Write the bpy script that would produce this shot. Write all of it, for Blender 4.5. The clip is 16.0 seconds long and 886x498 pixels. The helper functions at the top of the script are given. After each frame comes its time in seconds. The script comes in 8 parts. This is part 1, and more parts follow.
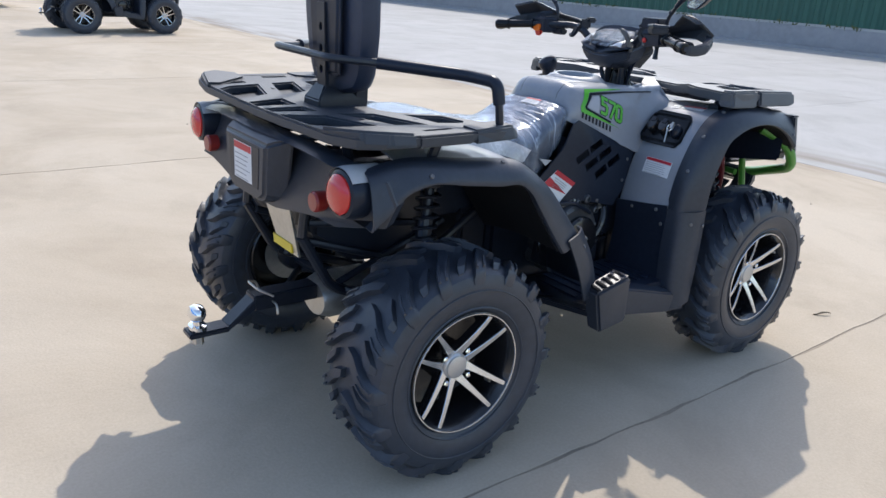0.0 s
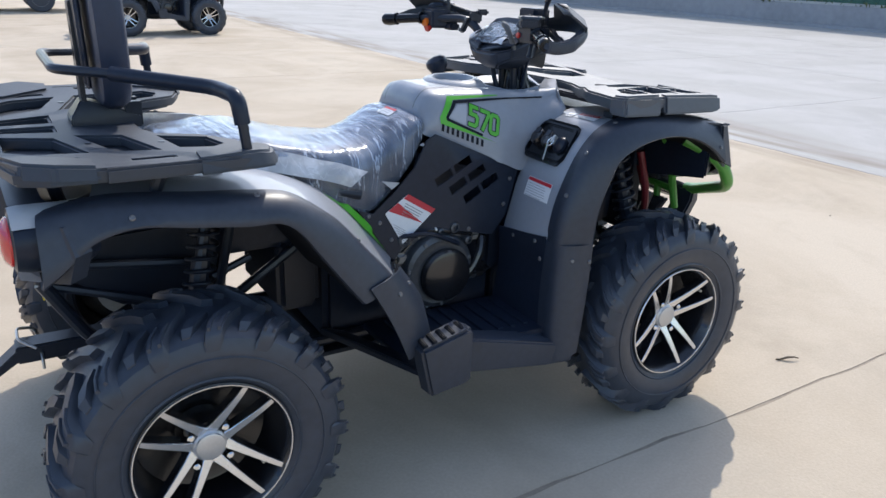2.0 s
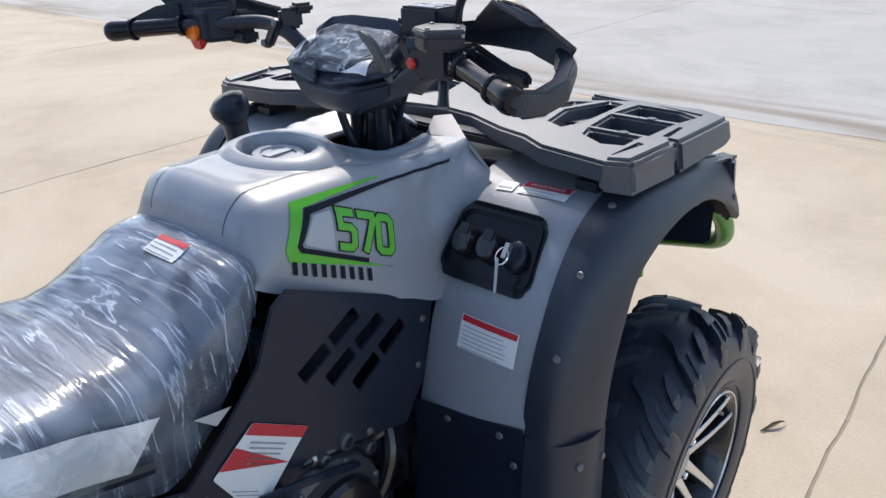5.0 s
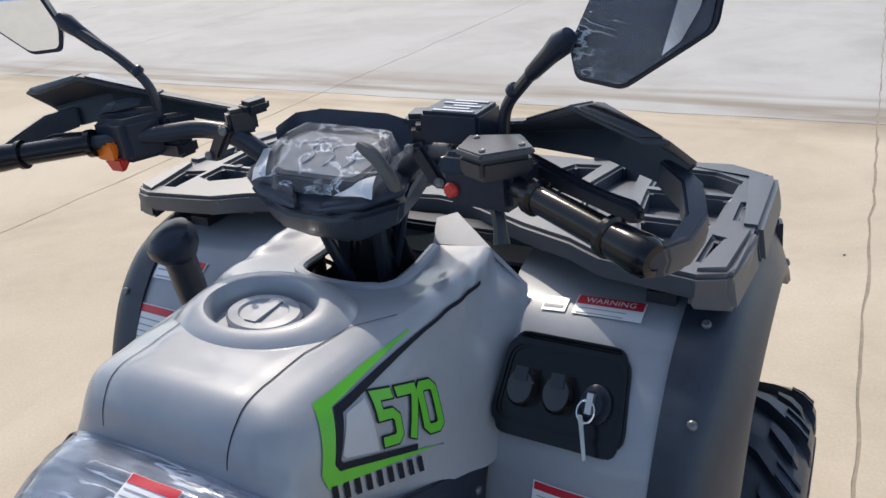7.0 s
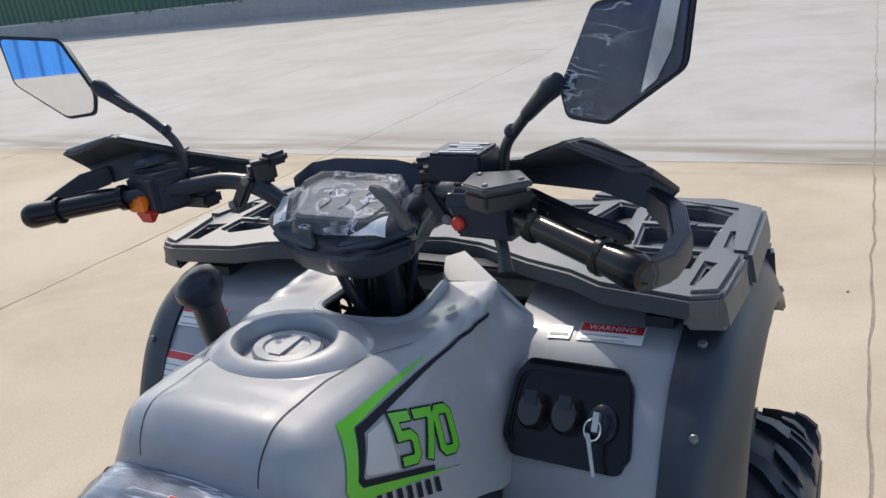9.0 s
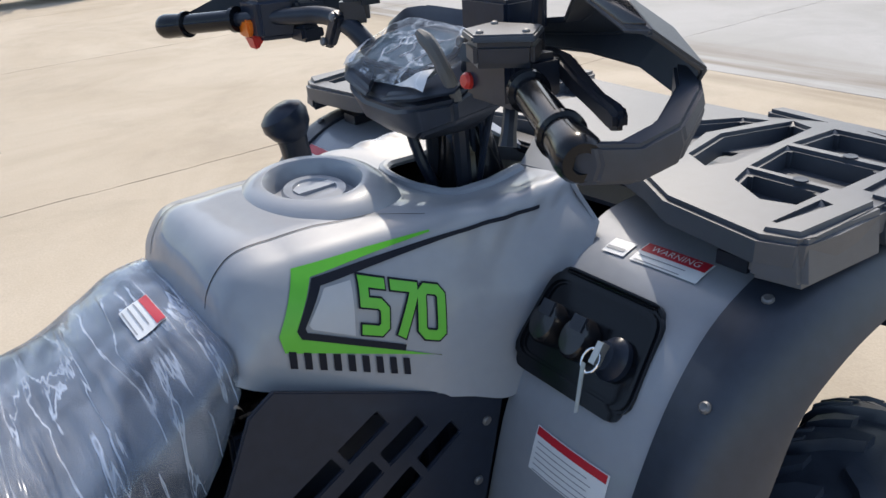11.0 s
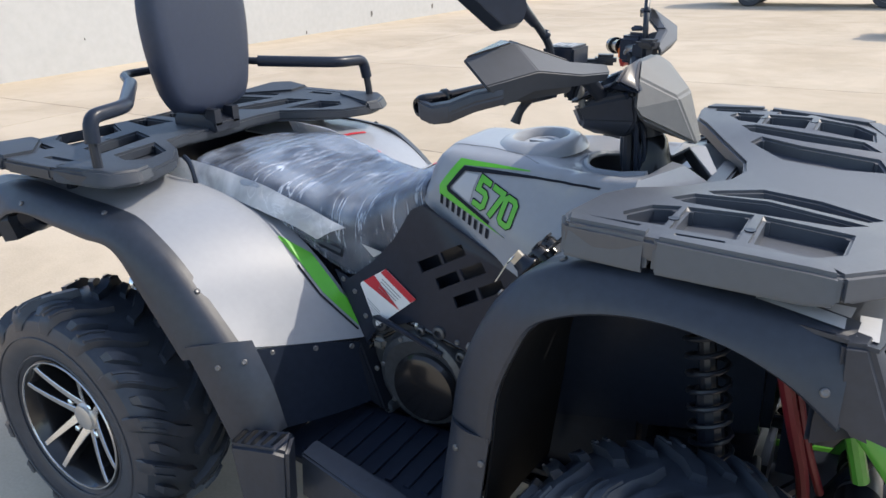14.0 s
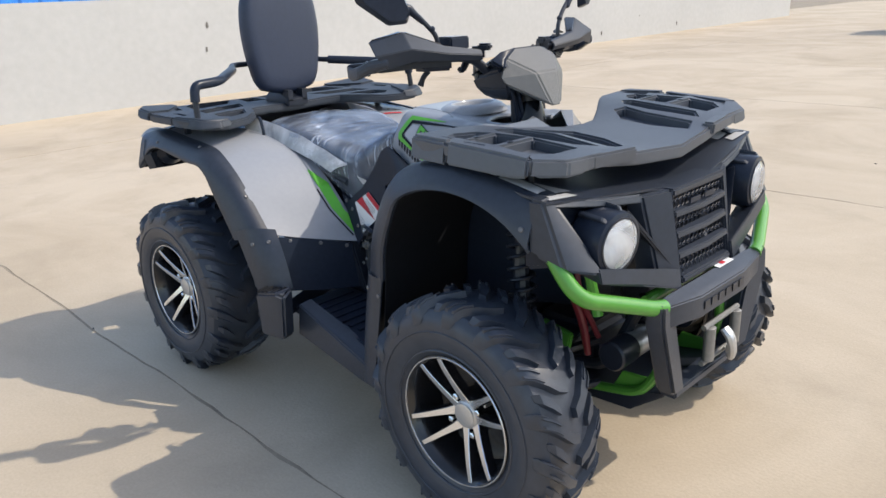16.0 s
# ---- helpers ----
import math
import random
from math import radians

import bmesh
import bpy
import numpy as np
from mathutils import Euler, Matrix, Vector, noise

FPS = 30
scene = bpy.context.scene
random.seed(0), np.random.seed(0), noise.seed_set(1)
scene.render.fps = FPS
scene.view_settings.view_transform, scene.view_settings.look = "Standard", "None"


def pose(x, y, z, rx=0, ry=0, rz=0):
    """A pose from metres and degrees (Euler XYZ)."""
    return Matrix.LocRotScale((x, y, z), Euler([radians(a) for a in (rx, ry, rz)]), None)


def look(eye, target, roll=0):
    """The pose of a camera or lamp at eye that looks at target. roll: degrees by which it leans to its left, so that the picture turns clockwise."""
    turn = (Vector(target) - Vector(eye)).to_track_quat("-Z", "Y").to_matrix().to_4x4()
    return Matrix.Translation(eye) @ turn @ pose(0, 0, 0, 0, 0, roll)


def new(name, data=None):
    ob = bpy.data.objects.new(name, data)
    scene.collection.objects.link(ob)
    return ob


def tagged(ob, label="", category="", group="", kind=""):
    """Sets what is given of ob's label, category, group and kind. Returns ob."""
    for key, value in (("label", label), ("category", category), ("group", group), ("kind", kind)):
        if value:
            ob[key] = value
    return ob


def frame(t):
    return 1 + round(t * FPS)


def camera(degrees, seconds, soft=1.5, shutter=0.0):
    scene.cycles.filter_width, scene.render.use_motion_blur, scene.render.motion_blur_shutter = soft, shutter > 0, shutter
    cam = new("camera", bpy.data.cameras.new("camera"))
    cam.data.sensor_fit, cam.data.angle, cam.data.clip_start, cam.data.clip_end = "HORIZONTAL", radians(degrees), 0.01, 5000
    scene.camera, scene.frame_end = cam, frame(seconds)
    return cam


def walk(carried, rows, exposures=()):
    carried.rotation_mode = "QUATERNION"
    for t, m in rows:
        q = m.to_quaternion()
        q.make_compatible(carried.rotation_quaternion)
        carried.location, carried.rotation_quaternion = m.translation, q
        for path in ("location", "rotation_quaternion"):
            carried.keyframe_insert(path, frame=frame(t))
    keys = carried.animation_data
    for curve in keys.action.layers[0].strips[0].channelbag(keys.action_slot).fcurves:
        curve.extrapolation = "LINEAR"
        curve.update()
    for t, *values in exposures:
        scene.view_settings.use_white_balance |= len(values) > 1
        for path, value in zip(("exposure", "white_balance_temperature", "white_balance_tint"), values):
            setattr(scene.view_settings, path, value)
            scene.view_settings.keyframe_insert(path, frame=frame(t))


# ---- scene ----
from mathutils.bvhtree import BVHTree

cam = camera(60.57, 16.0)
PATH = [
    (0, (-1.952, -2.083, 1.374), (-0.909, -0.747, 0.767), 3.88),
    (0.5, (-1.731, -2.204, 1.381), (-0.768, -0.811, 0.769), 3.72),
    (1, (-1.476, -2.211, 1.379), (-0.576, -0.779, 0.762), 3.39),
    (1.5, (-1.269, -2.185, 1.390), (-0.398, -0.736, 0.772), 2.78),
    (2, (-1.045, -2.139, 1.391), (-0.167, -0.699, 0.762), 1.98),
    (2.5, (-0.871, -2.025, 1.395), (0.052, -0.615, 0.762), 1.18),
    (3, (-0.779, -1.801, 1.435), (0.212, -0.443, 0.792), 0.49),
    (3.2, (-0.757, -1.730, 1.441), (0.265, -0.396, 0.796), 0.30),
    (5.3, (-0.441, -0.920, 1.429), (0.851, 0.081, 0.675), -1.22),
    (5.5, (-0.390, -0.877, 1.420), (0.923, 0.105, 0.679), -1.42),
    (6, (-0.304, -0.768, 1.435), (1.034, 0.160, 0.667), -2.50),
    (6.5, (-0.302, -0.648, 1.470), (1.061, 0.221, 0.679), -3.84),
    (7, (-0.340, -0.621, 1.515), (1.061, 0.194, 0.733), -5.16),
    (7.5, (-0.407, -0.655, 1.545), (1.025, 0.136, 0.793), -6.14),
    (8, (-0.436, -0.677, 1.545), (1.026, 0.141, 0.887), -6.60),
    (8.5, (-0.442, -0.676, 1.544), (1.033, 0.182, 0.971), -6.60),
    (9, (-0.412, -0.658, 1.514), (1.035, 0.190, 0.861), -7.18),
    (9.2, (-0.396, -0.645, 1.488), (1.038, 0.189, 0.791), -7.47),
    (11.3, (-0.107, -0.918, 1.395), (0.673, 0.489, 0.586), -2.77),
    (11.5, (-0.098, -0.963, 1.405), (0.573, 0.491, 0.583), -1.84),
    (12, (0.011, -1.103, 1.418), (0.322, 0.488, 0.635), -0.98),
    (12.5, (0.223, -1.194, 1.413), (0.168, 0.440, 0.659), -0.28),
    (13, (0.421, -1.299, 1.419), (0.044, 0.301, 0.687), -0.35),
    (13.5, (0.665, -1.483, 1.437), (0.005, 0.044, 0.748), -0.38),
    (14, (0.957, -1.573, 1.444), (0.099, -0.133, 0.788), -1.25),
    (14.5, (1.141, -1.685, 1.458), (0.201, -0.293, 0.810), -2.03),
    (15, (1.380, -1.807, 1.441), (0.357, -0.468, 0.809), -2.46),
    (15.5, (1.695, -1.842, 1.421), (0.568, -0.576, 0.813), -2.36),
    (16, (2.005, -1.858, 1.409), (0.794, -0.659, 0.827), -2.28),
]
EXPOSURES = [(0.0, 0.50, 6650, 10), (1.5, 0.56, 6650, 10), (3.0, 0.56, 6700, 10), (6.0, 0.52, 7150, 10), (8.5, 0.36, 7400, 10), (11.5, 0.52, 7250, 10), (12.5, 0.50, 7300, 10), (13.5, 0.62, 7200, 10), (14.5, 0.66, 7200, 10), (16.0, 0.56, 7300, 10)]
walk(cam, [(t, look(eye, target, roll)) for t, eye, target, roll in PATH], EXPOSURES)

# ---- light ----
SUN_WAY = Vector((0.68, 0.66, 1.0)).normalized()
world = bpy.data.worlds.new("sky_world")
scene.world = world
world.use_nodes = True
sky = world.node_tree.nodes.new("ShaderNodeTexSky")
sky.sky_type = "NISHITA"
sky.sun_disc = False
sky.sun_elevation = math.asin(SUN_WAY.z)
sky.sun_rotation = math.atan2(SUN_WAY.x, SUN_WAY.y)
sky.air_density, sky.dust_density, sky.ozone_density = 1.0, 1.2, 1.0
back = world.node_tree.nodes["Background"]
back.inputs[1].default_value = 0.20
world.node_tree.links.new(sky.outputs[0], back.inputs[0])
sun = new("sun", bpy.data.lights.new("sun", "SUN"))
sun.data.energy, sun.data.angle, sun.data.color = 2.25, radians(0.55), (1.0, 0.965, 0.915)
sun.matrix_world = look(SUN_WAY * 20, (0, 0, 0))


# ---- materials ----
def material(name, color, rough=0.5, metal=0.0, vary=0.12, grain=60.0, bump=0.0, bump_scale=200.0, coat=0.0, spec=0.5, stain=2.5):
    """A surface with colour varied at two scales and a fine relief."""
    m = bpy.data.materials.new(name)
    m.use_nodes = True
    nt = m.node_tree
    b = nt.nodes["Principled BSDF"]
    co = nt.nodes.new("ShaderNodeTexCoord")
    n1 = nt.nodes.new("ShaderNodeTexNoise")
    n1.inputs["Scale"].default_value, n1.inputs["Detail"].default_value = grain, 5
    n2 = nt.nodes.new("ShaderNodeTexNoise")
    n2.inputs["Scale"].default_value, n2.inputs["Detail"].default_value = stain, 4
    add = nt.nodes.new("ShaderNodeMath")
    add.operation = "ADD"
    ramp = nt.nodes.new("ShaderNodeMapRange")
    ramp.inputs["From Min"].default_value, ramp.inputs["From Max"].default_value = 0.6, 1.4
    ramp.inputs["To Min"].default_value, ramp.inputs["To Max"].default_value = 1 - vary, 1 + vary
    mul = nt.nodes.new("ShaderNodeVectorMath")
    mul.operation = "SCALE"
    mul.inputs[0].default_value = color
    for n in (n1, n2):
        nt.links.new(co.outputs["Object"], n.inputs["Vector"])
    nt.links.new(n1.outputs["Fac"], add.inputs[0])
    nt.links.new(n2.outputs["Fac"], add.inputs[1])
    nt.links.new(add.outputs[0], ramp.inputs["Value"])
    nt.links.new(ramp.outputs[0], mul.inputs["Scale"])
    nt.links.new(mul.outputs[0], b.inputs["Base Color"])
    rr = nt.nodes.new("ShaderNodeMapRange")
    rr.inputs["To Min"].default_value, rr.inputs["To Max"].default_value = rough * 0.85, min(1, rough * 1.15)
    nt.links.new(n2.outputs["Fac"], rr.inputs["Value"])
    nt.links.new(rr.outputs[0], b.inputs["Roughness"])
    b.inputs["Metallic"].default_value = metal
    b.inputs["Specular IOR Level"].default_value = spec
    b.inputs["Coat Weight"].default_value = coat
    b.inputs["Coat Roughness"].default_value = 0.08
    if bump:
        n3 = nt.nodes.new("ShaderNodeTexNoise")
        n3.inputs["Scale"].default_value, n3.inputs["Detail"].default_value = bump_scale, 3
        bp = nt.nodes.new("ShaderNodeBump")
        bp.inputs["Strength"].default_value, bp.inputs["Distance"].default_value = bump, 0.004
        nt.links.new(co.outputs["Object"], n3.inputs["Vector"])
        nt.links.new(n3.outputs["Fac"], bp.inputs["Height"])
        nt.links.new(bp.outputs[0], b.inputs["Normal"])
    return m


def film_material(name, cover, wrinkle, tint=(0.9, 0.92, 0.95), rough=0.16, depth=0.02, stretch=(3, 14, 3), gloss=1.45, streak=0.16, spread=(0.44, 0.62), fine=0.018, twist=1.6):
    """Clear packing film: mostly see-through, its crease highlights painted in as pale streaks."""
    m = bpy.data.materials.new(name)
    m.use_nodes = True
    nt = m.node_tree
    b = nt.nodes["Principled BSDF"]
    out = nt.nodes["Material Output"]
    co = nt.nodes.new("ShaderNodeTexCoord")
    mp = nt.nodes.new("ShaderNodeMapping")
    mp.inputs["Scale"].default_value = stretch
    nz = nt.nodes.new("ShaderNodeTexNoise")
    nz.inputs["Scale"].default_value, nz.inputs["Detail"].default_value, nz.inputs["Distortion"].default_value = wrinkle, 4, twist
    rg = nt.nodes.new("ShaderNodeMath")
    rg.operation = "SUBTRACT"
    rg.inputs[1].default_value = 0.5
    ab = nt.nodes.new("ShaderNodeMath")
    ab.operation = "ABSOLUTE"
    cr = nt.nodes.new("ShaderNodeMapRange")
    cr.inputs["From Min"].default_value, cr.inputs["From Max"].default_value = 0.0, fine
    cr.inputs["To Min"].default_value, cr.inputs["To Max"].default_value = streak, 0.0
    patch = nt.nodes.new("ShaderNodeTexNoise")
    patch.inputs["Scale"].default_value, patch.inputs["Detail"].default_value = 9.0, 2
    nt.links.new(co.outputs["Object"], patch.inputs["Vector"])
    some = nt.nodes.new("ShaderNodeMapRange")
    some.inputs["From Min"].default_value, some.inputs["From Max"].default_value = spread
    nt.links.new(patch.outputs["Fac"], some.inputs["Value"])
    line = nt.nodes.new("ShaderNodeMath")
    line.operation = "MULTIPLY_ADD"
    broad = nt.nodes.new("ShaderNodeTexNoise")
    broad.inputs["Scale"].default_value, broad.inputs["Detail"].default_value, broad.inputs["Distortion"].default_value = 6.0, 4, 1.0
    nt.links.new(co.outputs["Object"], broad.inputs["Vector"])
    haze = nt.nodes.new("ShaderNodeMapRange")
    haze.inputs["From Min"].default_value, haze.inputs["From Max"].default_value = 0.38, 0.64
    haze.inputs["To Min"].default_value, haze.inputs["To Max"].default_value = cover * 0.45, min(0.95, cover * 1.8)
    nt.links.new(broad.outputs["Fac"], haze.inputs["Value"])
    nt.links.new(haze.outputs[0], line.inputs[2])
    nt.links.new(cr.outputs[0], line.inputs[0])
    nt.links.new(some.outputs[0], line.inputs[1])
    bp = nt.nodes.new("ShaderNodeBump")
    bp.inputs["Strength"].default_value, bp.inputs["Distance"].default_value = 1.0, depth
    tr = nt.nodes.new("ShaderNodeBsdfTransparent")
    mix = nt.nodes.new("ShaderNodeMixShader")
    b.inputs["Base Color"].default_value = (*tint, 1)
    b.inputs["Roughness"].default_value = rough
    b.inputs["Specular IOR Level"].default_value = 0.9
    nt.links.new(co.outputs["Object"], mp.inputs["Vector"])
    nt.links.new(mp.outputs[0], nz.inputs["Vector"])
    nt.links.new(nz.outputs["Fac"], rg.inputs[0])
    nt.links.new(rg.outputs[0], ab.inputs[0])
    nt.links.new(ab.outputs[0], cr.inputs["Value"])
    nt.links.new(nz.outputs["Fac"], bp.inputs["Height"])
    nt.links.new(bp.outputs[0], b.inputs["Normal"])
    nt.links.new(line.outputs[0], mix.inputs[0])
    nt.links.new(tr.outputs[0], mix.inputs[1])
    nt.links.new(b.outputs[0], mix.inputs[2])
    lw = nt.nodes.new("ShaderNodeFresnel")
    lw.inputs["IOR"].default_value = gloss
    gl = nt.nodes.new("ShaderNodeBsdfGlossy")
    gl.inputs["Roughness"].default_value = rough
    gl.inputs["Color"].default_value = (tint[0], tint[1] * 0.98, min(1, tint[2] * 0.97), 1)
    top = nt.nodes.new("ShaderNodeMixShader")
    nt.links.new(bp.outputs[0], lw.inputs["Normal"])
    nt.links.new(bp.outputs[0], gl.inputs["Normal"])
    nt.links.new(lw.outputs[0], top.inputs[0])
    nt.links.new(mix.outputs[0], top.inputs[1])
    nt.links.new(gl.outputs[0], top.inputs[2])
    nt.links.new(top.outputs[0], out.inputs["Surface"])
    return m


def concrete_material(name, light, dark):
    """Old cast concrete: cloudy tone, trowel mottling, grit and fine stains."""
    m = bpy.data.materials.new(name)
    m.use_nodes = True
    nt = m.node_tree
    b = nt.nodes["Principled BSDF"]
    geo = nt.nodes.new("ShaderNodeNewGeometry")
    info = nt.nodes.new("ShaderNodeObjectInfo")

    def noise_node(scale, detail, rough=0.55, distort=0.0):
        n = nt.nodes.new("ShaderNodeTexNoise")
        n.inputs["Scale"].default_value, n.inputs["Detail"].default_value = scale, detail
        n.inputs["Roughness"].default_value, n.inputs["Distortion"].default_value = rough, distort
        nt.links.new(geo.outputs["Position"], n.inputs["Vector"])
        return n

    cloud, mottle, grit, dirt = noise_node(0.55, 6, 0.62, 0.8), noise_node(3.2, 6, 0.65), noise_node(95, 3), noise_node(0.9, 7, 0.68, 0.5)

    def blend(fac, a, c, mode="MIX"):
        x = nt.nodes.new("ShaderNodeMix")
        x.data_type, x.blend_type = "RGBA", mode
        nt.links.new(fac, x.inputs[0])
        for k, v in ((6, a), (7, c)):
            if isinstance(v, tuple):
                x.inputs[k].default_value = (*v, 1)
            else:
                nt.links.new(v, x.inputs[k])
        return x.outputs[2]

    def span(src, lo, hi, a, c):
        r = nt.nodes.new("ShaderNodeMapRange")
        for k, v in (("From Min", lo), ("From Max", hi), ("To Min", a), ("To Max", c)):
            r.inputs[k].default_value = v
        nt.links.new(src, r.inputs["Value"])
        return r.outputs[0]

    col = blend(span(cloud.outputs["Fac"], 0.38, 0.60, 0, 1), dark, light)
    col = blend(span(mottle.outputs["Fac"], 0.3, 0.75, 0.0, 0.35), col, tuple(c * 1.12 for c in light))
    col = blend(span(dirt.outputs["Fac"], 0.50, 0.72, 0.0, 0.45), col, tuple(c * 0.72 for c in dark))
    col = blend(span(grit.outputs["Fac"], 0.35, 0.7, 0.16, 0.0), col, tuple(c * 0.55 for c in dark))
    col = blend(span(info.outputs["Random"], 0, 1, 0.0, 0.14), col, tuple(c * 0.8 for c in dark))
    # dirt washed along the joint between the old and the new paving
    sep = nt.nodes.new("ShaderNodeSeparateXYZ")
    nt.links.new(geo.outputs["Position"], sep.inputs[0])
    off = nt.nodes.new("ShaderNodeMath")
    off.operation = "SUBTRACT"
    off.inputs[1].default_value = 4.92
    nt.links.new(sep.outputs[0], off.inputs[0])
    far = nt.nodes.new("ShaderNodeMath")
    far.operation = "ABSOLUTE"
    nt.links.new(off.outputs[0], far.inputs[0])
    mp = nt.nodes.new("ShaderNodeMapping")
    mp.inputs["Scale"].default_value = (4.5, 0.5, 1)
    nt.links.new(geo.outputs["Position"], mp.inputs["Vector"])
    streak = nt.nodes.new("ShaderNodeTexNoise")
    streak.inputs["Scale"].default_value, streak.inputs["Detail"].default_value = 1.0, 6
    nt.links.new(mp.outputs[0], streak.inputs["Vector"])
    both = nt.nodes.new("ShaderNodeMath")
    both.operation = "MULTIPLY"
    nt.links.new(span(far.outputs[0], 0.05, 0.75, 1.0, 0.0), both.inputs[0])
    nt.links.new(span(streak.outputs["Fac"], 0.40, 0.62, 0.0, 0.75), both.inputs[1])
    col = blend(both.outputs[0], col, (0.20, 0.155, 0.105))
    nt.links.new(col, b.inputs["Base Color"])
    nt.links.new(span(mottle.outputs["Fac"], 0.3, 0.7, 0.78, 0.92), b.inputs["Roughness"])
    b.inputs["Specular IOR Level"].default_value = 0.3
    bp = nt.nodes.new("ShaderNodeBump")
    bp.inputs["Strength"].default_value, bp.inputs["Distance"].default_value = 0.35, 0.003
    nt.links.new(grit.outputs["Fac"], bp.inputs["Height"])
    bp2 = nt.nodes.new("ShaderNodeBump")
    bp2.inputs["Strength"].default_value, bp2.inputs["Distance"].default_value = 0.35, 0.012
    nt.links.new(mottle.outputs["Fac"], bp2.inputs["Height"])
    nt.links.new(bp.outputs[0], bp2.inputs["Normal"])
    nt.links.new(bp2.outputs[0], b.inputs["Normal"])
    return m


PLASTIC = material("moulded_dark_plastic", (0.025, 0.032, 0.047), 0.40, vary=0.22, bump=0.07, bump_scale=900, spec=0.5)
RACK = material("satin_dark_plastic", (0.024, 0.031, 0.044), 0.52, vary=0.15, bump=0.07, bump_scale=900, spec=0.6)
# front carrier: dark plastic with a lighter base, sun sheen put into the colour
CARRIER = material("sheened_dark_plastic", (0.041, 0.050, 0.067), 0.50, vary=0.15, bump=0.07, bump_scale=900, spec=1.0)
ARCH = material("dusty_black_liner", (0.009, 0.010, 0.013), 0.7, vary=0.3, bump=0.1, bump_scale=200, spec=0.2)
BLACK = material("black_plastic", (0.0155, 0.0215, 0.0360), 0.29, vary=0.2, bump=0.04, bump_scale=500, spec=0.25)
GLOSS_BLACK = material("gloss_black_plastic", (0.0050, 0.0060, 0.0085), 0.17, vary=0.2, bump=0.02, bump_scale=500, spec=0.30)
METAL_BLACK = material("black_coated_steel", (0.0150, 0.0190, 0.0290), 0.34, vary=0.2, bump=0.06, bump_scale=300, coat=0.06, spec=0.4)
SILVER = material("silver_grey_paint", (0.270, 0.286, 0.316), 0.42, metal=0.03, vary=0.05, bump=0.02, bump_scale=700, coat=0.45, spec=0.3)
RUBBER = material("tyre_rubber", (0.034, 0.042, 0.058), 0.38, vary=0.25, grain=40, bump=0.10, bump_scale=350)
RIM_BLACK = material("gloss_black_rim", (0.012, 0.012, 0.014), 0.25, vary=0.15, coat=0.4)
ALU = material("machined_aluminium", (0.72, 0.72, 0.73), 0.24, metal=0.9, vary=0.06, grain=220, bump=0.03)
STEEL = material("zinc_steel", (0.50, 0.49, 0.46), 0.35, metal=0.85, vary=0.15)
DULL = material("dull_zinc_steel", (0.23, 0.23, 0.225), 0.5, metal=0.6, vary=0.2)
DULL_ALU = material("satin_aluminium", (0.55, 0.55, 0.55), 0.38, metal=0.75, vary=0.08, grain=220)
CAST = material("cast_aluminium", (0.085, 0.094, 0.108), 0.40, metal=0.5, vary=0.25, grain=60, bump=0.2, bump_scale=120)
BOLT_STEEL = material("dull_bolt_steel", (0.16, 0.16, 0.165), 0.42, metal=0.5, vary=0.2)
CHROME = material("chrome", (0.82, 0.83, 0.84), 0.08, metal=1.0, vary=0.03)
GREEN = material("green_enamel", (0.070, 0.275, 0.036), 0.34, vary=0.08, coat=0.35)
GREEN_INK = material("green_decal", (0.085, 0.42, 0.03), 0.35, vary=0.06)
BLACK_INK = material("black_decal", (0.010, 0.012, 0.020), 0.5, vary=0.1, spec=0.15)
WHITE_INK = material("white_label", (0.72, 0.73, 0.74), 0.35, vary=0.04)
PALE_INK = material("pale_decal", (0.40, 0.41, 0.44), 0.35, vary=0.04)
RED_INK = material("red_label", (0.52, 0.02, 0.035), 0.4, vary=0.06)
GREY_INK = material("grey_print", (0.30, 0.31, 0.33), 0.5, vary=0.1)
VINYL = material("black_seat_vinyl", (0.020, 0.030, 0.058), 0.45, vary=0.12, bump=0.25, bump_scale=420)
RED_LENS = material("red_lamp_lens", (0.60, 0.022, 0.018), 0.14, vary=0.12, grain=300, bump=0.12, bump_scale=260, coat=0.8)
RED_DULL = material("dull_red_reflector", (0.26, 0.022, 0.018), 0.3, vary=0.12, grain=300, coat=0.3)
RED_DARK = material("dark_red_rubber", (0.15, 0.012, 0.018), 0.45, vary=0.15)
ORANGE = material("orange_switch", (0.75, 0.16, 0.01), 0.4, vary=0.08)
RED_BUTTON = material("red_button", (0.55, 0.03, 0.02), 0.4, vary=0.08)
YELLOW = material("yellow_label", (0.70, 0.52, 0.03), 0.4, vary=0.05)
MIRROR = material("mirror_glass", (0.88, 0.89, 0.90), 0.02, metal=1.0, vary=0.0)
GREY_PLASTIC = material("grey_plastic", (0.105, 0.107, 0.108), 0.5, vary=0.1, bump=0.25, bump_scale=900)
TINT_MIRROR = material("filmed_mirror_glass", (0.030, 0.046, 0.085), 0.10, metal=0.9, vary=0.1)
SCREEN = material("grey_display", (0.09, 0.14, 0.17), 0.12, vary=0.2, grain=8, coat=0.7)
LAMP_GLASS = material("headlamp_reflector", (0.93, 0.94, 0.95), 0.3, metal=0.05, vary=0.10, grain=28, bump=0.3, bump_scale=70, coat=0.6)
FOAM = film_material("white_foam_film", 0.90, 2.0, tint=(0.74, 0.75, 0.77), rough=0.4, depth=0.006, stretch=(6, 6, 6))
FENDER_FILM = material("white_protective_film", (0.43, 0.435, 0.445), 0.55, vary=0.05, bump=0.10, bump_scale=26)
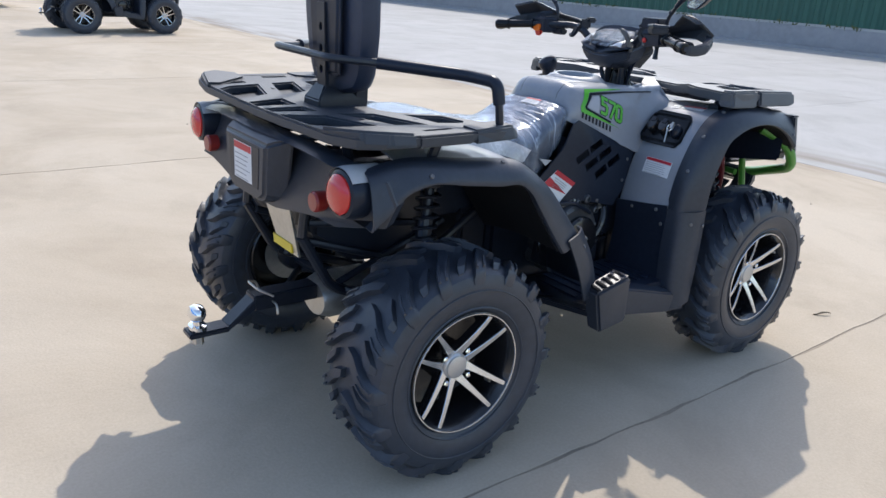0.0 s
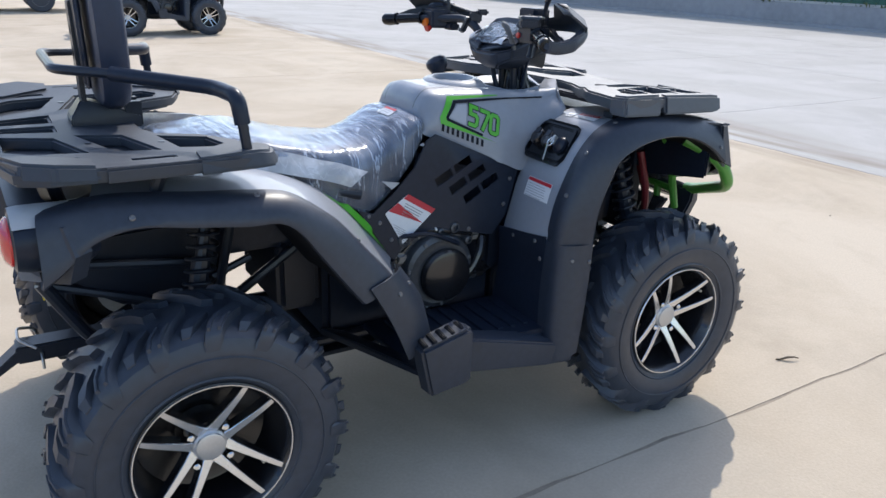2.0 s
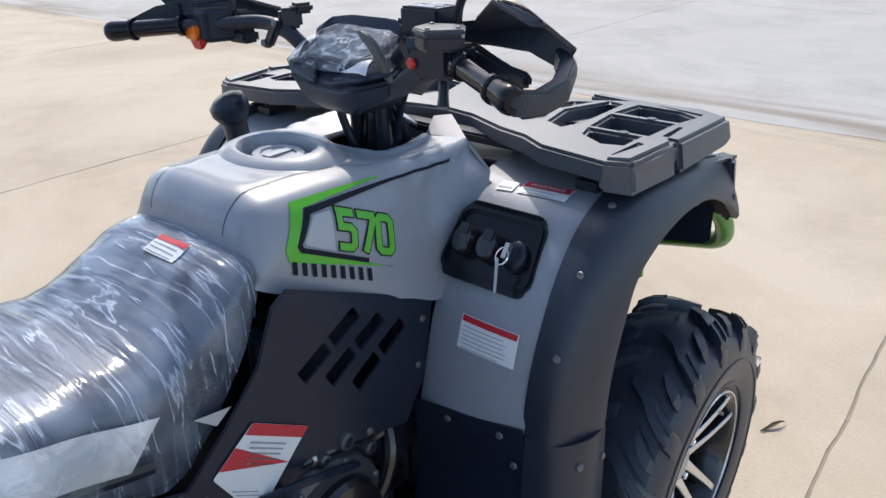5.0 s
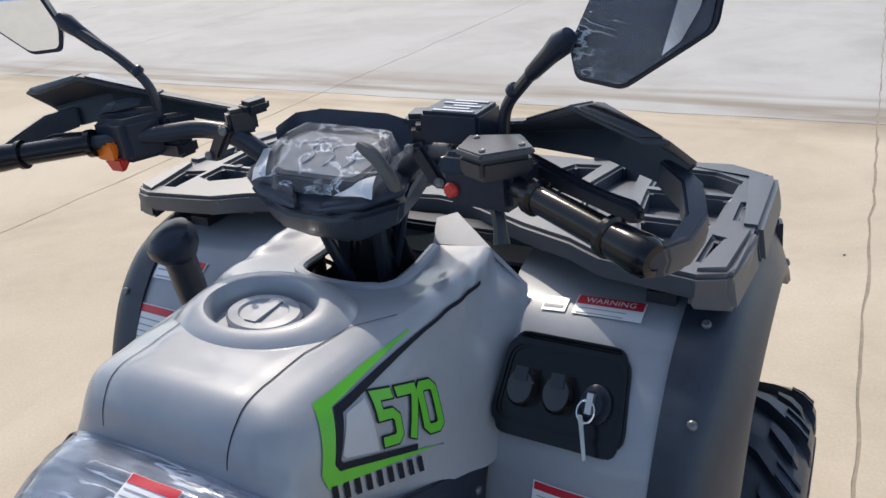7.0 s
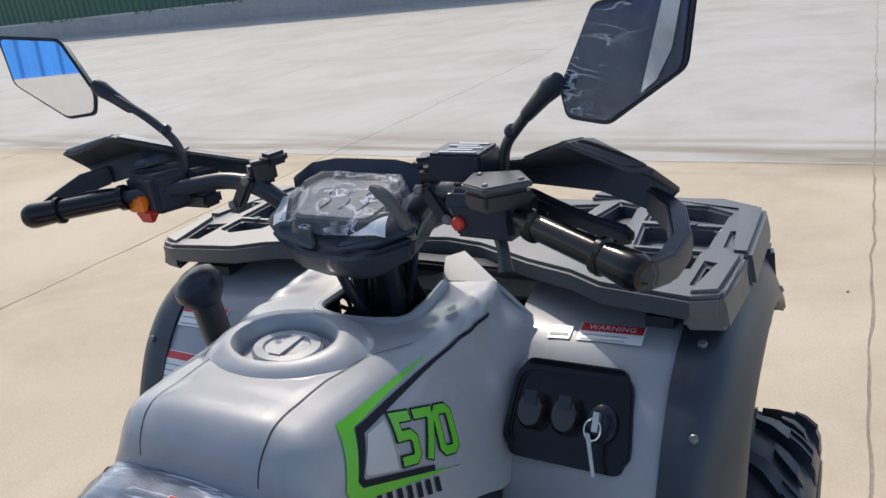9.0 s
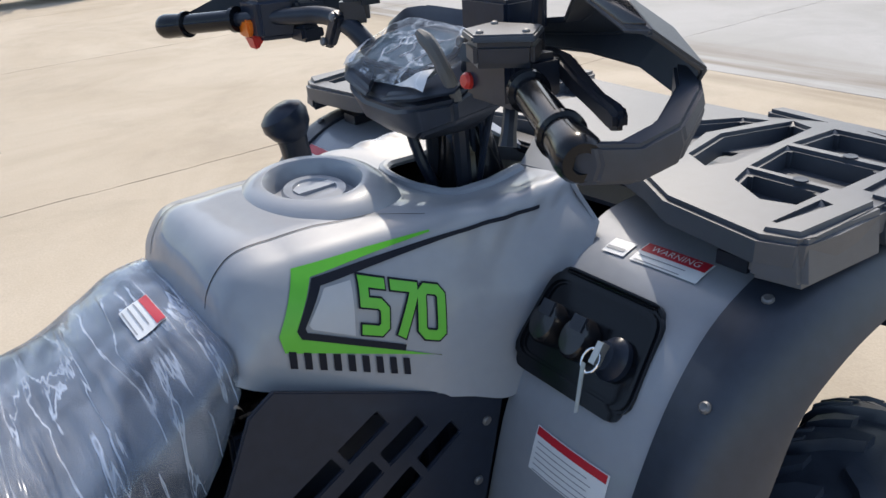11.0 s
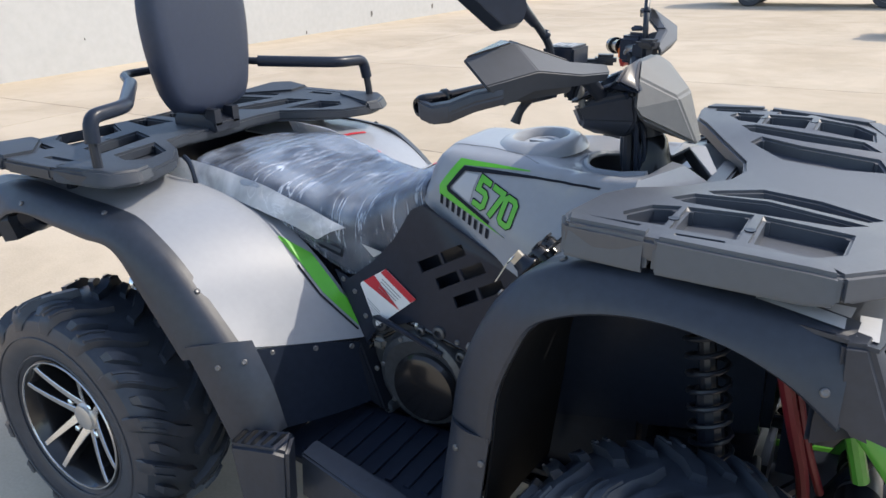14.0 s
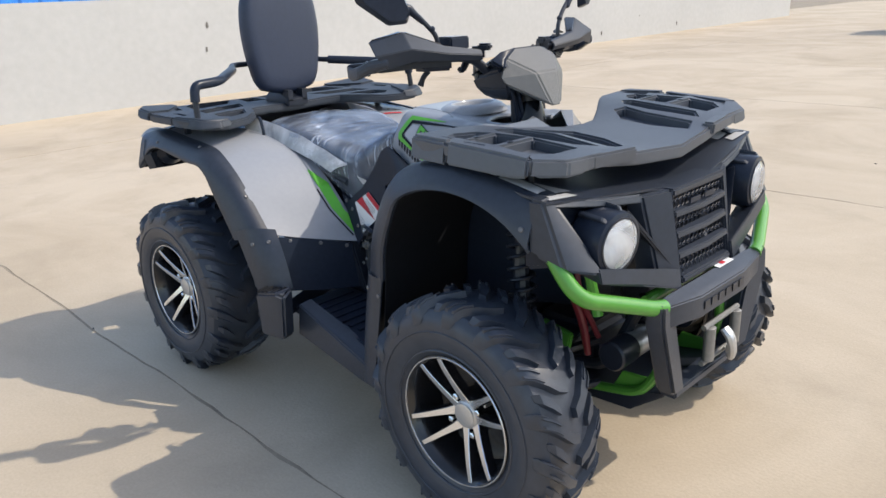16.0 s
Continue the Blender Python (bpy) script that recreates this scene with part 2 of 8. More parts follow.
# pale streaks in these two films paint the shine along their creases
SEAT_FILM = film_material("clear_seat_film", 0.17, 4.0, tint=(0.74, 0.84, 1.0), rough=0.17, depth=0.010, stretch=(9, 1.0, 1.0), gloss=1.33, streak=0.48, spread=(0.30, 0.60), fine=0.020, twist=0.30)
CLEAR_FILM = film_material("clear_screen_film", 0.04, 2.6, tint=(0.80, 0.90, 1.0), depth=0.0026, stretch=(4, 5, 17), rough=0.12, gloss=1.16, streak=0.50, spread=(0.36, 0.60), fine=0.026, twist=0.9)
LENS_CLEAR = film_material("clear_lamp_glass", 0.26, 0.3, depth=0.0003, stretch=(1, 1, 1), rough=0.03, gloss=1.45, streak=0.0)
SLAB_TAN = concrete_material("tan_concrete", (0.545, 0.463, 0.360), (0.44, 0.362, 0.268))
SLAB_GREY = concrete_material("grey_concrete", (0.45, 0.435, 0.415), (0.385, 0.37, 0.345))
JOINT = material("dirty_joint", (0.27, 0.225, 0.17), 0.9, vary=0.3, grain=30)
WALL_WHITE = material("white_rendered_wall", (0.44, 0.44, 0.435), 0.85, vary=0.07, grain=9, bump=0.3, bump_scale=60, stain=0.5)
WALL_GREY = material("grey_block_wall", (0.30, 0.305, 0.33), 0.9, vary=0.16, grain=5, bump=0.4, bump_scale=30, stain=0.6)
SHEET_GREEN = material("green_sheet_fence", (0.020, 0.095, 0.075), 0.55, vary=0.12, grain=3, stain=0.4)
SHEET_BLUE = material("blue_sheet", (0.02, 0.21, 0.64), 0.45, vary=0.08, grain=3, stain=0.4)
PLANT = material("dry_weed", (0.11, 0.12, 0.045), 0.8, vary=0.3)
LEAF = material("dry_leaf", (0.10, 0.075, 0.045), 0.8, vary=0.3)
GRIME = material("wall_grime", (0.14, 0.13, 0.12), 0.9, vary=0.3)
DARK_RED = material("dark_red_paint", (0.11, 0.012, 0.016), 0.3, vary=0.1, coat=0.5)
SLAB_VAN = material("pale_grey_van_paint", (0.42, 0.43, 0.44), 0.35, vary=0.06, coat=0.4)
NAVY = material("navy_grey_paint", (0.045, 0.05, 0.065), 0.35, vary=0.1, coat=0.4)


# ---- building helpers ----
def thing(name, label, category, group="", kind="", at=(0, 0, 0)):
    ob = new(name)
    ob.location = at
    return tagged(ob, label, category, group, kind)


def finish(bm, material_, name, angle=32, smooth=True):
    bmesh.ops.remove_doubles(bm, verts=bm.verts[:], dist=1e-5)
    bmesh.ops.recalc_face_normals(bm, faces=bm.faces[:])
    me = bpy.data.meshes.new(name)
    bm.to_mesh(me)
    bm.free()
    me.materials.append(material_)
    if smooth:
        me.polygons.foreach_set("use_smooth", [True] * len(me.polygons))
        me.set_sharp_from_angle(angle=radians(angle))
    return me


def part(name, bm, material_, parent, label="", angle=32, smooth=True, m=None):
    """One mesh object out of a bmesh, under a thing or a part."""
    ob = new(name, finish(bm, material_, name, angle, smooth))
    if m is not None:
        ob.matrix_basis = m
    ob.parent = parent
    return tagged(ob, label)


def shared(name, me, parent, m, label=""):
    ob = new(name, me)
    ob.matrix_basis = m
    ob.parent = parent
    return tagged(ob, label)


def spline(pts, n):
    """n points along a smooth curve through pts (Catmull-Rom by chord length)."""
    p = np.array(pts, float)
    if len(p) < 3:
        t = np.linspace(0, 1, n)[:, None]
        return p[0] * (1 - t) + p[-1] * t
    d = np.concatenate([[0], np.cumsum(np.linalg.norm(np.diff(p, axis=0), axis=1) + 1e-9)])
    m = np.gradient(p, d, axis=0)
    t = np.linspace(0, d[-1], n)
    k = np.clip(np.searchsorted(d, t, side="right") - 1, 0, len(p) - 2)
    h = d[k + 1] - d[k]
    u = ((t - d[k]) / h)[:, None]
    h = h[:, None]
    return ((2 * u**3 - 3 * u**2 + 1) * p[k] + (u**3 - 2 * u**2 + u) * h * m[k] + (-2 * u**3 + 3 * u**2) * p[k + 1] + (u**3 - u**2) * h * m[k + 1])


def surface(bm, ctrl, nu, nv, smooth_u=True, smooth_v=True, drop=None, shift=None):
    """A sheet through rows of control points."""
    rows = [spline(r, nv) if smooth_v else np.array(r, float) for r in ctrl]
    cols = len(rows[0])
    if smooth_u:
        cs = [spline([r[j] for r in rows], nu) for j in range(cols)]
        rows = [[cs[j][i] for j in range(cols)] for i in range(nu)]
    vs = [[bm.verts.new(q if shift is None else shift(Vector(q))) for q in r] for r in rows]
    for i in range(len(vs) - 1):
        for j in range(cols - 1):
            a = (vs[i][j], vs[i + 1][j], vs[i + 1][j + 1], vs[i][j + 1])
            if drop and drop(sum((v.co for v in a), Vector()) / 4):
                continue
            bm.faces.new(a)
    return vs


def shell(bm, thick):
    bmesh.ops.recalc_face_normals(bm, faces=bm.faces[:])
    bmesh.ops.solidify(bm, geom=bm.faces[:], thickness=thick)


def tube(bm, pts, r, seg=10, fillet=0.03, res=5, caps=True):
    """A round bar along a line with rounded corners. r: one radius or one for each point."""
    p = [Vector(q) for q in pts]
    radii = [r] * len(p) if isinstance(r, (int, float)) else list(r)
    line, rad = [p[0]], [radii[0]]
    for i in range(1, len(p) - 1):
        a, c = p[i - 1] - p[i], p[i + 1] - p[i]
        d = min(fillet, a.length * 0.45, c.length * 0.45)
        if d < 1e-4:
            line.append(p[i]), rad.append(radii[i])
            continue
        s, e = p[i] + a.normalized() * d, p[i] + c.normalized() * d
        for k in range(res + 1):
            u = k / res
            line.append(s * (1 - u) ** 2 + p[i] * 2 * u * (1 - u) + e * u * u), rad.append(radii[i])
    line.append(p[-1]), rad.append(radii[-1])
    prev, rings = None, []
    for i, q in enumerate(line):
        t = (line[min(i + 1, len(line) - 1)] - line[max(i - 1, 0)]).normalized()
        if prev is None:
            n = t.orthogonal().normalized()
        else:
            n = (prev - t * prev.dot(t)).normalized()
        prev = n
        b = t.cross(n)
        rings.append([bm.verts.new(q + (n * math.cos(2 * math.pi * k / seg) + b * math.sin(2 * math.pi * k / seg)) * rad[i]) for k in range(seg)])
    for a, c in zip(rings, rings[1:]):
        for k in range(seg):
            bm.faces.new((a[k], a[(k + 1) % seg], c[(k + 1) % seg], c[k]))
    if caps:
        bm.faces.new(rings[0][::-1])
        bm.faces.new(rings[-1])


def lathe(bm, prof, seg, origin=(0, 0, 0), axis=(0, 0, 1), caps=True):
    """A turned body: prof holds (radius, height along the axis)."""
    o, ax = Vector(origin), Vector(axis).normalized()
    n = ax.orthogonal().normalized()
    b = ax.cross(n)
    rings = []
    for r, h in prof:
        rings.append([bm.verts.new(o + ax * h + (n * math.cos(2 * math.pi * k / seg) + b * math.sin(2 * math.pi * k / seg)) * max(r, 1e-4)) for k in range(seg)])
    for a, c in zip(rings, rings[1:]):
        for k in range(seg):
            bm.faces.new((a[k], a[(k + 1) % seg], c[(k + 1) % seg], c[k]))
    if caps:
        bm.faces.new(rings[0][::-1])
        bm.faces.new(rings[-1])


def bevel(bm, width, angle=25, seg=2):
    es = [e for e in bm.edges if len(e.link_faces) == 2 and e.calc_face_angle(0) > radians(angle)]
    if es:
        bmesh.ops.bevel(bm, geom=es, offset=width, segments=seg, affect="EDGES", clamp_overlap=True)


def hull(bm, pts):
    """A solid with flat faces round the given corners."""
    vs = [bm.verts.new(p) for p in pts]
    r = bmesh.ops.convex_hull(bm, input=vs)
    junk = [g for g in r["geom_interior"] + r["geom_unused"] if isinstance(g, bmesh.types.BMVert) and g.is_valid]
    bmesh.ops.delete(bm, geom=list(set(junk)), context="VERTS")
    bmesh.ops.dissolve_limit(bm, angle_limit=radians(2), verts=bm.verts[:], edges=bm.edges[:])


def box(bm, x0, x1, y0, y1, z0, z1):
    v = [bm.verts.new((x, y, z)) for z in (z0, z1) for y in (y0, y1) for x in (x0, x1)]
    for f in ((0, 1, 3, 2), (4, 6, 7, 5), (0, 4, 5, 1), (2, 3, 7, 6), (0, 2, 6, 4), (1, 5, 7, 3)):
        bm.faces.new([v[i] for i in f])


def solid(points, width=0.006, seg=2):
    bm = bmesh.new()
    hull(bm, points)
    bevel(bm, width, seg=seg)
    return bm


def block(x0, x1, y0, y1, z0, z1, width=0.004, seg=2):
    bm = bmesh.new()
    box(bm, x0, x1, y0, y1, z0, z1)
    bevel(bm, width, seg=seg)
    return bm


def prism(poly, axis, a, b, width=0.0, seg=2):
    """A flat outline (two coordinates each) pulled along an axis from a to b."""
    bm = bmesh.new()

    def at(p, h):
        return {"x": (h, p[0], p[1]), "y": (p[0], h, p[1]), "z": (p[0], p[1], h)}[axis]

    lo, hi = [bm.verts.new(at(p, a)) for p in poly], [bm.verts.new(at(p, b)) for p in poly]
    bm.faces.new(lo), bm.faces.new(hi[::-1])
    for i in range(len(poly)):
        j = (i + 1) % len(poly)
        bm.faces.new((lo[i], hi[i], hi[j], lo[j]))
    bmesh.ops.recalc_face_normals(bm, faces=bm.faces[:])
    if width:
        bevel(bm, width, seg=seg)
    return bm


def slotted(outline, slots, top, thick, width=0.006):
    """A plate with openings: outline and slots in x and y, top(x, y) gives the height."""
    bm = bmesh.new()
    edges = []
    for loop in (outline, *slots):
        vs = [bm.verts.new((x, y, 0)) for x, y in loop]
        edges += [bm.edges.new((vs[i], vs[(i + 1) % len(vs)])) for i in range(len(vs))]
    bmesh.ops.triangle_fill(bm, use_beauty=True, use_dissolve=False, edges=edges)
    r = bmesh.ops.extrude_face_region(bm, geom=bm.faces[:])
    low = {g for g in r["geom"] if isinstance(g, bmesh.types.BMVert)}
    for v in bm.verts:
        v.co.z = top(v.co.x, v.co.y) - (thick if v in low else 0)
    bmesh.ops.recalc_face_normals(bm, faces=bm.faces[:])
    es = [e for e in bm.edges if len(e.link_faces) == 2 and e.calc_face_angle(0) > radians(50)]
    bmesh.ops.bevel(bm, geom=es, offset=width, segments=2, affect="EDGES", clamp_overlap=True)
    return bm


def joined(*bms):
    """Several bmeshes as one."""
    out = bmesh.new()
    for b in bms:
        me = bpy.data.meshes.new("tmp")
        b.to_mesh(me)
        b.free()
        out.from_mesh(me)
        bpy.data.meshes.remove(me)
    return out


def flipped(bm):
    """The mirror image on the other side of the middle plane."""
    for v in bm.verts:
        v.co.y = -v.co.y
    bmesh.ops.reverse_faces(bm, faces=bm.faces[:])
    return bm


def letters(text, height, spacing=1.0, shear=0.0, bold=0.0):
    """The outlines of a text as a flat mesh: origin at its lower left, x along, y up."""
    cu = bpy.data.curves.new("text", "FONT")
    cu.body, cu.size, cu.space_character, cu.shear, cu.resolution_u = text, 1.0, spacing, shear, 3
    cu.offset = bold
    ob = bpy.data.objects.new("text", cu)
    scene.collection.objects.link(ob)
    me = bpy.data.meshes.new_from_object(ob.evaluated_get(bpy.context.evaluated_depsgraph_get()))
    bm = bmesh.new()
    bm.from_mesh(me)
    bpy.data.objects.remove(ob)
    bpy.data.curves.remove(cu)
    bpy.data.meshes.remove(me)
    lo = [min(v.co[k] for v in bm.verts) for k in (0, 1)]
    hi = max(v.co.y for v in bm.verts)
    for v in bm.verts:
        v.co = ((v.co.x - lo[0]) * height / (hi - lo[1]), (v.co.y - lo[1]) * height / (hi - lo[1]), 0)
    return bm


def rounded(poly, r, n=4):
    """A flat outline with rounded corners."""
    out = []
    for i, p in enumerate(poly):
        p, a, c = Vector(p), Vector(poly[i - 1]), Vector(poly[(i + 1) % len(poly)])
        s, e = p + (a - p).normalized() * r, p + (c - p).normalized() * r
        for k in range(n + 1):
            u = k / n
            q = s * (1 - u) ** 2 + p * 2 * u * (1 - u) + e * u * u
            out.append((q.x, q.y))
    return out


def loft(bm, rings):
    """A closed body through rings of the same number of points."""
    vs = [[bm.verts.new(p) for p in r] for r in rings]
    for a, c in zip(vs, vs[1:]):
        for k in range(len(a)):
            bm.faces.new((a[k], a[(k + 1) % len(a)], c[(k + 1) % len(a)], c[k]))
    bm.faces.new(vs[0][::-1]), bm.faces.new(vs[-1])


def moved(bm, x, y, z):
    for v in bm.verts:
        v.co += Vector((x, y, z))
    return bm


def flat(poly, cuts=0):
    bm = bmesh.new()
    bm.faces.new([bm.verts.new((x, y, 0)) for x, y in poly])
    if cuts:
        bmesh.ops.triangulate(bm, faces=bm.faces[:])
        bmesh.ops.subdivide_edges(bm, edges=bm.edges[:], cuts=cuts, use_grid_fill=True)
    return bm


def band(a, c, n):
    """A strip between two open lines of the same number of points, finely cut."""
    bm = bmesh.new()
    a2, c2 = [(*p, 0) for p in a], [(*p, 0) for p in c]

    def fine(p):
        out = []
        for i in range(len(p) - 1):
            for k in range(n):
                out.append(Vector(p[i]).lerp(Vector(p[i + 1]), k / n))
        return out + [Vector(p[-1])]

    va, vc = [bm.verts.new(p) for p in fine(a2)], [bm.verts.new(p) for p in fine(c2)]
    for i in range(len(va) - 1):
        bm.faces.new((va[i], va[i + 1], vc[i + 1], vc[i]))
    return bm


def lay(bm, tree, place, way, lift):
    """Lay a flat mesh on a body: place() puts its points in space, way is the direction in which they fall on it."""
    way = Vector(way)
    for v in bm.verts:
        p = Vector(place(v.co.x, v.co.y))
        hit, nor, _, _ = tree.ray_cast(p - way * 0.5, way)
        v.co = (hit - way * lift) if hit else p
    return bm


def tree_of(ob):
    me = ob.data
    return BVHTree.FromPolygons([v.co.copy() for v in me.vertices], [list(p.vertices) for p in me.polygons])


# ---- the yard ----
def wobble(v, seed):
    return 0.016 * noise.noise(Vector((v * 1.7, seed * 7.3, 0))) + 0.014 * noise.noise(Vector((v * 6.0, seed * 3.1, 4)))


X_JOINTS = [-12.0, -6.2, -1.28, 4.72, 10.4, 15.8, 21.2, 26.6, 32.0, 37.4]
Y_JOINTS = [-21.1, -17.0, -12.95, -8.9, -4.85, -0.757, 3.36, 7.45, 11.6, 15.7, 19.8, 23.9, 28.0, 32.1, 36.2, 40.3, 44.4]


def build_ground():
    bm = bmesh.new()
    n = 24
    ring = []
    for r in (60, 2500):
        ring.append([bm.verts.new((r * math.cos(2 * math.pi * k / n), r * math.sin(2 * math.pi * k / n), -0.0022)) for k in range(n)])
    bm.faces.new(ring[0])
    for k in range(n):
        bm.faces.new((ring[0][k], ring[1][k], ring[1][(k + 1) % n], ring[0][(k + 1) % n]))
    ground = new("ground", finish(bm, JOINT, "ground", smooth=False))
    tagged(ground, "dusty concrete yard seen down in its joints", "ground", kind="structure")
    pave = thing("pavement", "tan and pale grey cast concrete slabs with dark joints", "pavement", kind="structure")
    for i in range(len(X_JOINTS) - 1):
        if i == 2:
            continue
        for j in range(len(Y_JOINTS) - 1):
            x0, x1 = X_JOINTS[i], X_JOINTS[i + 1]
            if i == 1:
                x1 = X_JOINTS[3]
            y0, y1 = Y_JOINTS[j], Y_JOINTS[j + 1]
            gap = 0.0060 if x0 < 4.6 else 0.0045
            near = -7 < x0 < 12 and -5 < y0 < 13
            step = 0.09 if near else 1.5

            def side(a, c, fix, seed, along, sign):
                m = max(2, int(abs(c - a) / step))
                out = []
                for k in range(m):
                    v = a + (c - a) * k / m
                    w = fix + wobble(v, seed) + sign * gap * max(0.12, 0.9 + 1.5 * noise.noise(Vector((v * 4, seed + sign * 3, 9))))
                    out.append((v, w) if along == "x" else (w, v))
                return out

            loop = side(x0 + gap, x1 - gap, y0, Y_JOINTS.index(y0) + 1, "x", 1) + side(y0 + gap, y1 - gap, x1, X_JOINTS.index(x1) + 30, "y", -1)
            loop += side(x1 - gap, x0 + gap, y1, Y_JOINTS.index(y1) + 1, "x", -1) + side(y1 - gap, y0 + gap, x0, X_JOINTS.index(x0) + 30, "y", 1)
            bm = bmesh.new()
            top = [bm.verts.new((x, y, 0)) for x, y in loop]
            low = [bm.verts.new((x, y, -0.03)) for x, y in loop]
            bm.faces.new(top)
            for k in range(len(top)):
                q = (k + 1) % len(top)
                bm.faces.new((top[k], top[q], low[q], low[k]))
            part("slab", bm, SLAB_TAN if x0 < 4.6 else SLAB_GREY, pave, smooth=False)
    return pave


def wall_run(a, c, half, z0, z1):
    """A wall's box from a to c in plan."""
    a, c = Vector((*a, 0)), Vector((*c, 0))
    n = (c - a).normalized().cross(Vector((0, 0, 1))) * half
    bm = bmesh.new()
    v = [bm.verts.new(p + Vector((0, 0, z))) for z in (z0, z1) for p in (a - n, a + n, c + n, c - n)]
    for f in ((3, 2, 1, 0), (4, 5, 6, 7), (0, 1, 5, 4), (1, 2, 6, 5), (2, 3, 7, 6), (3, 0, 4, 7)):
        bm.faces.new([v[i] for i in f])
    return bm


def corrugated(a, c, z0, z1, pitch, depth):
    a, c = Vector((*a, 0)), Vector((*c, 0))
    d = c - a
    n = d.normalized().cross(Vector((0, 0, 1)))
    m = int(d.length / pitch)
    bm = bmesh.new()
    prev = None
    for k in range(m + 1):
        for f, o in ((0.0, 0), (0.35, 0), (0.5, 1), (0.85, 1)):
            p = a + d * ((k + f) / (m + 1)) + n * (depth * o)
            cur = (bm.verts.new(p + Vector((0, 0, z0))), bm.verts.new(p + Vector((0, 0, z1))))
            if prev:
                bm.faces.new((prev[0], cur[0], cur[1], prev[1]))
            prev = cur
    shell(bm, 0.01)
    return bm


def build_walls():
    # white wall with a blue sheet top on the sunlit side
    a, c = (-8.45, -10.5), (-9.75, 28.4)
    w = new("wall_west", finish(wall_run(a, c, 0.11, -0.03, 1.445), WALL_WHITE, "wall_west", smooth=False))
    tagged(w, "long white rendered boundary wall with grime spots", "wall", kind="structure")
    b = part("blue_sheet", corrugated((a[0] - 0.05, a[1]), (c[0] - 0.05, c[1]), 1.45, 2.5, 0.25, 0.03), SHEET_BLUE, w, "blue sheet fence on the wall")
    d = (Vector(c) - Vector(a)).normalized()
    n = Vector((d.y, -d.x))
    rnd = random.Random(4)
    for y, z, sz in ((4.08, 1.05, 0.10), (4.02, 0.70, 0.085), (3.93, 0.21, 0.09), (10.2, 0.05, 0.07), (12.5, 0.22, 0.13), (15.2, 0.22, 0.15), (19.3, 0.24, 0.13), (17.1, 0.55, 0.06), (5.3, 0.42, 0.03), (0.9, 0.7, 0.06)):
        p = Vector(a) + d * ((y - a[1]) / d.y) + n * 0.112
        bm = bmesh.new()
        k = 9
        pts = []
        for i in range(k):
            r = sz * (0.35 + 0.4 * rnd.random())
            t = 2 * math.pi * i / k
            q = Vector((p.x, p.y, z)) + Vector((d.x, d.y, 0)) * (r * 0.45 * math.cos(t)) + Vector((0, 0, r * 0.8 * math.sin(t)))
            pts.append(q)
        nn = Vector((n.x, n.y, 0))
        f0, f1 = [bm.verts.new(q) for q in pts], [bm.verts.new(q + nn * 0.006) for q in pts]
        bm.faces.new(f1)
        for i in range(k):
            bm.faces.new((f0[i], f0[(i + 1) % k], f1[(i + 1) % k], f1[i]))
        part("wall_patch", bm, GRIME, w, "dark patch on the white wall", smooth=False)
    # grey block wall with green sheets
    a, c = (22.3, -9.0), (20.9, 43.0)
    g = new("wall_east", finish(wall_run(a, c, 0.12, -0.03, 0.66), WALL_GREY, "wall_east", smooth=False))
    tagged(g, "low grey block wall carrying a dark green sheet fence", "wall", kind="structure")
    part("green_sheet", corrugated((a[0] + 0.1, a[1]), (c[0] + 0.1, c[1]), 0.71, 3.6, 0.35, 0.05), SHEET_GREEN, g, "dark green profiled sheet fence")
    part("kerb", wall_run((a[0] - 0.42, a[1]), (c[0] - 0.42, c[1]), 0.14, -0.03, 0.09), WALL_GREY, g, "dark kerb at the foot of the wall")
    d = (Vector(c) - Vector(a)).normalized()
    n = Vector((-d.y, d.x))
    bm = bmesh.new()
    for k in range(900):
        u = rnd.random() * 52
        if noise.noise(Vector((u * 0.33, 2, 0))) < -0.05:
            continue
        p = Vector(a) + d * u + n * (rnd.random() * 0.18)
        s = 0.05 + 0.09 * rnd.random()
        q = Vector((p.x, p.y, 0.65 + 0.12 * rnd.random()))
        e = Euler((rnd.random() * 6, rnd.random() * 6, rnd.random() * 6)).to_matrix()
        vs = [bm.verts.new(q + e @ Vector(t) * s) for t in ((-0.6, 0, 0), (0, -0.25, 0.05), (0.8, 0, 0), (0, 0.25, 0.05))]
        bm.faces.new(vs)
    weeds = new("weeds", finish(bm, PLANT, "weeds", smooth=False))
    tagged(weeds, "dry weeds and litter along the top of a low wall", "weeds", kind="stuff")
    # white rim seen between wall and sheets
    part("coping", wall_run((a[0] + 0.02, a[1]), (c[0] + 0.02, c[1]), 0.06, 0.66, 0.73), WALL_WHITE, g, "pale crumbling coping")


build_ground()
build_walls()


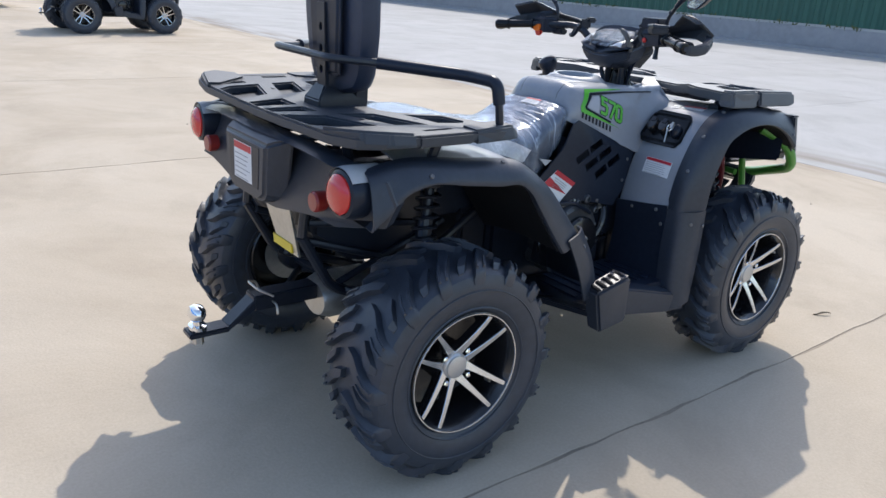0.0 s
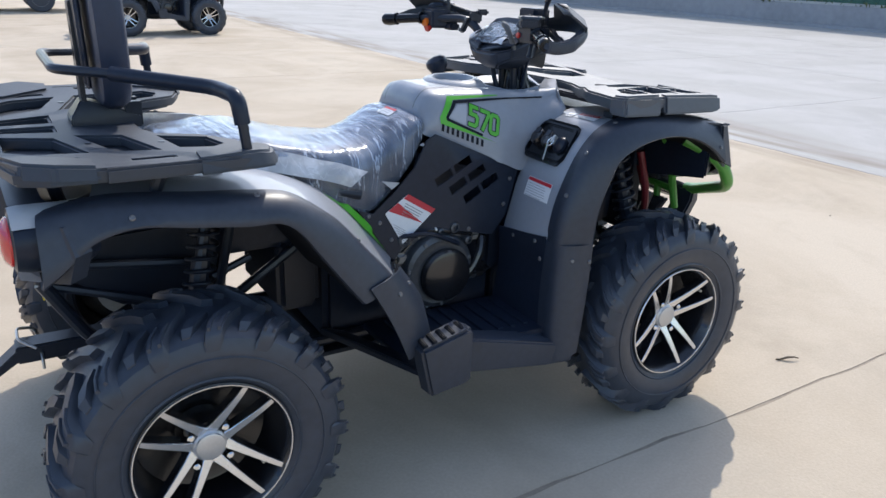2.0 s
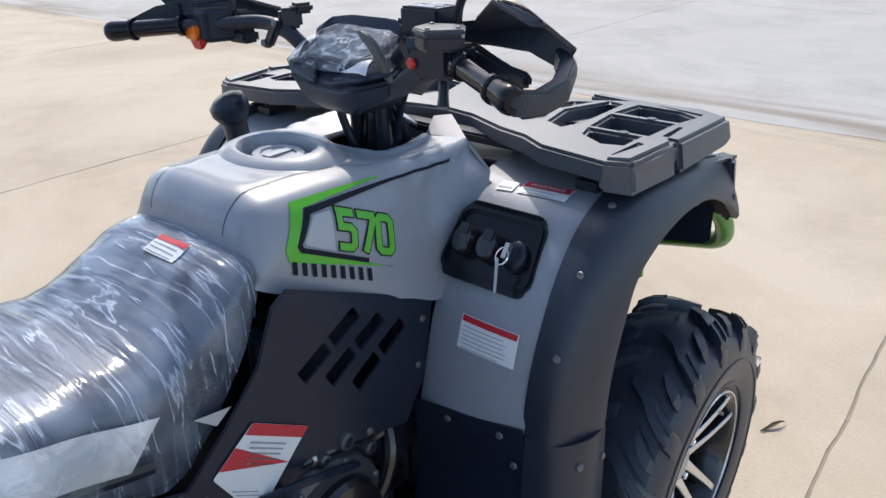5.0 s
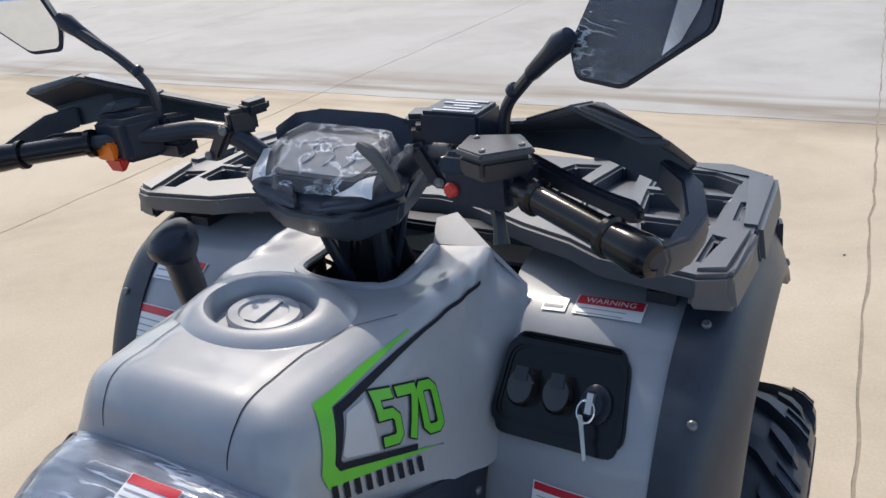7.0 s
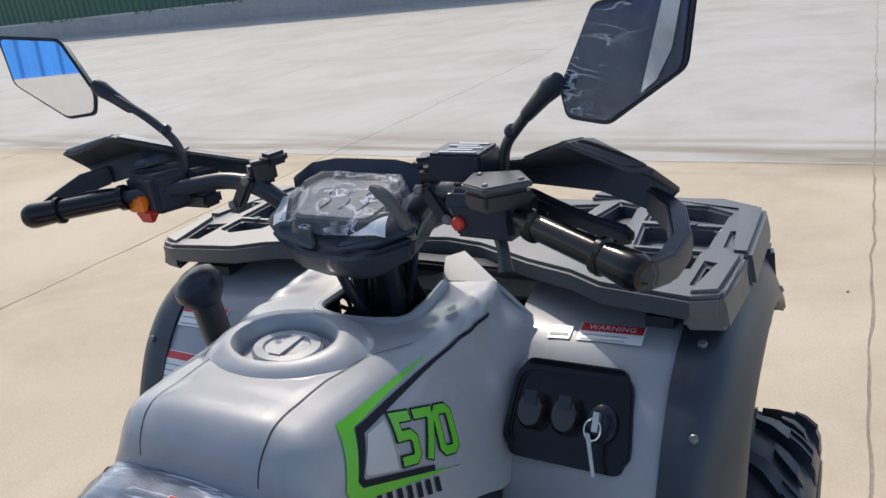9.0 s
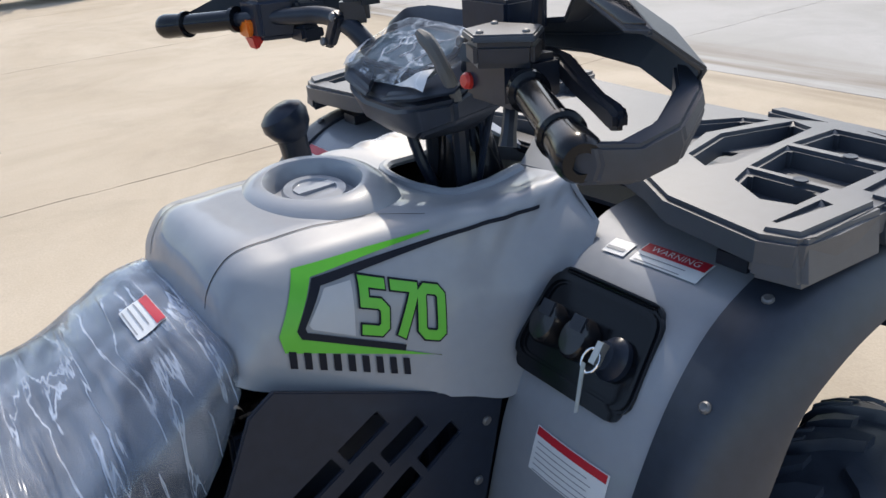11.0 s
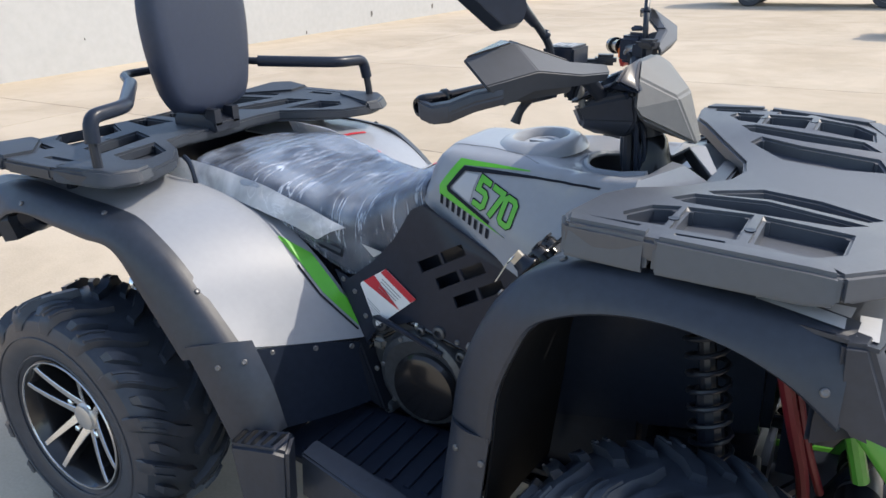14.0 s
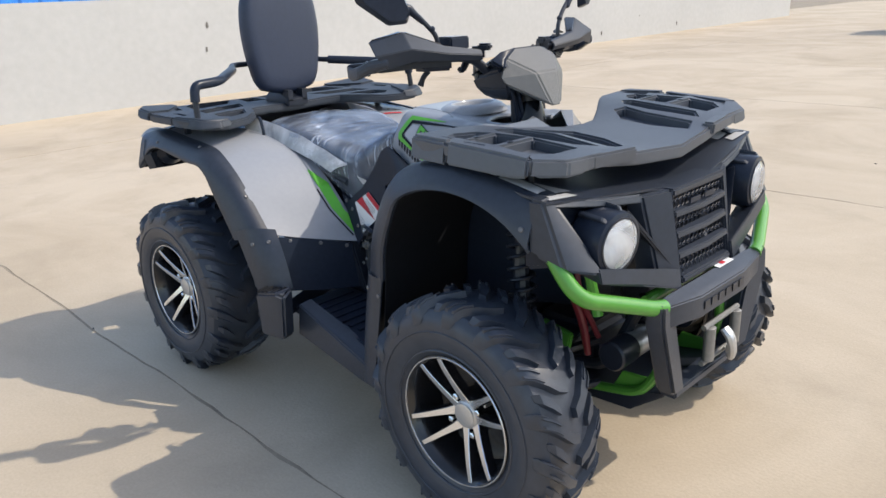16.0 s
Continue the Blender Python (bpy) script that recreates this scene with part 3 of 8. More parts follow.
def build_litter():
    bm = bmesh.new()
    vs = [[bm.verts.new((x, y * w, 0.006 + 0.006 * math.sin(x * 60) + 0.004 * abs(y))) for y in (-1, 0, 1)] for x, w in ((-0.04, 0.001), (-0.02, 0.006), (0.01, 0.008), (0.035, 0.004), (0.05, 0.001))]
    for p, q in zip(vs, vs[1:]):
        for k in range(2):
            bm.faces.new((p[k], q[k], q[k + 1], p[k + 1]))
    shell(bm, 0.0008)
    leaf = new("dry_leaf", finish(bm, LEAF, "dry_leaf"))
    tagged(leaf, "small curled brown leaf lying on the concrete", "leaf")
    leaf.matrix_basis = pose(1.469, -0.597, 0.0, 0, 0, -28)
    rnd = random.Random(12)
    for x, y in ((2.854, -0.664), (-1.398, -0.760), (1.9, 1.3), (-0.9, -1.5), (2.2, -1.6), (0.8, -1.75), (-2.2, 1.4), (3.4, 0.5), (0.3, 4.6)):
        bm = bmesh.new()
        hull(bm, [(rnd.uniform(-1, 1) * 0.008, rnd.uniform(-1, 1) * 0.006, rnd.random() * 0.006) for _ in range(12)] + [(0.007, 0, 0), (-0.007, 0, 0), (0, 0.005, 0)])
        c = new("pebble", finish(bm, GRIME, "pebble"))
        tagged(c, "small dark stone chip lying on the concrete", "stone", "chips on the yard")
        c.location = (x, y, 0.0)


build_litter()


# ---- the all-terrain vehicle ----
WHEEL_Z = 0.314
STEER = 0.0


def tyre_mesh(name, w):
    """A tyre on the y axis: carcass and chevron lugs that wrap over the shoulder."""
    bm = bmesh.new()
    h = w / 2
    prof = [(0.160, -0.76), (0.172, -0.84), (0.196, -0.95), (0.225, -1.0), (0.256, -0.985), (0.280, -0.91), (0.294, -0.78), (0.301, -0.5), (0.304, 0)]
    prof = prof + [(r, -y) for r, y in prof[-2::-1]]
    lathe(bm, [(r, y * h) for r, y in prof], 72, axis=(0, 1, 0), caps=False)
    # bead rings on the side wall
    for side in (-1, 1):
        for rr, rad in ((0.186, 0.0035), (0.240, 0.0022)):
            yy = side * h * (0.915 if rr < 0.2 else 1.0)
            ring = [(math.cos(a) * rr, yy, math.sin(a) * rr) for a in np.linspace(0, 2 * math.pi, 49)]
            tube(bm, ring, rad, 5, fillet=0, caps=False)
    count = 16

    def at(r, y, a):
        return Vector((r * math.cos(a), y, r * math.sin(a)))

    def lug(stops, a0, side):
        """stops: (y share, base radius, top radius, turn, half width in metres)."""
        rings = []
        for ys, rb, rt, turn, hw in stops:
            y = side * ys * h
            a = a0 + turn
            rings.append([bm.verts.new(at(rb, y, a - hw / rb * 1.25)), bm.verts.new(at(rt, y, a - hw / rt)), bm.verts.new(at(rt, y, a + hw / rt)), bm.verts.new(at(rb, y, a + hw / rb * 1.25))])
        for p, q in zip(rings, rings[1:]):
            for k in range(3):
                bm.faces.new((p[k], p[k + 1], q[k + 1], q[k]))
        bm.faces.new(rings[0])
        bm.faces.new(rings[-1][::-1])

    for i in range(count):
        for side in (-1, 1):
            a0 = 2 * math.pi * (i + (0.5 if side > 0 else 0)) / count
            lug([(0.02, 0.302, 0.320, 0.0, 0.011), (0.28, 0.300, 0.321, 0.05, 0.015), (0.52, 0.298, 0.320, 0.14, 0.018), (0.74, 0.291, 0.315, 0.21, 0.018), (0.87, 0.284, 0.306, 0.245, 0.017), (0.955, 0.272, 0.290, 0.265, 0.015), (0.99, 0.258, 0.264, 0.275, 0.011)], a0, side)
            a1 = a0 + math.pi / count
            lug([(0.38, 0.299, 0.315, 0.07, 0.009), (0.58, 0.296, 0.316, 0.155, 0.013), (0.74, 0.291, 0.309, 0.212, 0.012), (0.82, 0.288, 0.293, 0.235, 0.008)], a1, side)
            # raised bar on each large lug
            for t0, t1 in ((-0.035, -0.035), (0.035, 0.035)):
                lug([(0.56, 0.317, 0.3235, 0.155 + t0, 0.003), (0.74, 0.312, 0.3195, 0.21 + t0, 0.003), (0.90, 0.300, 0.309, 0.25 + t1, 0.003)], a0, side)
    for v in bm.verts:
        r = math.hypot(v.co.x, v.co.z)
        k = 1.085 - 0.033 * min(1, max(0, (r - 0.17) / 0.12))
        v.co.x *= k
        v.co.z *= k
    return finish(bm, RUBBER, name, 28)


def wheel_meshes(w):
    """Barrel, spoke, lip ring, hub cap and nut, with the outer face towards -y."""
    h = w / 2
    out = {}
    bm = bmesh.new()
    lathe(bm, [(0.168, -h * 0.80), (0.170, -h * 0.86), (0.164, -h * 0.88), (0.156, -h * 0.80), (0.148, -h * 0.55), (0.142, h * 0.1), (0.120, h * 0.16), (0.05, h * 0.18), (0.0, h * 0.18)], 56, axis=(0, 1, 0), caps=False)
    lathe(bm, [(0.168, h * 0.80), (0.160, h * 0.86), (0.150, h * 0.7), (0.146, h * 0.1)], 40, axis=(0, 1, 0), caps=False)
    lathe(bm, [(0.058, h * 0.1), (0.060, 0.04 - h * 0.55), (0.052, 0.04 - h * 0.72), (0.0, 0.04 - h * 0.74)], 24, axis=(0, 1, 0), caps=False)
    out["barrel"] = finish(bm, RIM_BLACK, "wheel", 35)
    bm = bmesh.new()
    lathe(bm, [(0.1665, -h * 0.870), (0.1690, -h * 0.885), (0.1675, -h * 0.905), (0.1650, -h * 0.902), (0.1640, -h * 0.87)], 72, axis=(0, 1, 0), caps=False)
    out["lip"] = finish(bm, ALU, "rim_lip", 40)
    # one double spoke: two arms that part from the hub
    bm, bd = bmesh.new(), bmesh.new()
    for s in (-1, 1):
        stops = []
        for u in np.linspace(0, 1, 7):
            r = 0.028 + u * 0.132
            off = s * (0.0180 + 0.0190 * u)
            hw = 0.0128 - 0.0066 * u ** 0.45
            y = -h * (0.80 + 0.05 * u) + 0.040 * (1 - u) ** 1.3
            stops.append((r, off, hw, y))
        rings, under = [], []
        for r, off, hw, y in stops:
            rings.append([bm.verts.new((off - hw, y + 0.002, r)), bm.verts.new((off - hw * 0.85, y, r)), bm.verts.new((off + hw * 0.85, y, r)), bm.verts.new((off + hw, y + 0.002, r))])
            under.append([bd.verts.new((off - hw, y + 0.002, r)), bd.verts.new((off - hw * 1.3, y + 0.030, r)), bd.verts.new((off + hw * 1.3, y + 0.030, r)), bd.verts.new((off + hw, y + 0.002, r))])
        for rs, b in ((rings, bm), (under, bd)):
            for p, q in zip(rs, rs[1:]):
                for k in range(3):
                    b.faces.new((p[k], p[k + 1], q[k + 1], q[k]))
            b.faces.new(rs[0])
            b.faces.new(rs[-1])
    out["spoke"] = finish(bm, ALU, "spoke", 25)
    out["spoke_back"] = finish(bd, RIM_BLACK, "spoke_back", 35)
    bm = bmesh.new()
    lathe(bm, [(0.038, 0.04 - h * 0.70), (0.037, 0.04 - h * 0.80), (0.032, 0.04 - h * 0.835), (0.031, 0.04 - h * 0.87), (0.026, 0.04 - h * 0.885), (0.0, 0.04 - h * 0.885)], 28, axis=(0, 1, 0), caps=False)
    out["hub_cap"] = finish(bm, DULL_ALU, "hub_cap", 30)
    bm = bmesh.new()
    lathe(bm, [(0.009, 0.034 - h * 0.55), (0.0085, 0.030 - h * 0.80), (0.005, 0.030 - h * 0.82), (0.0, 0.030 - h * 0.82)], 6, axis=(0, 1, 0), caps=False)
    out["nut"] = finish(bm, CHROME, "lug_nut", 30)
    bm = bmesh.new()
    lathe(bm, [(0.004, 0), (0.0035, -0.022), (0.0, -0.023)], 8, axis=(0, 1, 0), caps=False)
    out["valve"] = finish(bm, STEEL, "valve", 30)
    for me in out.values():
        for v in me.vertices:
            v.co.x *= 1.085
            v.co.z *= 1.085
    out["tyre"] = tyre_mesh("tyre", w)
    return out


WHEELS = {"rear": wheel_meshes(0.270), "front": wheel_meshes(0.225)}


def add_wheel(root, kind, x, y, turn, spin):
    d = WHEELS[kind]
    side = 0 if y < 0 else 180
    m = pose(x, y, WHEEL_Z, 0, 0, turn + side) @ pose(0, 0, 0, 0, spin, 0)
    w = shared("wheel", d["barrel"], root, m, "gloss black alloy wheel with silver split spokes")
    eye = Matrix.Identity(4)
    shared("tyre", d["tyre"], w, eye, "black rubber tyre with chevron lugs")
    shared("rim_lip", d["lip"], w, eye, "bright machined lip")
    shared("hub_cap", d["hub_cap"], w, eye)
    for k in range(4):
        shared("spoke", d["spoke"], w, pose(0, 0, 0, 0, 90 * k, 0), "machined silver double spoke")
        shared("spoke_back", d["spoke_back"], w, pose(0, 0, 0, 0, 90 * k, 0))
        a = radians(90 * k)
        shared("lug_nut", d["nut"], w, pose(0.056 * math.sin(a), 0, 0.056 * math.cos(a)))
    shared("valve", d["valve"], w, pose(0.135, -0.07, 0.02))


def bolt_mesh():
    bm = bmesh.new()
    lathe(bm, [(0.007, 0), (0.0066, 0.0025), (0.0045, 0.0042), (0.0025, 0.0036), (0, 0.0036)], 10, axis=(0, 0, 1))
    return finish(bm, BOLT_STEEL, "bolt", 30)


BOLT = bolt_mesh()


def add_bolt(parent, p, way, size=1.0):
    q = Vector(way).to_track_quat("Z", "Y").to_matrix().to_4x4()
    shared("bolt", BOLT, parent, Matrix.Translation(p) @ q @ Matrix.Scale(size, 4))


def seat_bolt(parent, p, side):
    """A bolt on the skin of a panel, at the spot nearest to p, facing out."""
    p, tree = Vector(p), tree_of(parent)
    out = Vector((p.x - (0.78 if p.x > 0 else -0.72), side * 0.3, p.z - 0.31)).normalized()
    hit, nor, _, _ = tree.ray_cast(p + out * 0.09, -out, 0.16)
    if hit is None:
        hit, nor, _, _ = tree.find_nearest(p)
    if nor.dot(out) < 0:
        nor = -nor
    add_bolt(parent, hit + nor * 0.0005, nor)


def label_lines(w, h, red, rows, seed):
    """Bars in place of small print: (x0, x1, y0, y1) on a label w wide and h high, under a red head."""
    rnd = random.Random(seed)
    top = h * (1 - red) - h * 0.05
    step = top / rows
    out = []
    for k in range(rows):
        y = top - (k + 0.75) * step
        out.append((w * 0.06, w * (0.72 + 0.2 * rnd.random()), y, y + step * 0.20))
    return out


def add_label(parent, tree, origin, u, v, w, h, way, red=0.25, rows=5, word="", seed=1, name="warning_label", text="white label with a red head and grey print"):
    """A sticker laid on a body: u and v span it from its lower left."""
    o, u, v = Vector(origin), Vector(u), Vector(v)

    def at(x, y):
        return o + u * x + v * y

    def rect(x0, x1, y0, y1, cuts=3):
        return flat([(x0, y0), (x1, y0), (x1, y1), (x0, y1)], cuts)

    base = part(name, lay(rect(0, w, 0, h), tree, at, way, 0.0022), WHITE_INK, parent, text)
    if red:
        part("red_head", lay(rect(w * 0.02, w * 0.98, h * (1 - red), h * 0.98), tree, at, way, 0.0030), RED_INK, base, "red head strip")
    bars = [rect(*b, 2) for b in label_lines(w, h, red, rows, seed)]
    if bars:
        part("print", lay(joined(*bars), tree, at, way, 0.0030), GREY_INK, base, "grey print bars")
    if word:
        t = letters(word, h * red * 0.55, 1.05)
        wide = max(q.co.x for q in t.verts)
        for q in t.verts:
            q.co.x += (w - wide) / 2
            q.co.y += h * (1 - red * 0.78)
        part("word", lay(t, tree, at, way, 0.0036), WHITE_INK if red > 0.4 else BLACK_INK, base, "printed warning word")
    return base


def add_arc(rows_low, rows_up, inner, n=40):
    """The sheet of a wheel-arch flare: lower outer edge, upper edge, inner top edge."""
    bm = bmesh.new()
    ctrl = []
    for a, b, c in zip(rows_low, rows_up, inner):
        a, b, c = Vector(a), Vector(b), Vector(c)
        ctrl.append([a + Vector((0, 0.03, 0.004)), a, a.lerp(b, 0.5) + Vector((0, -0.012, 0)), b, c])
    surface(bm, ctrl, n, 15)
    shell(bm, 0.006)
    return bm


def seat_ring(x, top, bottom, half, n=17):
    """Half a turn of the seat's section, from the right lower edge over the top to the left."""
    pts = []
    b = min(1, max(0, (x + 0.22) / 0.12))
    back = [(1.0, 0.0), (1.02, 0.35), (1.0, 0.70), (0.90, 0.90), (0.70, 0.985), (0.35, 1.0), (0.0, 1.0)]
    front = [(1.0, 0.0), (1.01, 0.36), (1.0, 0.66), (0.965, 0.755), (0.82, 0.88), (0.42, 0.985), (0.0, 1.0)]
    k = [(p[0] + (q[0] - p[0]) * b, p[1] + (q[1] - p[1]) * b) for p, q in zip(back, front)]
    for f, u in k:
        pts.append((x, -half * f, bottom + (top - bottom) * u))
    return pts + [(px, -py, pz) for px, py, pz in pts[-2::-1]]


def build_atv(root, near, body, accent):
    """All parts of the vehicle, in its own axes: front +x, right -y, ground at z = 0."""
    sides = (-1, 1)
    # wheels
    for s in sides:
        add_wheel(root, "rear", -0.720, s * 0.506, 0, 40 if s < 0 else 50)
        add_wheel(root, "front", 0.774, s * 0.503, STEER, -30 if s < 0 else 33)

    # ---- chassis and drive ----
    core = joined(
        solid([(x, y, z) for x in (-0.26, 0.34) for y in (-0.15, 0.15) for z in (0.27, 0.62)], 0.02),
        solid([(-0.95, -0.13, 0.60), (-0.95, 0.13, 0.60), (-0.95, -0.13, 0.78), (-0.95, 0.13, 0.78), (-0.2, -0.14, 0.60), (-0.2, 0.14, 0.60), (-0.3, -0.14, 0.80), (-0.3, 0.14, 0.80)], 0.02),
        solid([(0.3, -0.16, 0.40), (0.3, 0.16, 0.40), (0.3, -0.18, 0.86), (0.3, 0.18, 0.86), (0.86, -0.16, 0.52), (0.86, 0.16, 0.52), (0.86, -0.2, 0.86), (0.86, 0.2, 0.86)], 0.02),
    )
    part("engine_block", core, BLACK, root, "black engine and tank undertray")
    for s in sides:
        bm = bmesh.new()
        tube(bm, [(-1.0, s * 0.17, 0.62), (-0.9, s * 0.17, 0.44), (-0.5, s * 0.17, 0.30), (0.45, s * 0.17, 0.29), (0.95, s * 0.15, 0.36), (1.06, s * 0.15, 0.60)], 0.017, 10, 0.05)
        part("lower_rail", bm, METAL_BLACK, root)
        bm = bmesh.new()
        tube(bm, [(-1.0, s * 0.17, 0.62), (-0.98, s * 0.17, 0.80), (-0.55, s * 0.17, 0.84), (-0.15, s * 0.17, 0.74)], 0.015, 10, 0.05)
        part("upper_rail", bm, METAL_BLACK, root)
        bm = bmesh.new()
        tube(bm, [(-0.98, s * 0.17, 0.66), (-0.62, s * 0.19, 0.62)], 0.012, 8)
        tube(bm, [(-0.50, s * 0.17, 0.84), (-0.62, s * 0.17, 0.33)], 0.013, 8)
        part("brace", bm, METAL_BLACK, root)
        # suspension arms
        for x0, zz in ((-0.722, 0.30), (0.778, 0.30)):
            for lift, reach in ((0.0, 0.36), (0.11, 0.34)):
                bm = bmesh.new()
                tube(bm, [(x0 - 0.15, s * 0.15, zz + lift * 1.25), (x0, s * reach, zz - 0.03 + lift), (x0 + 0.15, s * 0.15, zz + lift * 1.25)], 0.013, 8, 0.04)
                part("suspension_arm", bm, METAL_BLACK, root)
            bm = bmesh.new()
            lathe(bm, [(0.045, -0.05), (0.055, -0.02), (0.055, 0.05), (0.03, 0.06)], 16, (x0, s * 0.40, WHEEL_Z), (0, s, 0))
            part("wheel_hub", bm, METAL_BLACK, root)
            bm = bmesh.new()
            tube(bm, [(x0, s * 0.41, WHEEL_Z), (x0, s * 0.28, WHEEL_Z), (x0, s * 0.12, WHEEL_Z + 0.02)], [0.022, 0.020, 0.028], 10)
            part("drive_shaft", bm, BLACK, root)
            bm = bmesh.new()
            lathe(bm, [(0.105, 0), (0.105, 0.004), (0.05, 0.004), (0.05, 0)], 28, (x0, s * 0.425, WHEEL_Z), (0, s, 0))
            part("brake_disc", bm, STEEL, root, "bare steel brake disc")
        # shock absorbers
        for top, low in (((-0.60, 0.25, 0.84), (-0.70, 0.33, 0.40)), ((0.73, 0.27, 0.87), (0.81, 0.35, 0.42))):
            a, b = Vector((top[0], s * top[1], top[2])), Vector((low[0], s * low[1], low[2]))
            bm = bmesh.new()
            tube(bm, [a, a.lerp(b, 0.45)], 0.016, 10)
            tube(bm, [a.lerp(b, 0.40), b], 0.024, 10)
            shock = part("shock_absorber", bm, METAL_BLACK, root, "black coil-over shock absorber")
            w = (b - a).normalized()
            n1 = w.orthogonal().normalized()
            n2 = w.cross(n1)
            helix = [a.lerp(b, 0.06 + 0.72 * k / 120) + (n1 * math.cos(k * 0.55) + n2 * math.sin(k * 0.55)) * 0.036 for k in range(121)]
            bm = bmesh.new()
            tube(bm, helix, 0.0052, 7, 0)
            part("coil_spring", bm, METAL_BLACK, shock)
            bm = bmesh.new()
            lathe(bm, [(0.030, -0.01), (0.046, 0), (0.046, 0.012), (0.026, 0.02)], 18, a.lerp(b, 0.80), w)
            part("spring_seat", bm, STEEL if near else METAL_BLACK, shock, "brass-coloured spring seat")
    bm = bmesh.new()
    lathe(bm, [(0.06, -0.12), (0.075, -0.08), (0.075, 0.08), (0.06, 0.12)], 18, (-0.74, 0, 0.33), (1, 0, 0))
    part("rear_gearcase", bm, STEEL, root, "cast grey rear gear case")
    bm = bmesh.new()
    lathe(bm, [(0.02, -0.25), (0.062, -0.22), (0.066, 0.18), (0.03, 0.24)], 20, (-0.70, 0.25, 0.62), (1, 0.05, -0.04))
    part("silencer", bm, METAL_BLACK, root, "black exhaust silencer")
    # engine covers on the right flank, and its mirror on the left
    for s in sides:
        bm = bmesh.new()
        lathe(bm, [(0.122, -0.06), (0.126, 0.005), (0.118, 0.020), (0.104, 0.026), (0.096, 0.024), (0.0, 0.022)], 36, (0.100, s * 0.20, 0.472), (0, s, 0))
        cover = part("clutch_cover", bm, CAST, root, "cast aluminium clutch housing with a black round cover")
        bm = bmesh.new()
        lathe(bm, [(0.088, 0.015), (0.087, 0.036), (0.080, 0.046), (0.064, 0.051), (0, 0.053)], 36, (0.116, s * 0.20, 0.462), (0, s, 0))
        part("cover_plate", bm, RIM_BLACK, cover, "smooth black round plate")
        # castings that stand out round the clutch
        for x, z, r, l in ((-0.022, 0.592, 0.024, 0.216), (-0.045, 0.405, 0.028, 0.214), (0.150, 0.610, 0.018, 0.226), (0.205, 0.560, 0.015, 0.222), (0.226, 0.440, 0.017, 0.222), (0.100, 0.604, 0.012, 0.226), (-0.005, 0.360, 0.016, 0.222)):
            bm = bmesh.new()
            lathe(bm, [(r * 1.1, 0.14), (r, l - 0.010), (r * 0.86, l - 0.002), (r * 0.5, l), (r * 0.4, l - 0.008), (0, l - 0.008)], 18, (x, 0, z), (0, s, 0))
            part("casting_boss", bm, CAST, root, "round aluminium casting boss")
        part("crankcase", solid([(x, s * y, z) for x, z in ((-0.07, 0.44), (-0.05, 0.60), (0.06, 0.635), (0.20, 0.60), (0.235, 0.45), (0.14, 0.34), (-0.02, 0.35)) for y in (0.12, 0.195)], 0.014, 3), CAST, root, "dull cast aluminium crankcase")
        for k in range(7):
            a = 2 * math.pi * k / 7 + 0.3
            add_bolt(cover, (0.100 + 0.111 * math.cos(a), s * 0.222, 0.472 + 0.111 * math.sin(a)), (0, s, 0))
        part("engine_cover", solid([(x, s * y, z) for x, y, z in ((0.0, 0.14, 0.56), (0.0, 0.20, 0.57), (0.03, 0.21, 0.655), (0.20, 0.20, 0.64), (0.24, 0.14, 0.60), (0.22, 0.21, 0.55), (0.03, 0.14, 0.68))], 0.022, 4), CAST, root, "dull cast aluminium cylinder head")
        part("starter_motor", joined(solid([(x, s * y, z) for x in (0.17, 0.30) for y in (0.16, 0.225) for z in (0.42, 0.47)], 0.022, 4)), RIM_BLACK, root)
        bm = bmesh.new()
        tube(bm, [(-0.05, s * 0.20, 0.60), (0.04, s * 0.25, 0.62), (0.16, s * 0.23, 0.56)], 0.007, 7, 0.04)
        part("hose", bm, BLACK, root)
        part("bracket", solid([(-0.09, s * 0.19, 0.40), (-0.09, s * 0.24, 0.40), (0.0, s * 0.19, 0.36), (0.0, s * 0.24, 0.36), (-0.07, s * 0.19, 0.55), (-0.07, s * 0.24, 0.55)], 0.006), METAL_BLACK, root)
        # hoses, clamps and cast bits round the engine
        bm = bmesh.new()
        tube(bm, [(0.0, s * 0.16, 0.57), (0.05, s * 0.20, 0.612), (0.12, s * 0.212, 0.606), (0.22, s * 0.205, 0.575)], 0.009, 9, 0.03)
        part("coolant_hose", bm, RIM_BLACK, root)
        for x, z in ((0.085, 0.609),):
            bm = bmesh.new()
            lathe(bm, [(0.0115, -0.004), (0.0125, -0.003), (0.0125, 0.003), (0.0115, 0.004)], 14, (x, s * 0.206, z), (1, 0, -0.05))
            part("hose_clamp", bm, STEEL, root, "bare steel hose clamp")
        bm = bmesh.new()
        tube(bm, [(0.27, s * 0.18, 0.60), (0.255, s * 0.22, 0.53), (0.225, s * 0.225, 0.47), (0.17, s * 0.21, 0.41), (0.06, s * 0.20, 0.35)], [0.016, 0.016, 0.015, 0.015, 0.015], 10, 0.04)
        part("exhaust_pipe", bm, RIM_BLACK, root, "black exhaust pipe")
        part("cast_lug", solid([(x, s * y, z) for x in (-0.05, -0.01) for y in (0.17, 0.215) for z in (0.515, 0.55)], 0.010, 3), DULL, root, "grey cast engine lug")
        part("cast_lug", solid([(x, s * y, z) for x in (0.215, 0.25) for y in (0.18, 0.215) for z in (0.555, 0.58)], 0.008, 3), DULL, root, "grey cast engine lug")
        bm = bmesh.new()
        tube(bm, [(-0.05, s * 0.20, 0.38), (-0.09, s * 0.23, 0.46), (-0.06, s * 0.205, 0.52), (0.01, s * 0.19, 0.57)], 0.006, 7, 0.04)
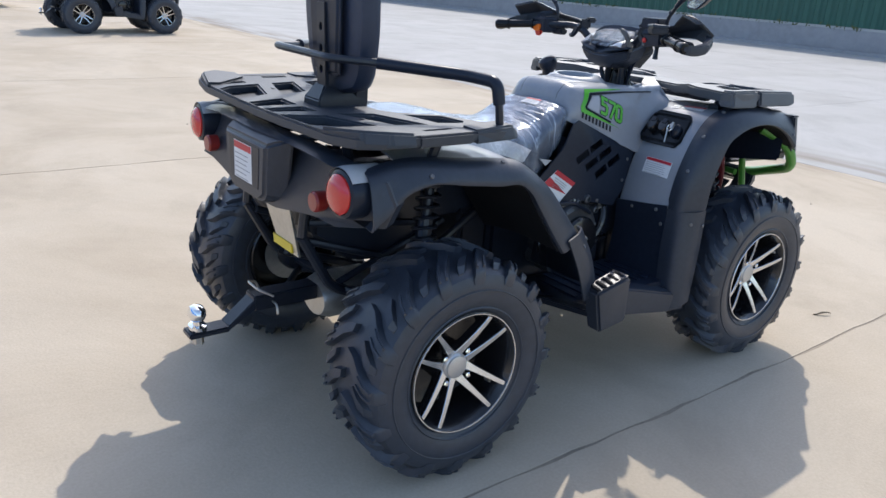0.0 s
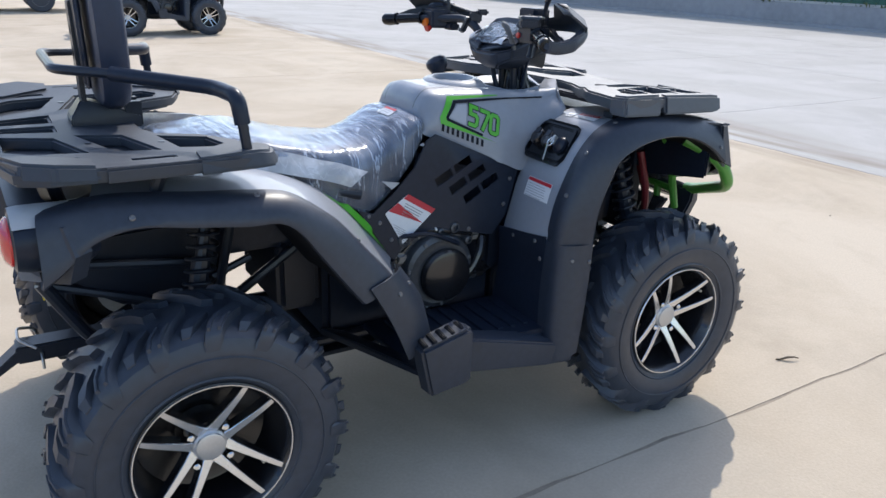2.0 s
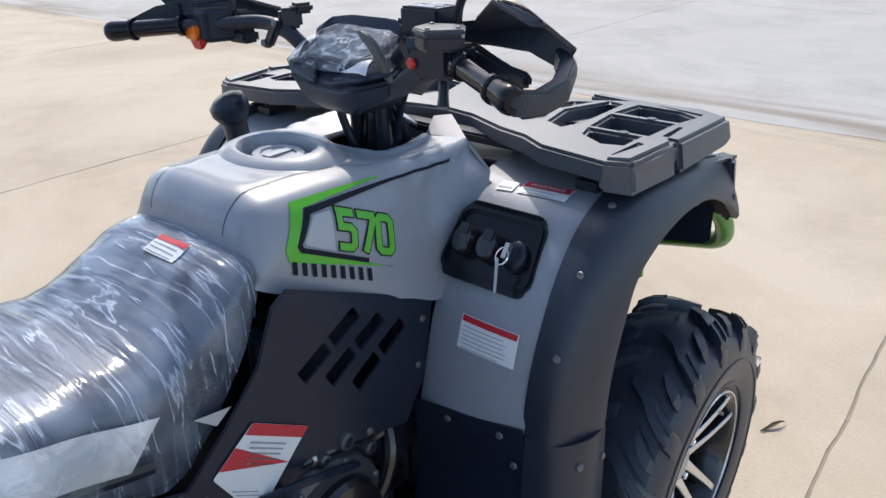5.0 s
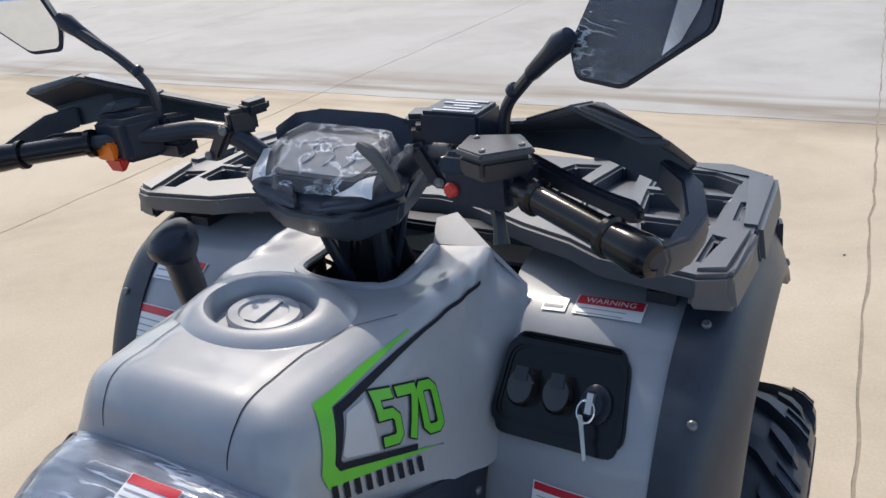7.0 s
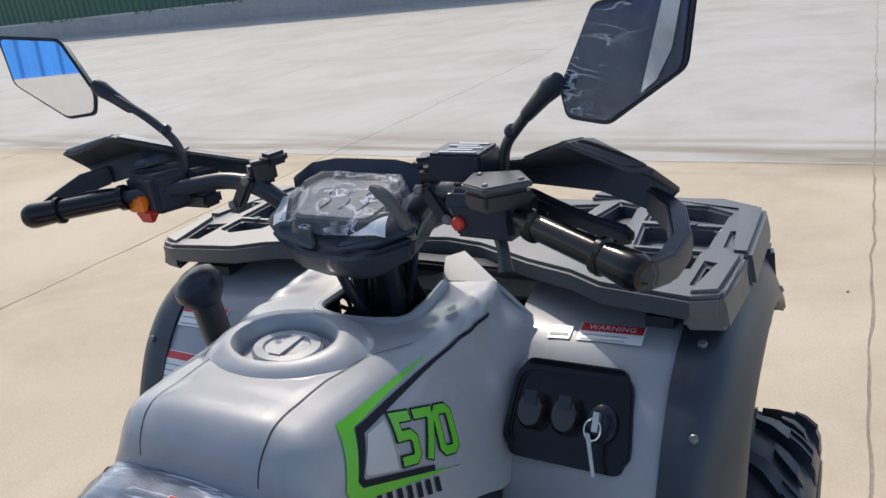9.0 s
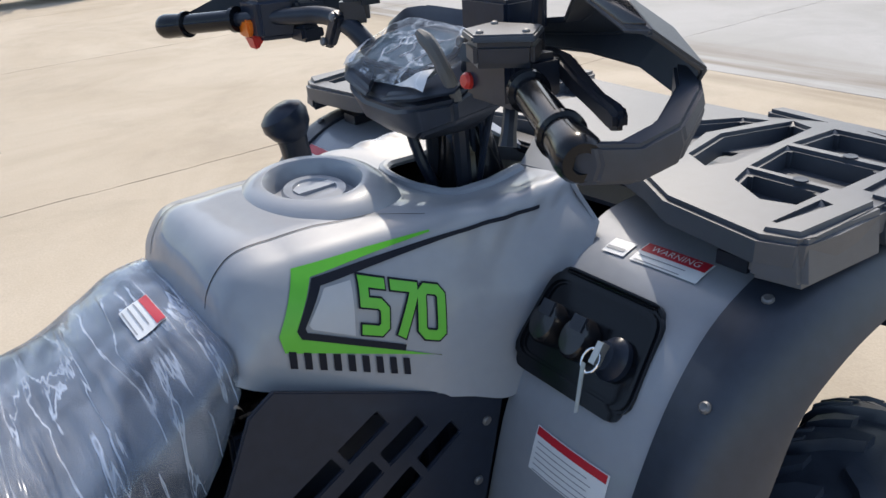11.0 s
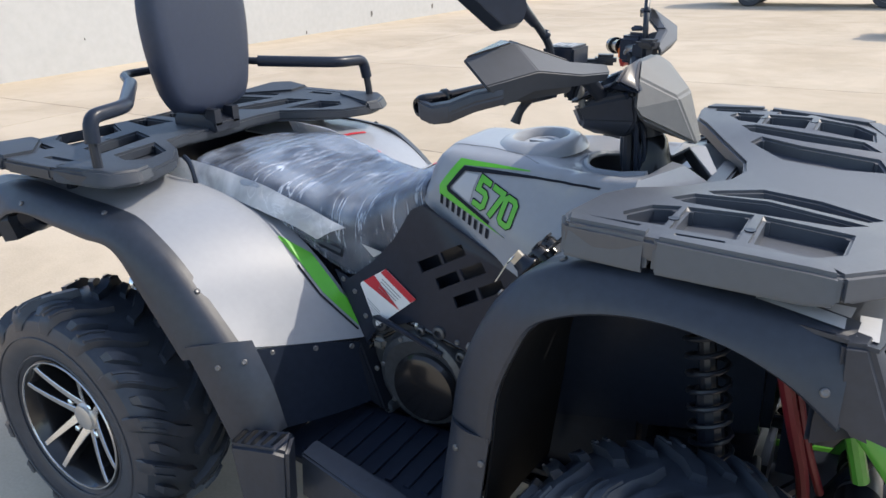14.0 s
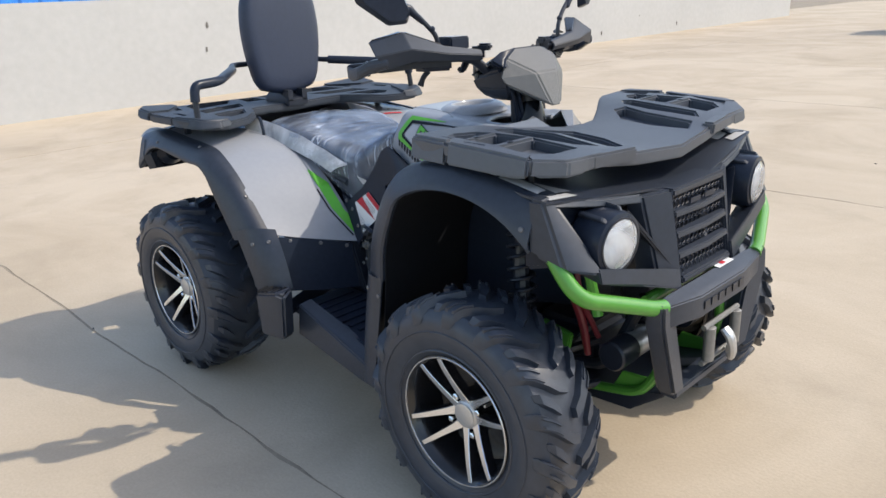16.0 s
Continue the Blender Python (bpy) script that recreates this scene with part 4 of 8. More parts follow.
        part("wire_loom", bm, RIM_BLACK, root)
        for k, (x, z) in enumerate(((0.20, 0.60), (0.02, 0.60), (0.24, 0.50), (-0.03, 0.47))):
            add_bolt(root, (x, s * 0.222, z), (0, s, 0))
    part("rear_frame_cover", solid([(x, y, z) for x, z in ((-0.96, 0.60), (-0.96, 0.72), (-0.55, 0.48), (-0.55, 0.74), (-0.80, 0.50)) for y in (-0.15, 0.15)], 0.02, 3), METAL_BLACK, root, "black cover inside the rear frame")
    part("battery_box", solid([(x, y, z) for x in (-0.40, -0.27) for y in (-0.15, 0.15) for z in (0.40, 0.62)], 0.02, 3), METAL_BLACK, root, "black battery and air box")
    part("front_frame_web", solid([(x, y, z) for x in (0.36, 0.62) for y in (-0.15, 0.15) for z in (0.28, 0.52)], 0.02, 3), METAL_BLACK, root, "black front frame web")
    for s in sides:
        for p, q, r in (((-0.98, 0.15, 0.60), (-0.45, 0.17, 0.42), 0.012), ((-0.90, 0.16, 0.44), (-0.48, 0.16, 0.60), 0.011), ((-0.30, 0.16, 0.64), (-0.60, 0.15, 0.44), 0.014)):
            bm = bmesh.new()
            tube(bm, [(p[0], s * p[1], p[2]), (q[0], s * q[1], q[2])], r, 8)
            part("frame_tube", bm, METAL_BLACK, root)
    part("belly_plate", solid([(x, y, z) for x in (-0.55, 0.55) for y in (-0.2, 0.2) for z in (0.255, 0.268)], 0.003), METAL_BLACK, root)

    # ---- tank cover ----
    bm = bmesh.new()
    ctrl = []
    for x, zt, crest, edge, zc, yb, zb in (
        (0.070, 0.944, 0.066, 0.116, 0.940, 0.140, 0.898),
        (0.082, 0.990, 0.070, 0.124, 0.984, 0.147, 0.891),
        (0.105, 1.016, 0.074, 0.132, 1.011, 0.154, 0.880),
        (0.17, 1.021, 0.080, 0.143, 1.017, 0.170, 0.855),
        (0.25, 1.018, 0.090, 0.150, 1.015, 0.192, 0.822),
        (0.33, 1.012, 0.116, 0.156, 1.011, 0.212, 0.794),
        (0.395, 0.999, 0.136, 0.160, 1.009, 0.224, 0.771),
        (0.45, 0.988, 0.146, 0.164, 1.007, 0.224, 0.838),
        (0.50, 0.987, 0.150, 0.164, 1.007, 0.222, 0.894),
        (0.545, 0.994, 0.151, 0.159, 1.007, 0.216, 0.940),
        (0.563, 0.998, 0.151, 0.156, 1.007, 0.208, 0.958),
    ):
        soft = max(0.3, min(1.0, 1.0 - (x - 0.42) / 0.2))
        low = yb + (edge - yb) * 0.5
        half = [(0, zt), (0.045, zt), (crest * 0.8, zt * 0.4 + zc * 0.6 + 0.002), (crest, zc), (crest + (edge - crest) * 0.62, zc - 0.011 * soft), (edge, zc - 0.036 * soft), (low + 0.008, (zc - 0.03 + zb) / 2), (yb, zb)]
        ctrl.append([(x, -y, z) for y, z in half[::-1]] + [(x, y, z) for y, z in half[1:]])

    def mouth(c):
        return c.z > 0.93 and ((c.x > 0.452 and abs(c.y) < 0.066 or ((c.x - 0.452) / 0.048) ** 2 + (c.y / 0.066) ** 2 < 1) or math.hypot(c.x - 0.280, c.y - 0.012) < 0.072)

    surface(bm, ctrl, 96, 97, drop=mouth)
    # blunt faceted ends on both sides of the steering well
    for s in sides:
        top, tip, inner, rear_in, foot, nose, hem = (bm.verts.new((x, s * y, z)) for x, y, z in ((0.563, 0.152, 1.008), (0.630, 0.068, 1.026), (0.600, 0.052, 1.026), (0.563, 0.060, 1.000), (0.592, 0.158, 0.950), (0.700, 0.002, 0.950), (0.563, 0.208, 0.958)))
        for f in ((top, tip, inner, rear_in), (top, foot, nose, tip), (top, hem, foot), (tip, nose, inner)):
            bm.faces.new(f if s > 0 else f[::-1])
    shell(bm, 0.005)
    tank = part("tank_cover", bm, body, root, "silver-grey painted tank cover", 40)
    tank_tree = tree_of(tank)
    edge = [(0.555, -0.066), (0.50, -0.066), (0.452, -0.066)] + [(0.452 - 0.048 * math.sin(a), -0.066 * math.cos(a)) for a in np.linspace(0.2, math.pi - 0.2, 15)] + [(0.452, 0.066), (0.50, 0.066), (0.555, 0.066)]
    bm = bmesh.new()
    tube(bm, [(x, y, tank_tree.ray_cast(Vector((x - (0.010 if abs(y) < 0.05 else 0), y * 1.14, 1.3)), Vector((0, 0, -1)))[0].z - 0.001) for x, y in edge], 0.0075, 8, 0)
    part("well_edge", bm, body, tank, "rolled edge of the steering well")
    part("steering_well", solid([(x, y, z) for x in (0.42, 0.66) for y in (-0.10, 0.10) for z in (0.86, 0.935)], 0.02), BLACK, root, "dark well round the steering column")
    bm = bmesh.new()
    lathe(bm, [(0.104, -0.026), (0.097, -0.014), (0.084, -0.002), (0.070, 0.004), (0.062, 0.003), (0.058, -0.003), (0.054, -0.026), (0.0, -0.028)], 56, (0.280, 0.012, 1.030), (-0.04, 0, 1), caps=False)
    cap_ring = part("filler_surround", bm, body, root, "smooth raised filler surround")
    bm = bmesh.new()
    lathe(bm, [(0.040, -0.035), (0.042, -0.014), (0.039, -0.010), (0.028, -0.009), (0.026, -0.012), (0.0, -0.012)], 30, (0.281, 0.012, 1.028), (-0.04, 0, 1))
    part("fuel_cap", bm, body, cap_ring, "pale grey fuel cap sunk in its well")
    part("cap_grip", block(0.254, 0.308, 0.005, 0.019, 1.008, 1.020, 0.005, 3), body, cap_ring)
    # seams of the top cover
    for s in sides:
        seam = [(0.075, 0.072), (0.10, 0.074), (0.15, 0.072), (0.22, 0.074), (0.29, 0.086), (0.345, 0.122)]
        bm = band([(x, y * s) for x, y in seam], [(x, (y + 0.0013) * s) for x, y in seam], 8)
        part("seam", lay(bm, tank_tree, lambda x, y: (x, y, 1.0), (0, 0, -1), 0.0010), BLACK_INK, tank)

    # ---- seat under its film ----
    rows = []
    for x, top, bottom, half in ((-0.69, 0.885, 0.85, 0.10), (-0.665, 0.915, 0.84, 0.145), (-0.60, 0.918, 0.835, 0.185), (-0.52, 0.926, 0.835, 0.205), (-0.44, 0.924, 0.825, 0.208), (-0.35, 0.904, 0.805, 0.198), (-0.26, 0.884, 0.760, 0.182), (-0.19, 0.880, 0.715, 0.172), (-0.12, 0.880, 0.690, 0.165), (-0.06, 0.898, 0.730, 0.160), (0.0, 0.927, 0.790, 0.152), (0.045, 0.944, 0.845, 0.143), (0.075, 0.946, 0.885, 0.130)):
        rows.append(seat_ring(x, top, bottom, half))
    bm = bmesh.new()
    vs = surface(bm, rows, 44, 33)
    bm.faces.new(vs[0]), bm.faces.new(vs[-1][::-1])
    seat = part("seat", bm, VINYL, root, "long black vinyl two-up seat", 45)
    if near:
        bm = bmesh.new()

        def crease(q):
            front = min(1, max(0.25, (q.x + 0.42) / 0.2))
            n = noise.noise(Vector((q.x * 30 + 2 * math.sin(q.y * 7), q.y * 3, q.z * 3))) * 0.0040 * front + noise.noise(Vector((q.x * 9, q.y * 16, q.z * 9))) * 0.0030 + noise.noise(q * 46) * 0.0007
            c = Vector((q.x, 0, 0.86))
            d = (q - c).normalized()
            return q + d * (0.0065 + abs(n) * 1.3)

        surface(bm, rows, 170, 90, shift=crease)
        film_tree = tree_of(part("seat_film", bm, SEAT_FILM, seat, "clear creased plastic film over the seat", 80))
        add_label(seat, film_tree, (0.004, 0.008, 1.0), (0, -1, 0), (1, 0, 0), 0.058, 0.036, (0, 0, -1), 0.32, 3, seed=5)
        for s in sides:
            # loose foam sheet along the lower edge of the seat
            bm = bmesh.new()
            low = [(-0.70, 0.893), (-0.55, 0.886), (-0.42, 0.865), (-0.29, 0.832), (-0.155, 0.790)]
            ctrl = []
            for k, (x, z) in enumerate(low):
                ctrl.append([(x - 0.010 * k, s * (0.262 - 0.012 * k), z - 0.014 + 0.001 * k), (x + 0.004 - 0.002 * k, s * (0.245 - 0.011 * k), z + 0.012), (x + 0.010 + 0.004 * k, s * (0.222 - 0.009 * k), z + 0.046 - 0.006 * k)])
            surface(bm, ctrl, 40, 10, shift=lambda q: q + Vector((0, s * 0.004 * noise.noise(q * 14), 0.005 * noise.noise(q * 9))))
            shell(bm, 0.0025)
            part("foam_sheet", bm, FOAM, seat, "whitish translucent foam packing sheet", 60)
        part("torn_film", flat([(-0.084, 0.776), (-0.024, 0.765), (-0.052, 0.747)]), FENDER_FILM, seat, "loose torn corner of white film", m=Matrix(((1, 0, 0, 0), (0, 0, -1, -0.182), (0, 1, 0, 0), (0, 0, 0, 1))))

    # ---- rear mudguards ----
    for s in sides:
        up = [(-1.00, 0.886), (-0.94, 0.902), (-0.87, 0.909), (-0.79, 0.904), (-0.69, 0.893), (-0.58, 0.884), (-0.478, 0.866), (-0.432, 0.838), (-0.375, 0.795), (-0.280, 0.692), (-0.210, 0.612)]
        low = [(-1.005, 0.752), (-0.965, 0.782), (-0.905, 0.834), (-0.855, 0.851), (-0.70, 0.840), (-0.60, 0.827), (-0.505, 0.817), (-0.478, 0.796), (-0.440, 0.744), (-0.350, 0.622), (-0.322, 0.585)]
        a = [(x, -0.560, z) for x, z in low]
        b = [(x, -0.520, z) for x, z in up]
        c = [(x + 0.004, -0.488, z + 0.006) for x, z in up]
        bm = add_arc(a, b, c)
        if s > 0:
            flipped(bm)
        flare = part("rear_flare", bm, PLASTIC, root, "dark moulded plastic wheel-arch flare")
        ext = [[(-0.302, s * 0.566, 0.622), (-0.245, s * 0.552, 0.636), (-0.200, s * 0.518, 0.640), (-0.178, s * 0.48, 0.632)], [(-0.245, s * 0.566, 0.52), (-0.190, s * 0.556, 0.53), (-0.145, s * 0.525, 0.54), (-0.122, s * 0.49, 0.545)], [(-0.190, s * 0.562, 0.398), (-0.15, s * 0.555, 0.410), (-0.105, s * 0.528, 0.432), (-0.09, s * 0.49, 0.44)]]
        bm = bmesh.new()
        surface(bm, ext, 12, 12)
        shell(bm, 0.006)
        tail = part("flare_extension", bm, PLASTIC, root, "dark lower end of the wheel-arch flare")
        for p in ((-0.828, 0.552, 0.876), (-0.302, 0.505, 0.738), (-0.56, 0.52, 0.885)):
            seat_bolt(flare, (p[0], s * p[1], p[2]), s)
        for p in ((-0.212, 0.555, 0.590), (-0.165, 0.520, 0.60)):
            seat_bolt(tail, (p[0], s * p[1], p[2]), s)
        # painted panel between flare and seat
        over = [(-0.90, 0.908), (-0.70, 0.896), (-0.56, 0.884), (-0.44, 0.846), (-0.345, 0.775), (-0.262, 0.680), (-0.203, 0.615)]
        inner = [(-0.86, 0.895), (-0.66, 0.885), (-0.50, 0.865), (-0.36, 0.820), (-0.24, 0.745), (-0.14, 0.645), (-0.059, 0.540)]
        ctrl = []
        for (x0, z0), (x1, z1), bulge in zip(over, inner, (1, 1, 1, 0.6, 0.1, -0.25, -0.4)):
            p, q = Vector((x0, s * 0.496, z0 - 0.002)), Vector((x1, s * 0.195, z1))
            ctrl.append([p, p.lerp(q, 0.35) + Vector((0.010, 0, 0.011)) * bulge, p.lerp(q, 0.7) + Vector((0.012, 0, 0.012)) * bulge, q])
        bm = bmesh.new()
        surface(bm, ctrl, 36, 20)
        shell(bm, 0.004)
        guard = part("rear_mudguard", bm, body, root, "silver-grey painted rear mudguard", 40)
        if near:
            gtree = tree_of(guard)
            if s > 0:
                for x, y in ((-0.515, 0.335), (-0.408, 0.262)):
                    bar_ = lay(flat([(x - 0.016, y - 0.040), (x - 0.005, y - 0.044), (x + 0.016, y + 0.040), (x + 0.005, y + 0.044)], 3), gtree, lambda a, b: (a, b, 0.9), (0, 0, -1), 0.003)
                    part("red_strip", bar_, RED_INK, guard, "red printed strip on the mudguard")
            top = [(-0.300, 0.772), (-0.208, 0.732), (-0.146, 0.668), (-0.075, 0.576)]
            bot = [(-0.300, 0.768), (-0.234, 0.711), (-0.173, 0.645), (-0.080, 0.568)]
            g = lay(band(top, bot, 6), gtree, lambda x, y: (x, s * 0.215, y), (-0.25, -s * 0.9, -0.35), 0.003)
            part("green_decal", g, GREEN_INK, guard, "green wedge decal")
            bl = lay(band([(x - 0.003, z - 0.004) for x, z in bot[1:]], [(x - 0.005, z - 0.008) for x, z in bot[1:]], 6), gtree, lambda x, y: (x, s * 0.215, y), (-0.25, -s * 0.9, -0.35), 0.003)
            part("black_decal", bl, BLACK_INK, guard, "thin black decal line")
        # dark splash panel below the painted one
        bm = bmesh.new()
        surface(bm, [[(-0.20, s * 0.487, 0.602), (-0.13, s * 0.34, 0.570), (-0.058, s * 0.205, 0.530)], [(-0.165, s * 0.50, 0.50), (-0.10, s * 0.34, 0.48), (-0.045, s * 0.205, 0.46)], [(-0.12, s * 0.50, 0.425), (-0.07, s * 0.34, 0.395), (-0.03, s * 0.205, 0.38)]], 10, 10)
        shell(bm, 0.005)
        splash = part("rear_splash_panel", bm, BLACK, root, "black splash panel behind the footwell")
        for p in ((-0.178, 0.43, 0.578), (-0.13, 0.335, 0.556), (-0.085, 0.255, 0.535)):
            add_bolt(splash, (p[0] + 0.006, s * p[1], p[2]), (1, s * 0.5, 0.2))
        # inner wheel arch
        bm = bmesh.new()
        arch = [[(x, s * 0.54, z + 0.004), (x, s * 0.36, z + 0.008), (x, s * 0.19, z - 0.01)] for x, z in low]
        surface(bm, arch, 20, 6)
        shell(bm, 0.004)
        part("inner_arch", bm, ARCH, root, "black inner wheel arch")

    # ---- tail ----
    half = [(0.0, 0.912), (0.28, 0.910), (0.43, 0.898), (0.545, 0.872), (0.568, 0.815), (0.545, 0.752), (0.46, 0.738), (0.36, 0.738), (0.27, 0.726), (0.19, 0.712), (0.12, 0.700), (0.0, 0.697)]
    outline = half + [(-y, z) for y, z in half[-2:0:-1]]
    bm = bmesh.new()
    rings = []
    for x, f, dz in ((-0.972, 0.97, 0.004), (-1.005, 1.0, 0.0), (-1.035, 0.955, -0.004)):
        rings.append([bm.verts.new((x - 0.025 * (1 - abs(y) / 0.6) + 0.06 * max(0, abs(y) - 0.46) / 0.1, y * f, 0.82 + (z + dz - 0.82) * f)) for y, z in outline])
    for p, q in zip(rings, rings[1:]):
        for k in range(len(p)):
            bm.faces.new((p[k], p[(k + 1) % len(p)], q[(k + 1) % len(p)], q[k]))
    bm.faces.new(rings[0][::-1]), bm.faces.new(rings[-1])
    bevel(bm, 0.012, 30, 3)
    tailp = part("tail_panel", bm, PLASTIC, root, "dark moulded tail panel")
    box_ = solid([(-1.02, s * y, z) for s in sides for y, z in ((0.175, 0.915), (0.135, 0.715))] + [(-1.088, s * y, z) for s in sides for y, z in ((0.120, 0.885), (0.105, 0.735), (0.075, 0.712))] + [(-1.02, s * 0.08, 0.70) for s in sides], 0.010, 3)
    lic = part("label_box", box_, PLASTIC, root, "dark box in the middle of the tail")
    part("box_recess", solid([(-1.0895, y, z) for y, z in ((-0.085, 0.872), (0.085, 0.872), (0.075, 0.745), (-0.075, 0.745))] + [(-1.08, y, z) for y, z in ((-0.085, 0.872), (0.085, 0.872), (0.075, 0.745), (-0.075, 0.745))], 0.002), BLACK, lic)
    if near:
        lt = tree_of(lic)
        add_label(lic, lt, (-1.2, 0.052, 0.752), (0, -1, 0), (0.05, 0, 1), 0.096, 0.112, (1, 0, 0), 0.2, 6, seed=9)
    for s in sides:
        add_bolt(lic, (-1.083, s * 0.06, 0.722), (-1, 0, 0))
        bm = bmesh.new()
        lathe(bm, [(0.045, -0.16), (0.066, -0.13), (0.067, -0.03), (0.062, -0.004), (0.053, 0.0), (0.052, -0.012)], 36, (-1.048, s * 0.466, 0.832), (-1, s * 0.06, 0.02))
        lamp = part("tail_lamp", bm, BLACK, root, "round tail lamp pod")
        bm = bmesh.new()
        lathe(bm, [(0.052, -0.01), (0.0515, 0.004), (0.040, 0.014), (0.022, 0.019), (0.0, 0.020)], 36, (-1.048, s * 0.466, 0.832), (-1, s * 0.06, 0.02))
        part("lens", bm, RED_LENS, lamp, "red ribbed lamp lens")
        bm = bmesh.new()
        lathe(bm, [(0.0695, -0.115), (0.0705, -0.090), (0.0705, -0.020), (0.0680, -0.002)], 36, (-1.048, s * 0.466, 0.832), (-1, s * 0.06, 0.02), caps=False)
        for f in [f for f in bm.faces if f.calc_center_median().z < 0.872]:
            bm.faces.remove(f)
        part("pod_film", bm, FENDER_FILM, lamp, "strip of white film on top of the lamp pod")
        bm = bmesh.new()
        lathe(bm, [(0.027, -0.03), (0.028, 0.0), (0.024, 0.006), (0.0, 0.007)], 24, (-1.056, s * 0.352, 0.783), (-1, 0, 0))
        part("reflector", bm, RED_DULL, root, "small round red reflector")
    # steel plate and yellow tag below the tail
    part("number_bracket", solid([(-1.02, 0.02, 0.70), (-1.02, -0.13, 0.70), (-0.99, -0.02, 0.54), (-0.99, -0.13, 0.54), (-1.012, 0.02, 0.70), (-1.012, -0.13, 0.70), (-0.982, -0.02, 0.54), (-0.982, -0.13, 0.54)], 0.001), STEEL, root, "bare steel bracket under the tail")
    part("yellow_tag", solid([(-1.0, 0.0, 0.575), (-1.0, -0.10, 0.575), (-0.998, 0.0, 0.545), (-0.998, -0.10, 0.545), (-0.994, 0.0, 0.575), (-0.994, -0.1, 0.575), (-0.992, 0.0, 0.545), (-0.992, -0.1, 0.545)], 0.001), YELLOW, root, "yellow tag")
    # tow hitch
    bm = joined(solid([(x, y, z) for x in (-1.08, -0.86) for y in (-0.027, 0.027) for z in (0.335, 0.385)], 0.004))
    hitch = part("tow_hitch", bm, METAL_BLACK, root, "black square tow bar with chrome ball")
    part("drop_arm", joined(solid([(-1.07, y, z) for y in (-0.025, 0.025) for z in (0.345, 0.38)] + [(-1.165, y, z) for y in (-0.025, 0.025) for z in (0.285, 0.302)] + [(-1.09, y, 0.36) for y in (-0.025, 0.025)], 0.003), solid([(x, y, z) for x in (-1.285, -1.16) for y in (-0.026, 0.026) for z in (0.284, 0.302)], 0.004)), METAL_BLACK, hitch)
    bm = bmesh.new()
    lathe(bm, [(0.022, 0.0), (0.026, 0.004), (0.026, 0.014), (0.014, 0.017), (0.013, 0.028), (0.020, 0.033), (0.0265, 0.048), (0.026, 0.060), (0.019, 0.073), (0.011, 0.077), (0, 0.077)], 28, (-1.25, 0, 0.302))
    part("tow_ball", bm, CHROME, hitch, "chrome tow ball")
    bm = bmesh.new()
    lathe(bm, [(0.017, -0.03), (0.017, 0)], 6, (-1.25, 0, 0.286))
    part("ball_nut", bm, STEEL, hitch)
    bm = bmesh.new()
    tube(bm, [(-1.02, -0.055, 0.33), (-1.02, -0.05, 0.36), (-1.02, 0.05, 0.36), (-1.03, 0.055, 0.39), (-1.07, 0.03, 0.41), (-1.07, -0.03, 0.41), (-1.03, -0.05, 0.39)], 0.004, 8, 0.015)
    part("hitch_pin", bm, STEEL, hitch, "bent steel hitch pin")

    # ---- rear carrier ----
    out_half = [(-1.045, 0.0), (-1.045, 0.40), (-1.025, 0.505), (-0.965, 0.545), (-0.60, 0.545), (-0.545, 0.528), (-0.505, 0.470), (-0.505, 0.42), (-0.540, 0.315), (-0.61, 0.245), (-0.70, 0.195), (-0.72, 0.12), (-0.72, 0.0)]
    outline = out_half + [(x, -y) for x, y in out_half[-2:0:-1]]
    slots = []
    for s in sides:
        for loop in (
            [(-1.035, 0.115), (-1.030, 0.285), (-0.980, 0.330), (-0.880, 0.352), (-0.930, 0.172)],
            [(-0.872, 0.160), (-0.815, 0.362), (-0.735, 0.380), (-0.785, 0.192)],
            [(-0.702, 0.243), (-0.682, 0.373), (-0.620, 0.392), (-0.590, 0.360), (-0.610, 0.288)],
            [(-0.986, 0.382), (-0.984, 0.396), (-0.905, 0.414), (-0.903, 0.400)],
            [(-0.800, 0.470), (-0.800, 0.482), (-0.720, 0.482), (-0.720, 0.470)],
            [(-1.030, 0.020), (-1.030, 0.060), (-0.915, 0.085), (-0.915, 0.020)],
        ):
            slots.append([(x, s * y) for x, y in loop])

    def rear_top(x, y):
        return 0.973 + 0.010 * max(0, abs(y) - 0.4) / 0.15 - 0.008 * max(0, 0.25 - abs(y)) / 0.25 - 0.010 * max(0, x + 0.62) / 0.12

    rack = part("rear_carrier", slotted(outline, slots, rear_top, 0.030, 0.006), RACK, root, "dark moulded rear luggage carrier", 30)
    floor_ = [(-0.80 + (x + 0.80) * 0.90, y * 0.93) for x, y in outline]
    part("carrier_pan", slotted(floor_, [], lambda x, y: rear_top(x, y) - 0.028, 0.005, 0.001), RACK, rack, "floor of the carrier pockets", 30)
    for s in sides:
        part("edge_rail", solid([(-1.04, s * 0.36, 0.950), (-1.05, s * 0.36, 0.982), (-1.015, s * 0.520, 0.960), (-1.012, s * 0.510, 0.998), (-0.955, s * 0.560, 0.960), (-0.955, s * 0.550, 0.998), (-0.875, s * 0.556, 0.954), (-0.875, s * 0.546, 0.988), (-0.875, s * 0.46, 0.984), (-1.00, s * 0.36, 0.980), (-0.875, s * 0.48, 0.952), (-1.01, s * 0.36, 0.950)], 0.007), RACK, rack)
        part("side_rail", solid([(x, s * y, z) for x, y in ((-0.868, 0.550), (-0.868, 0.500), (-0.692, 0.548), (-0.692, 0.500)) for z in (0.950, 0.981)], 0.006), RACK, rack)
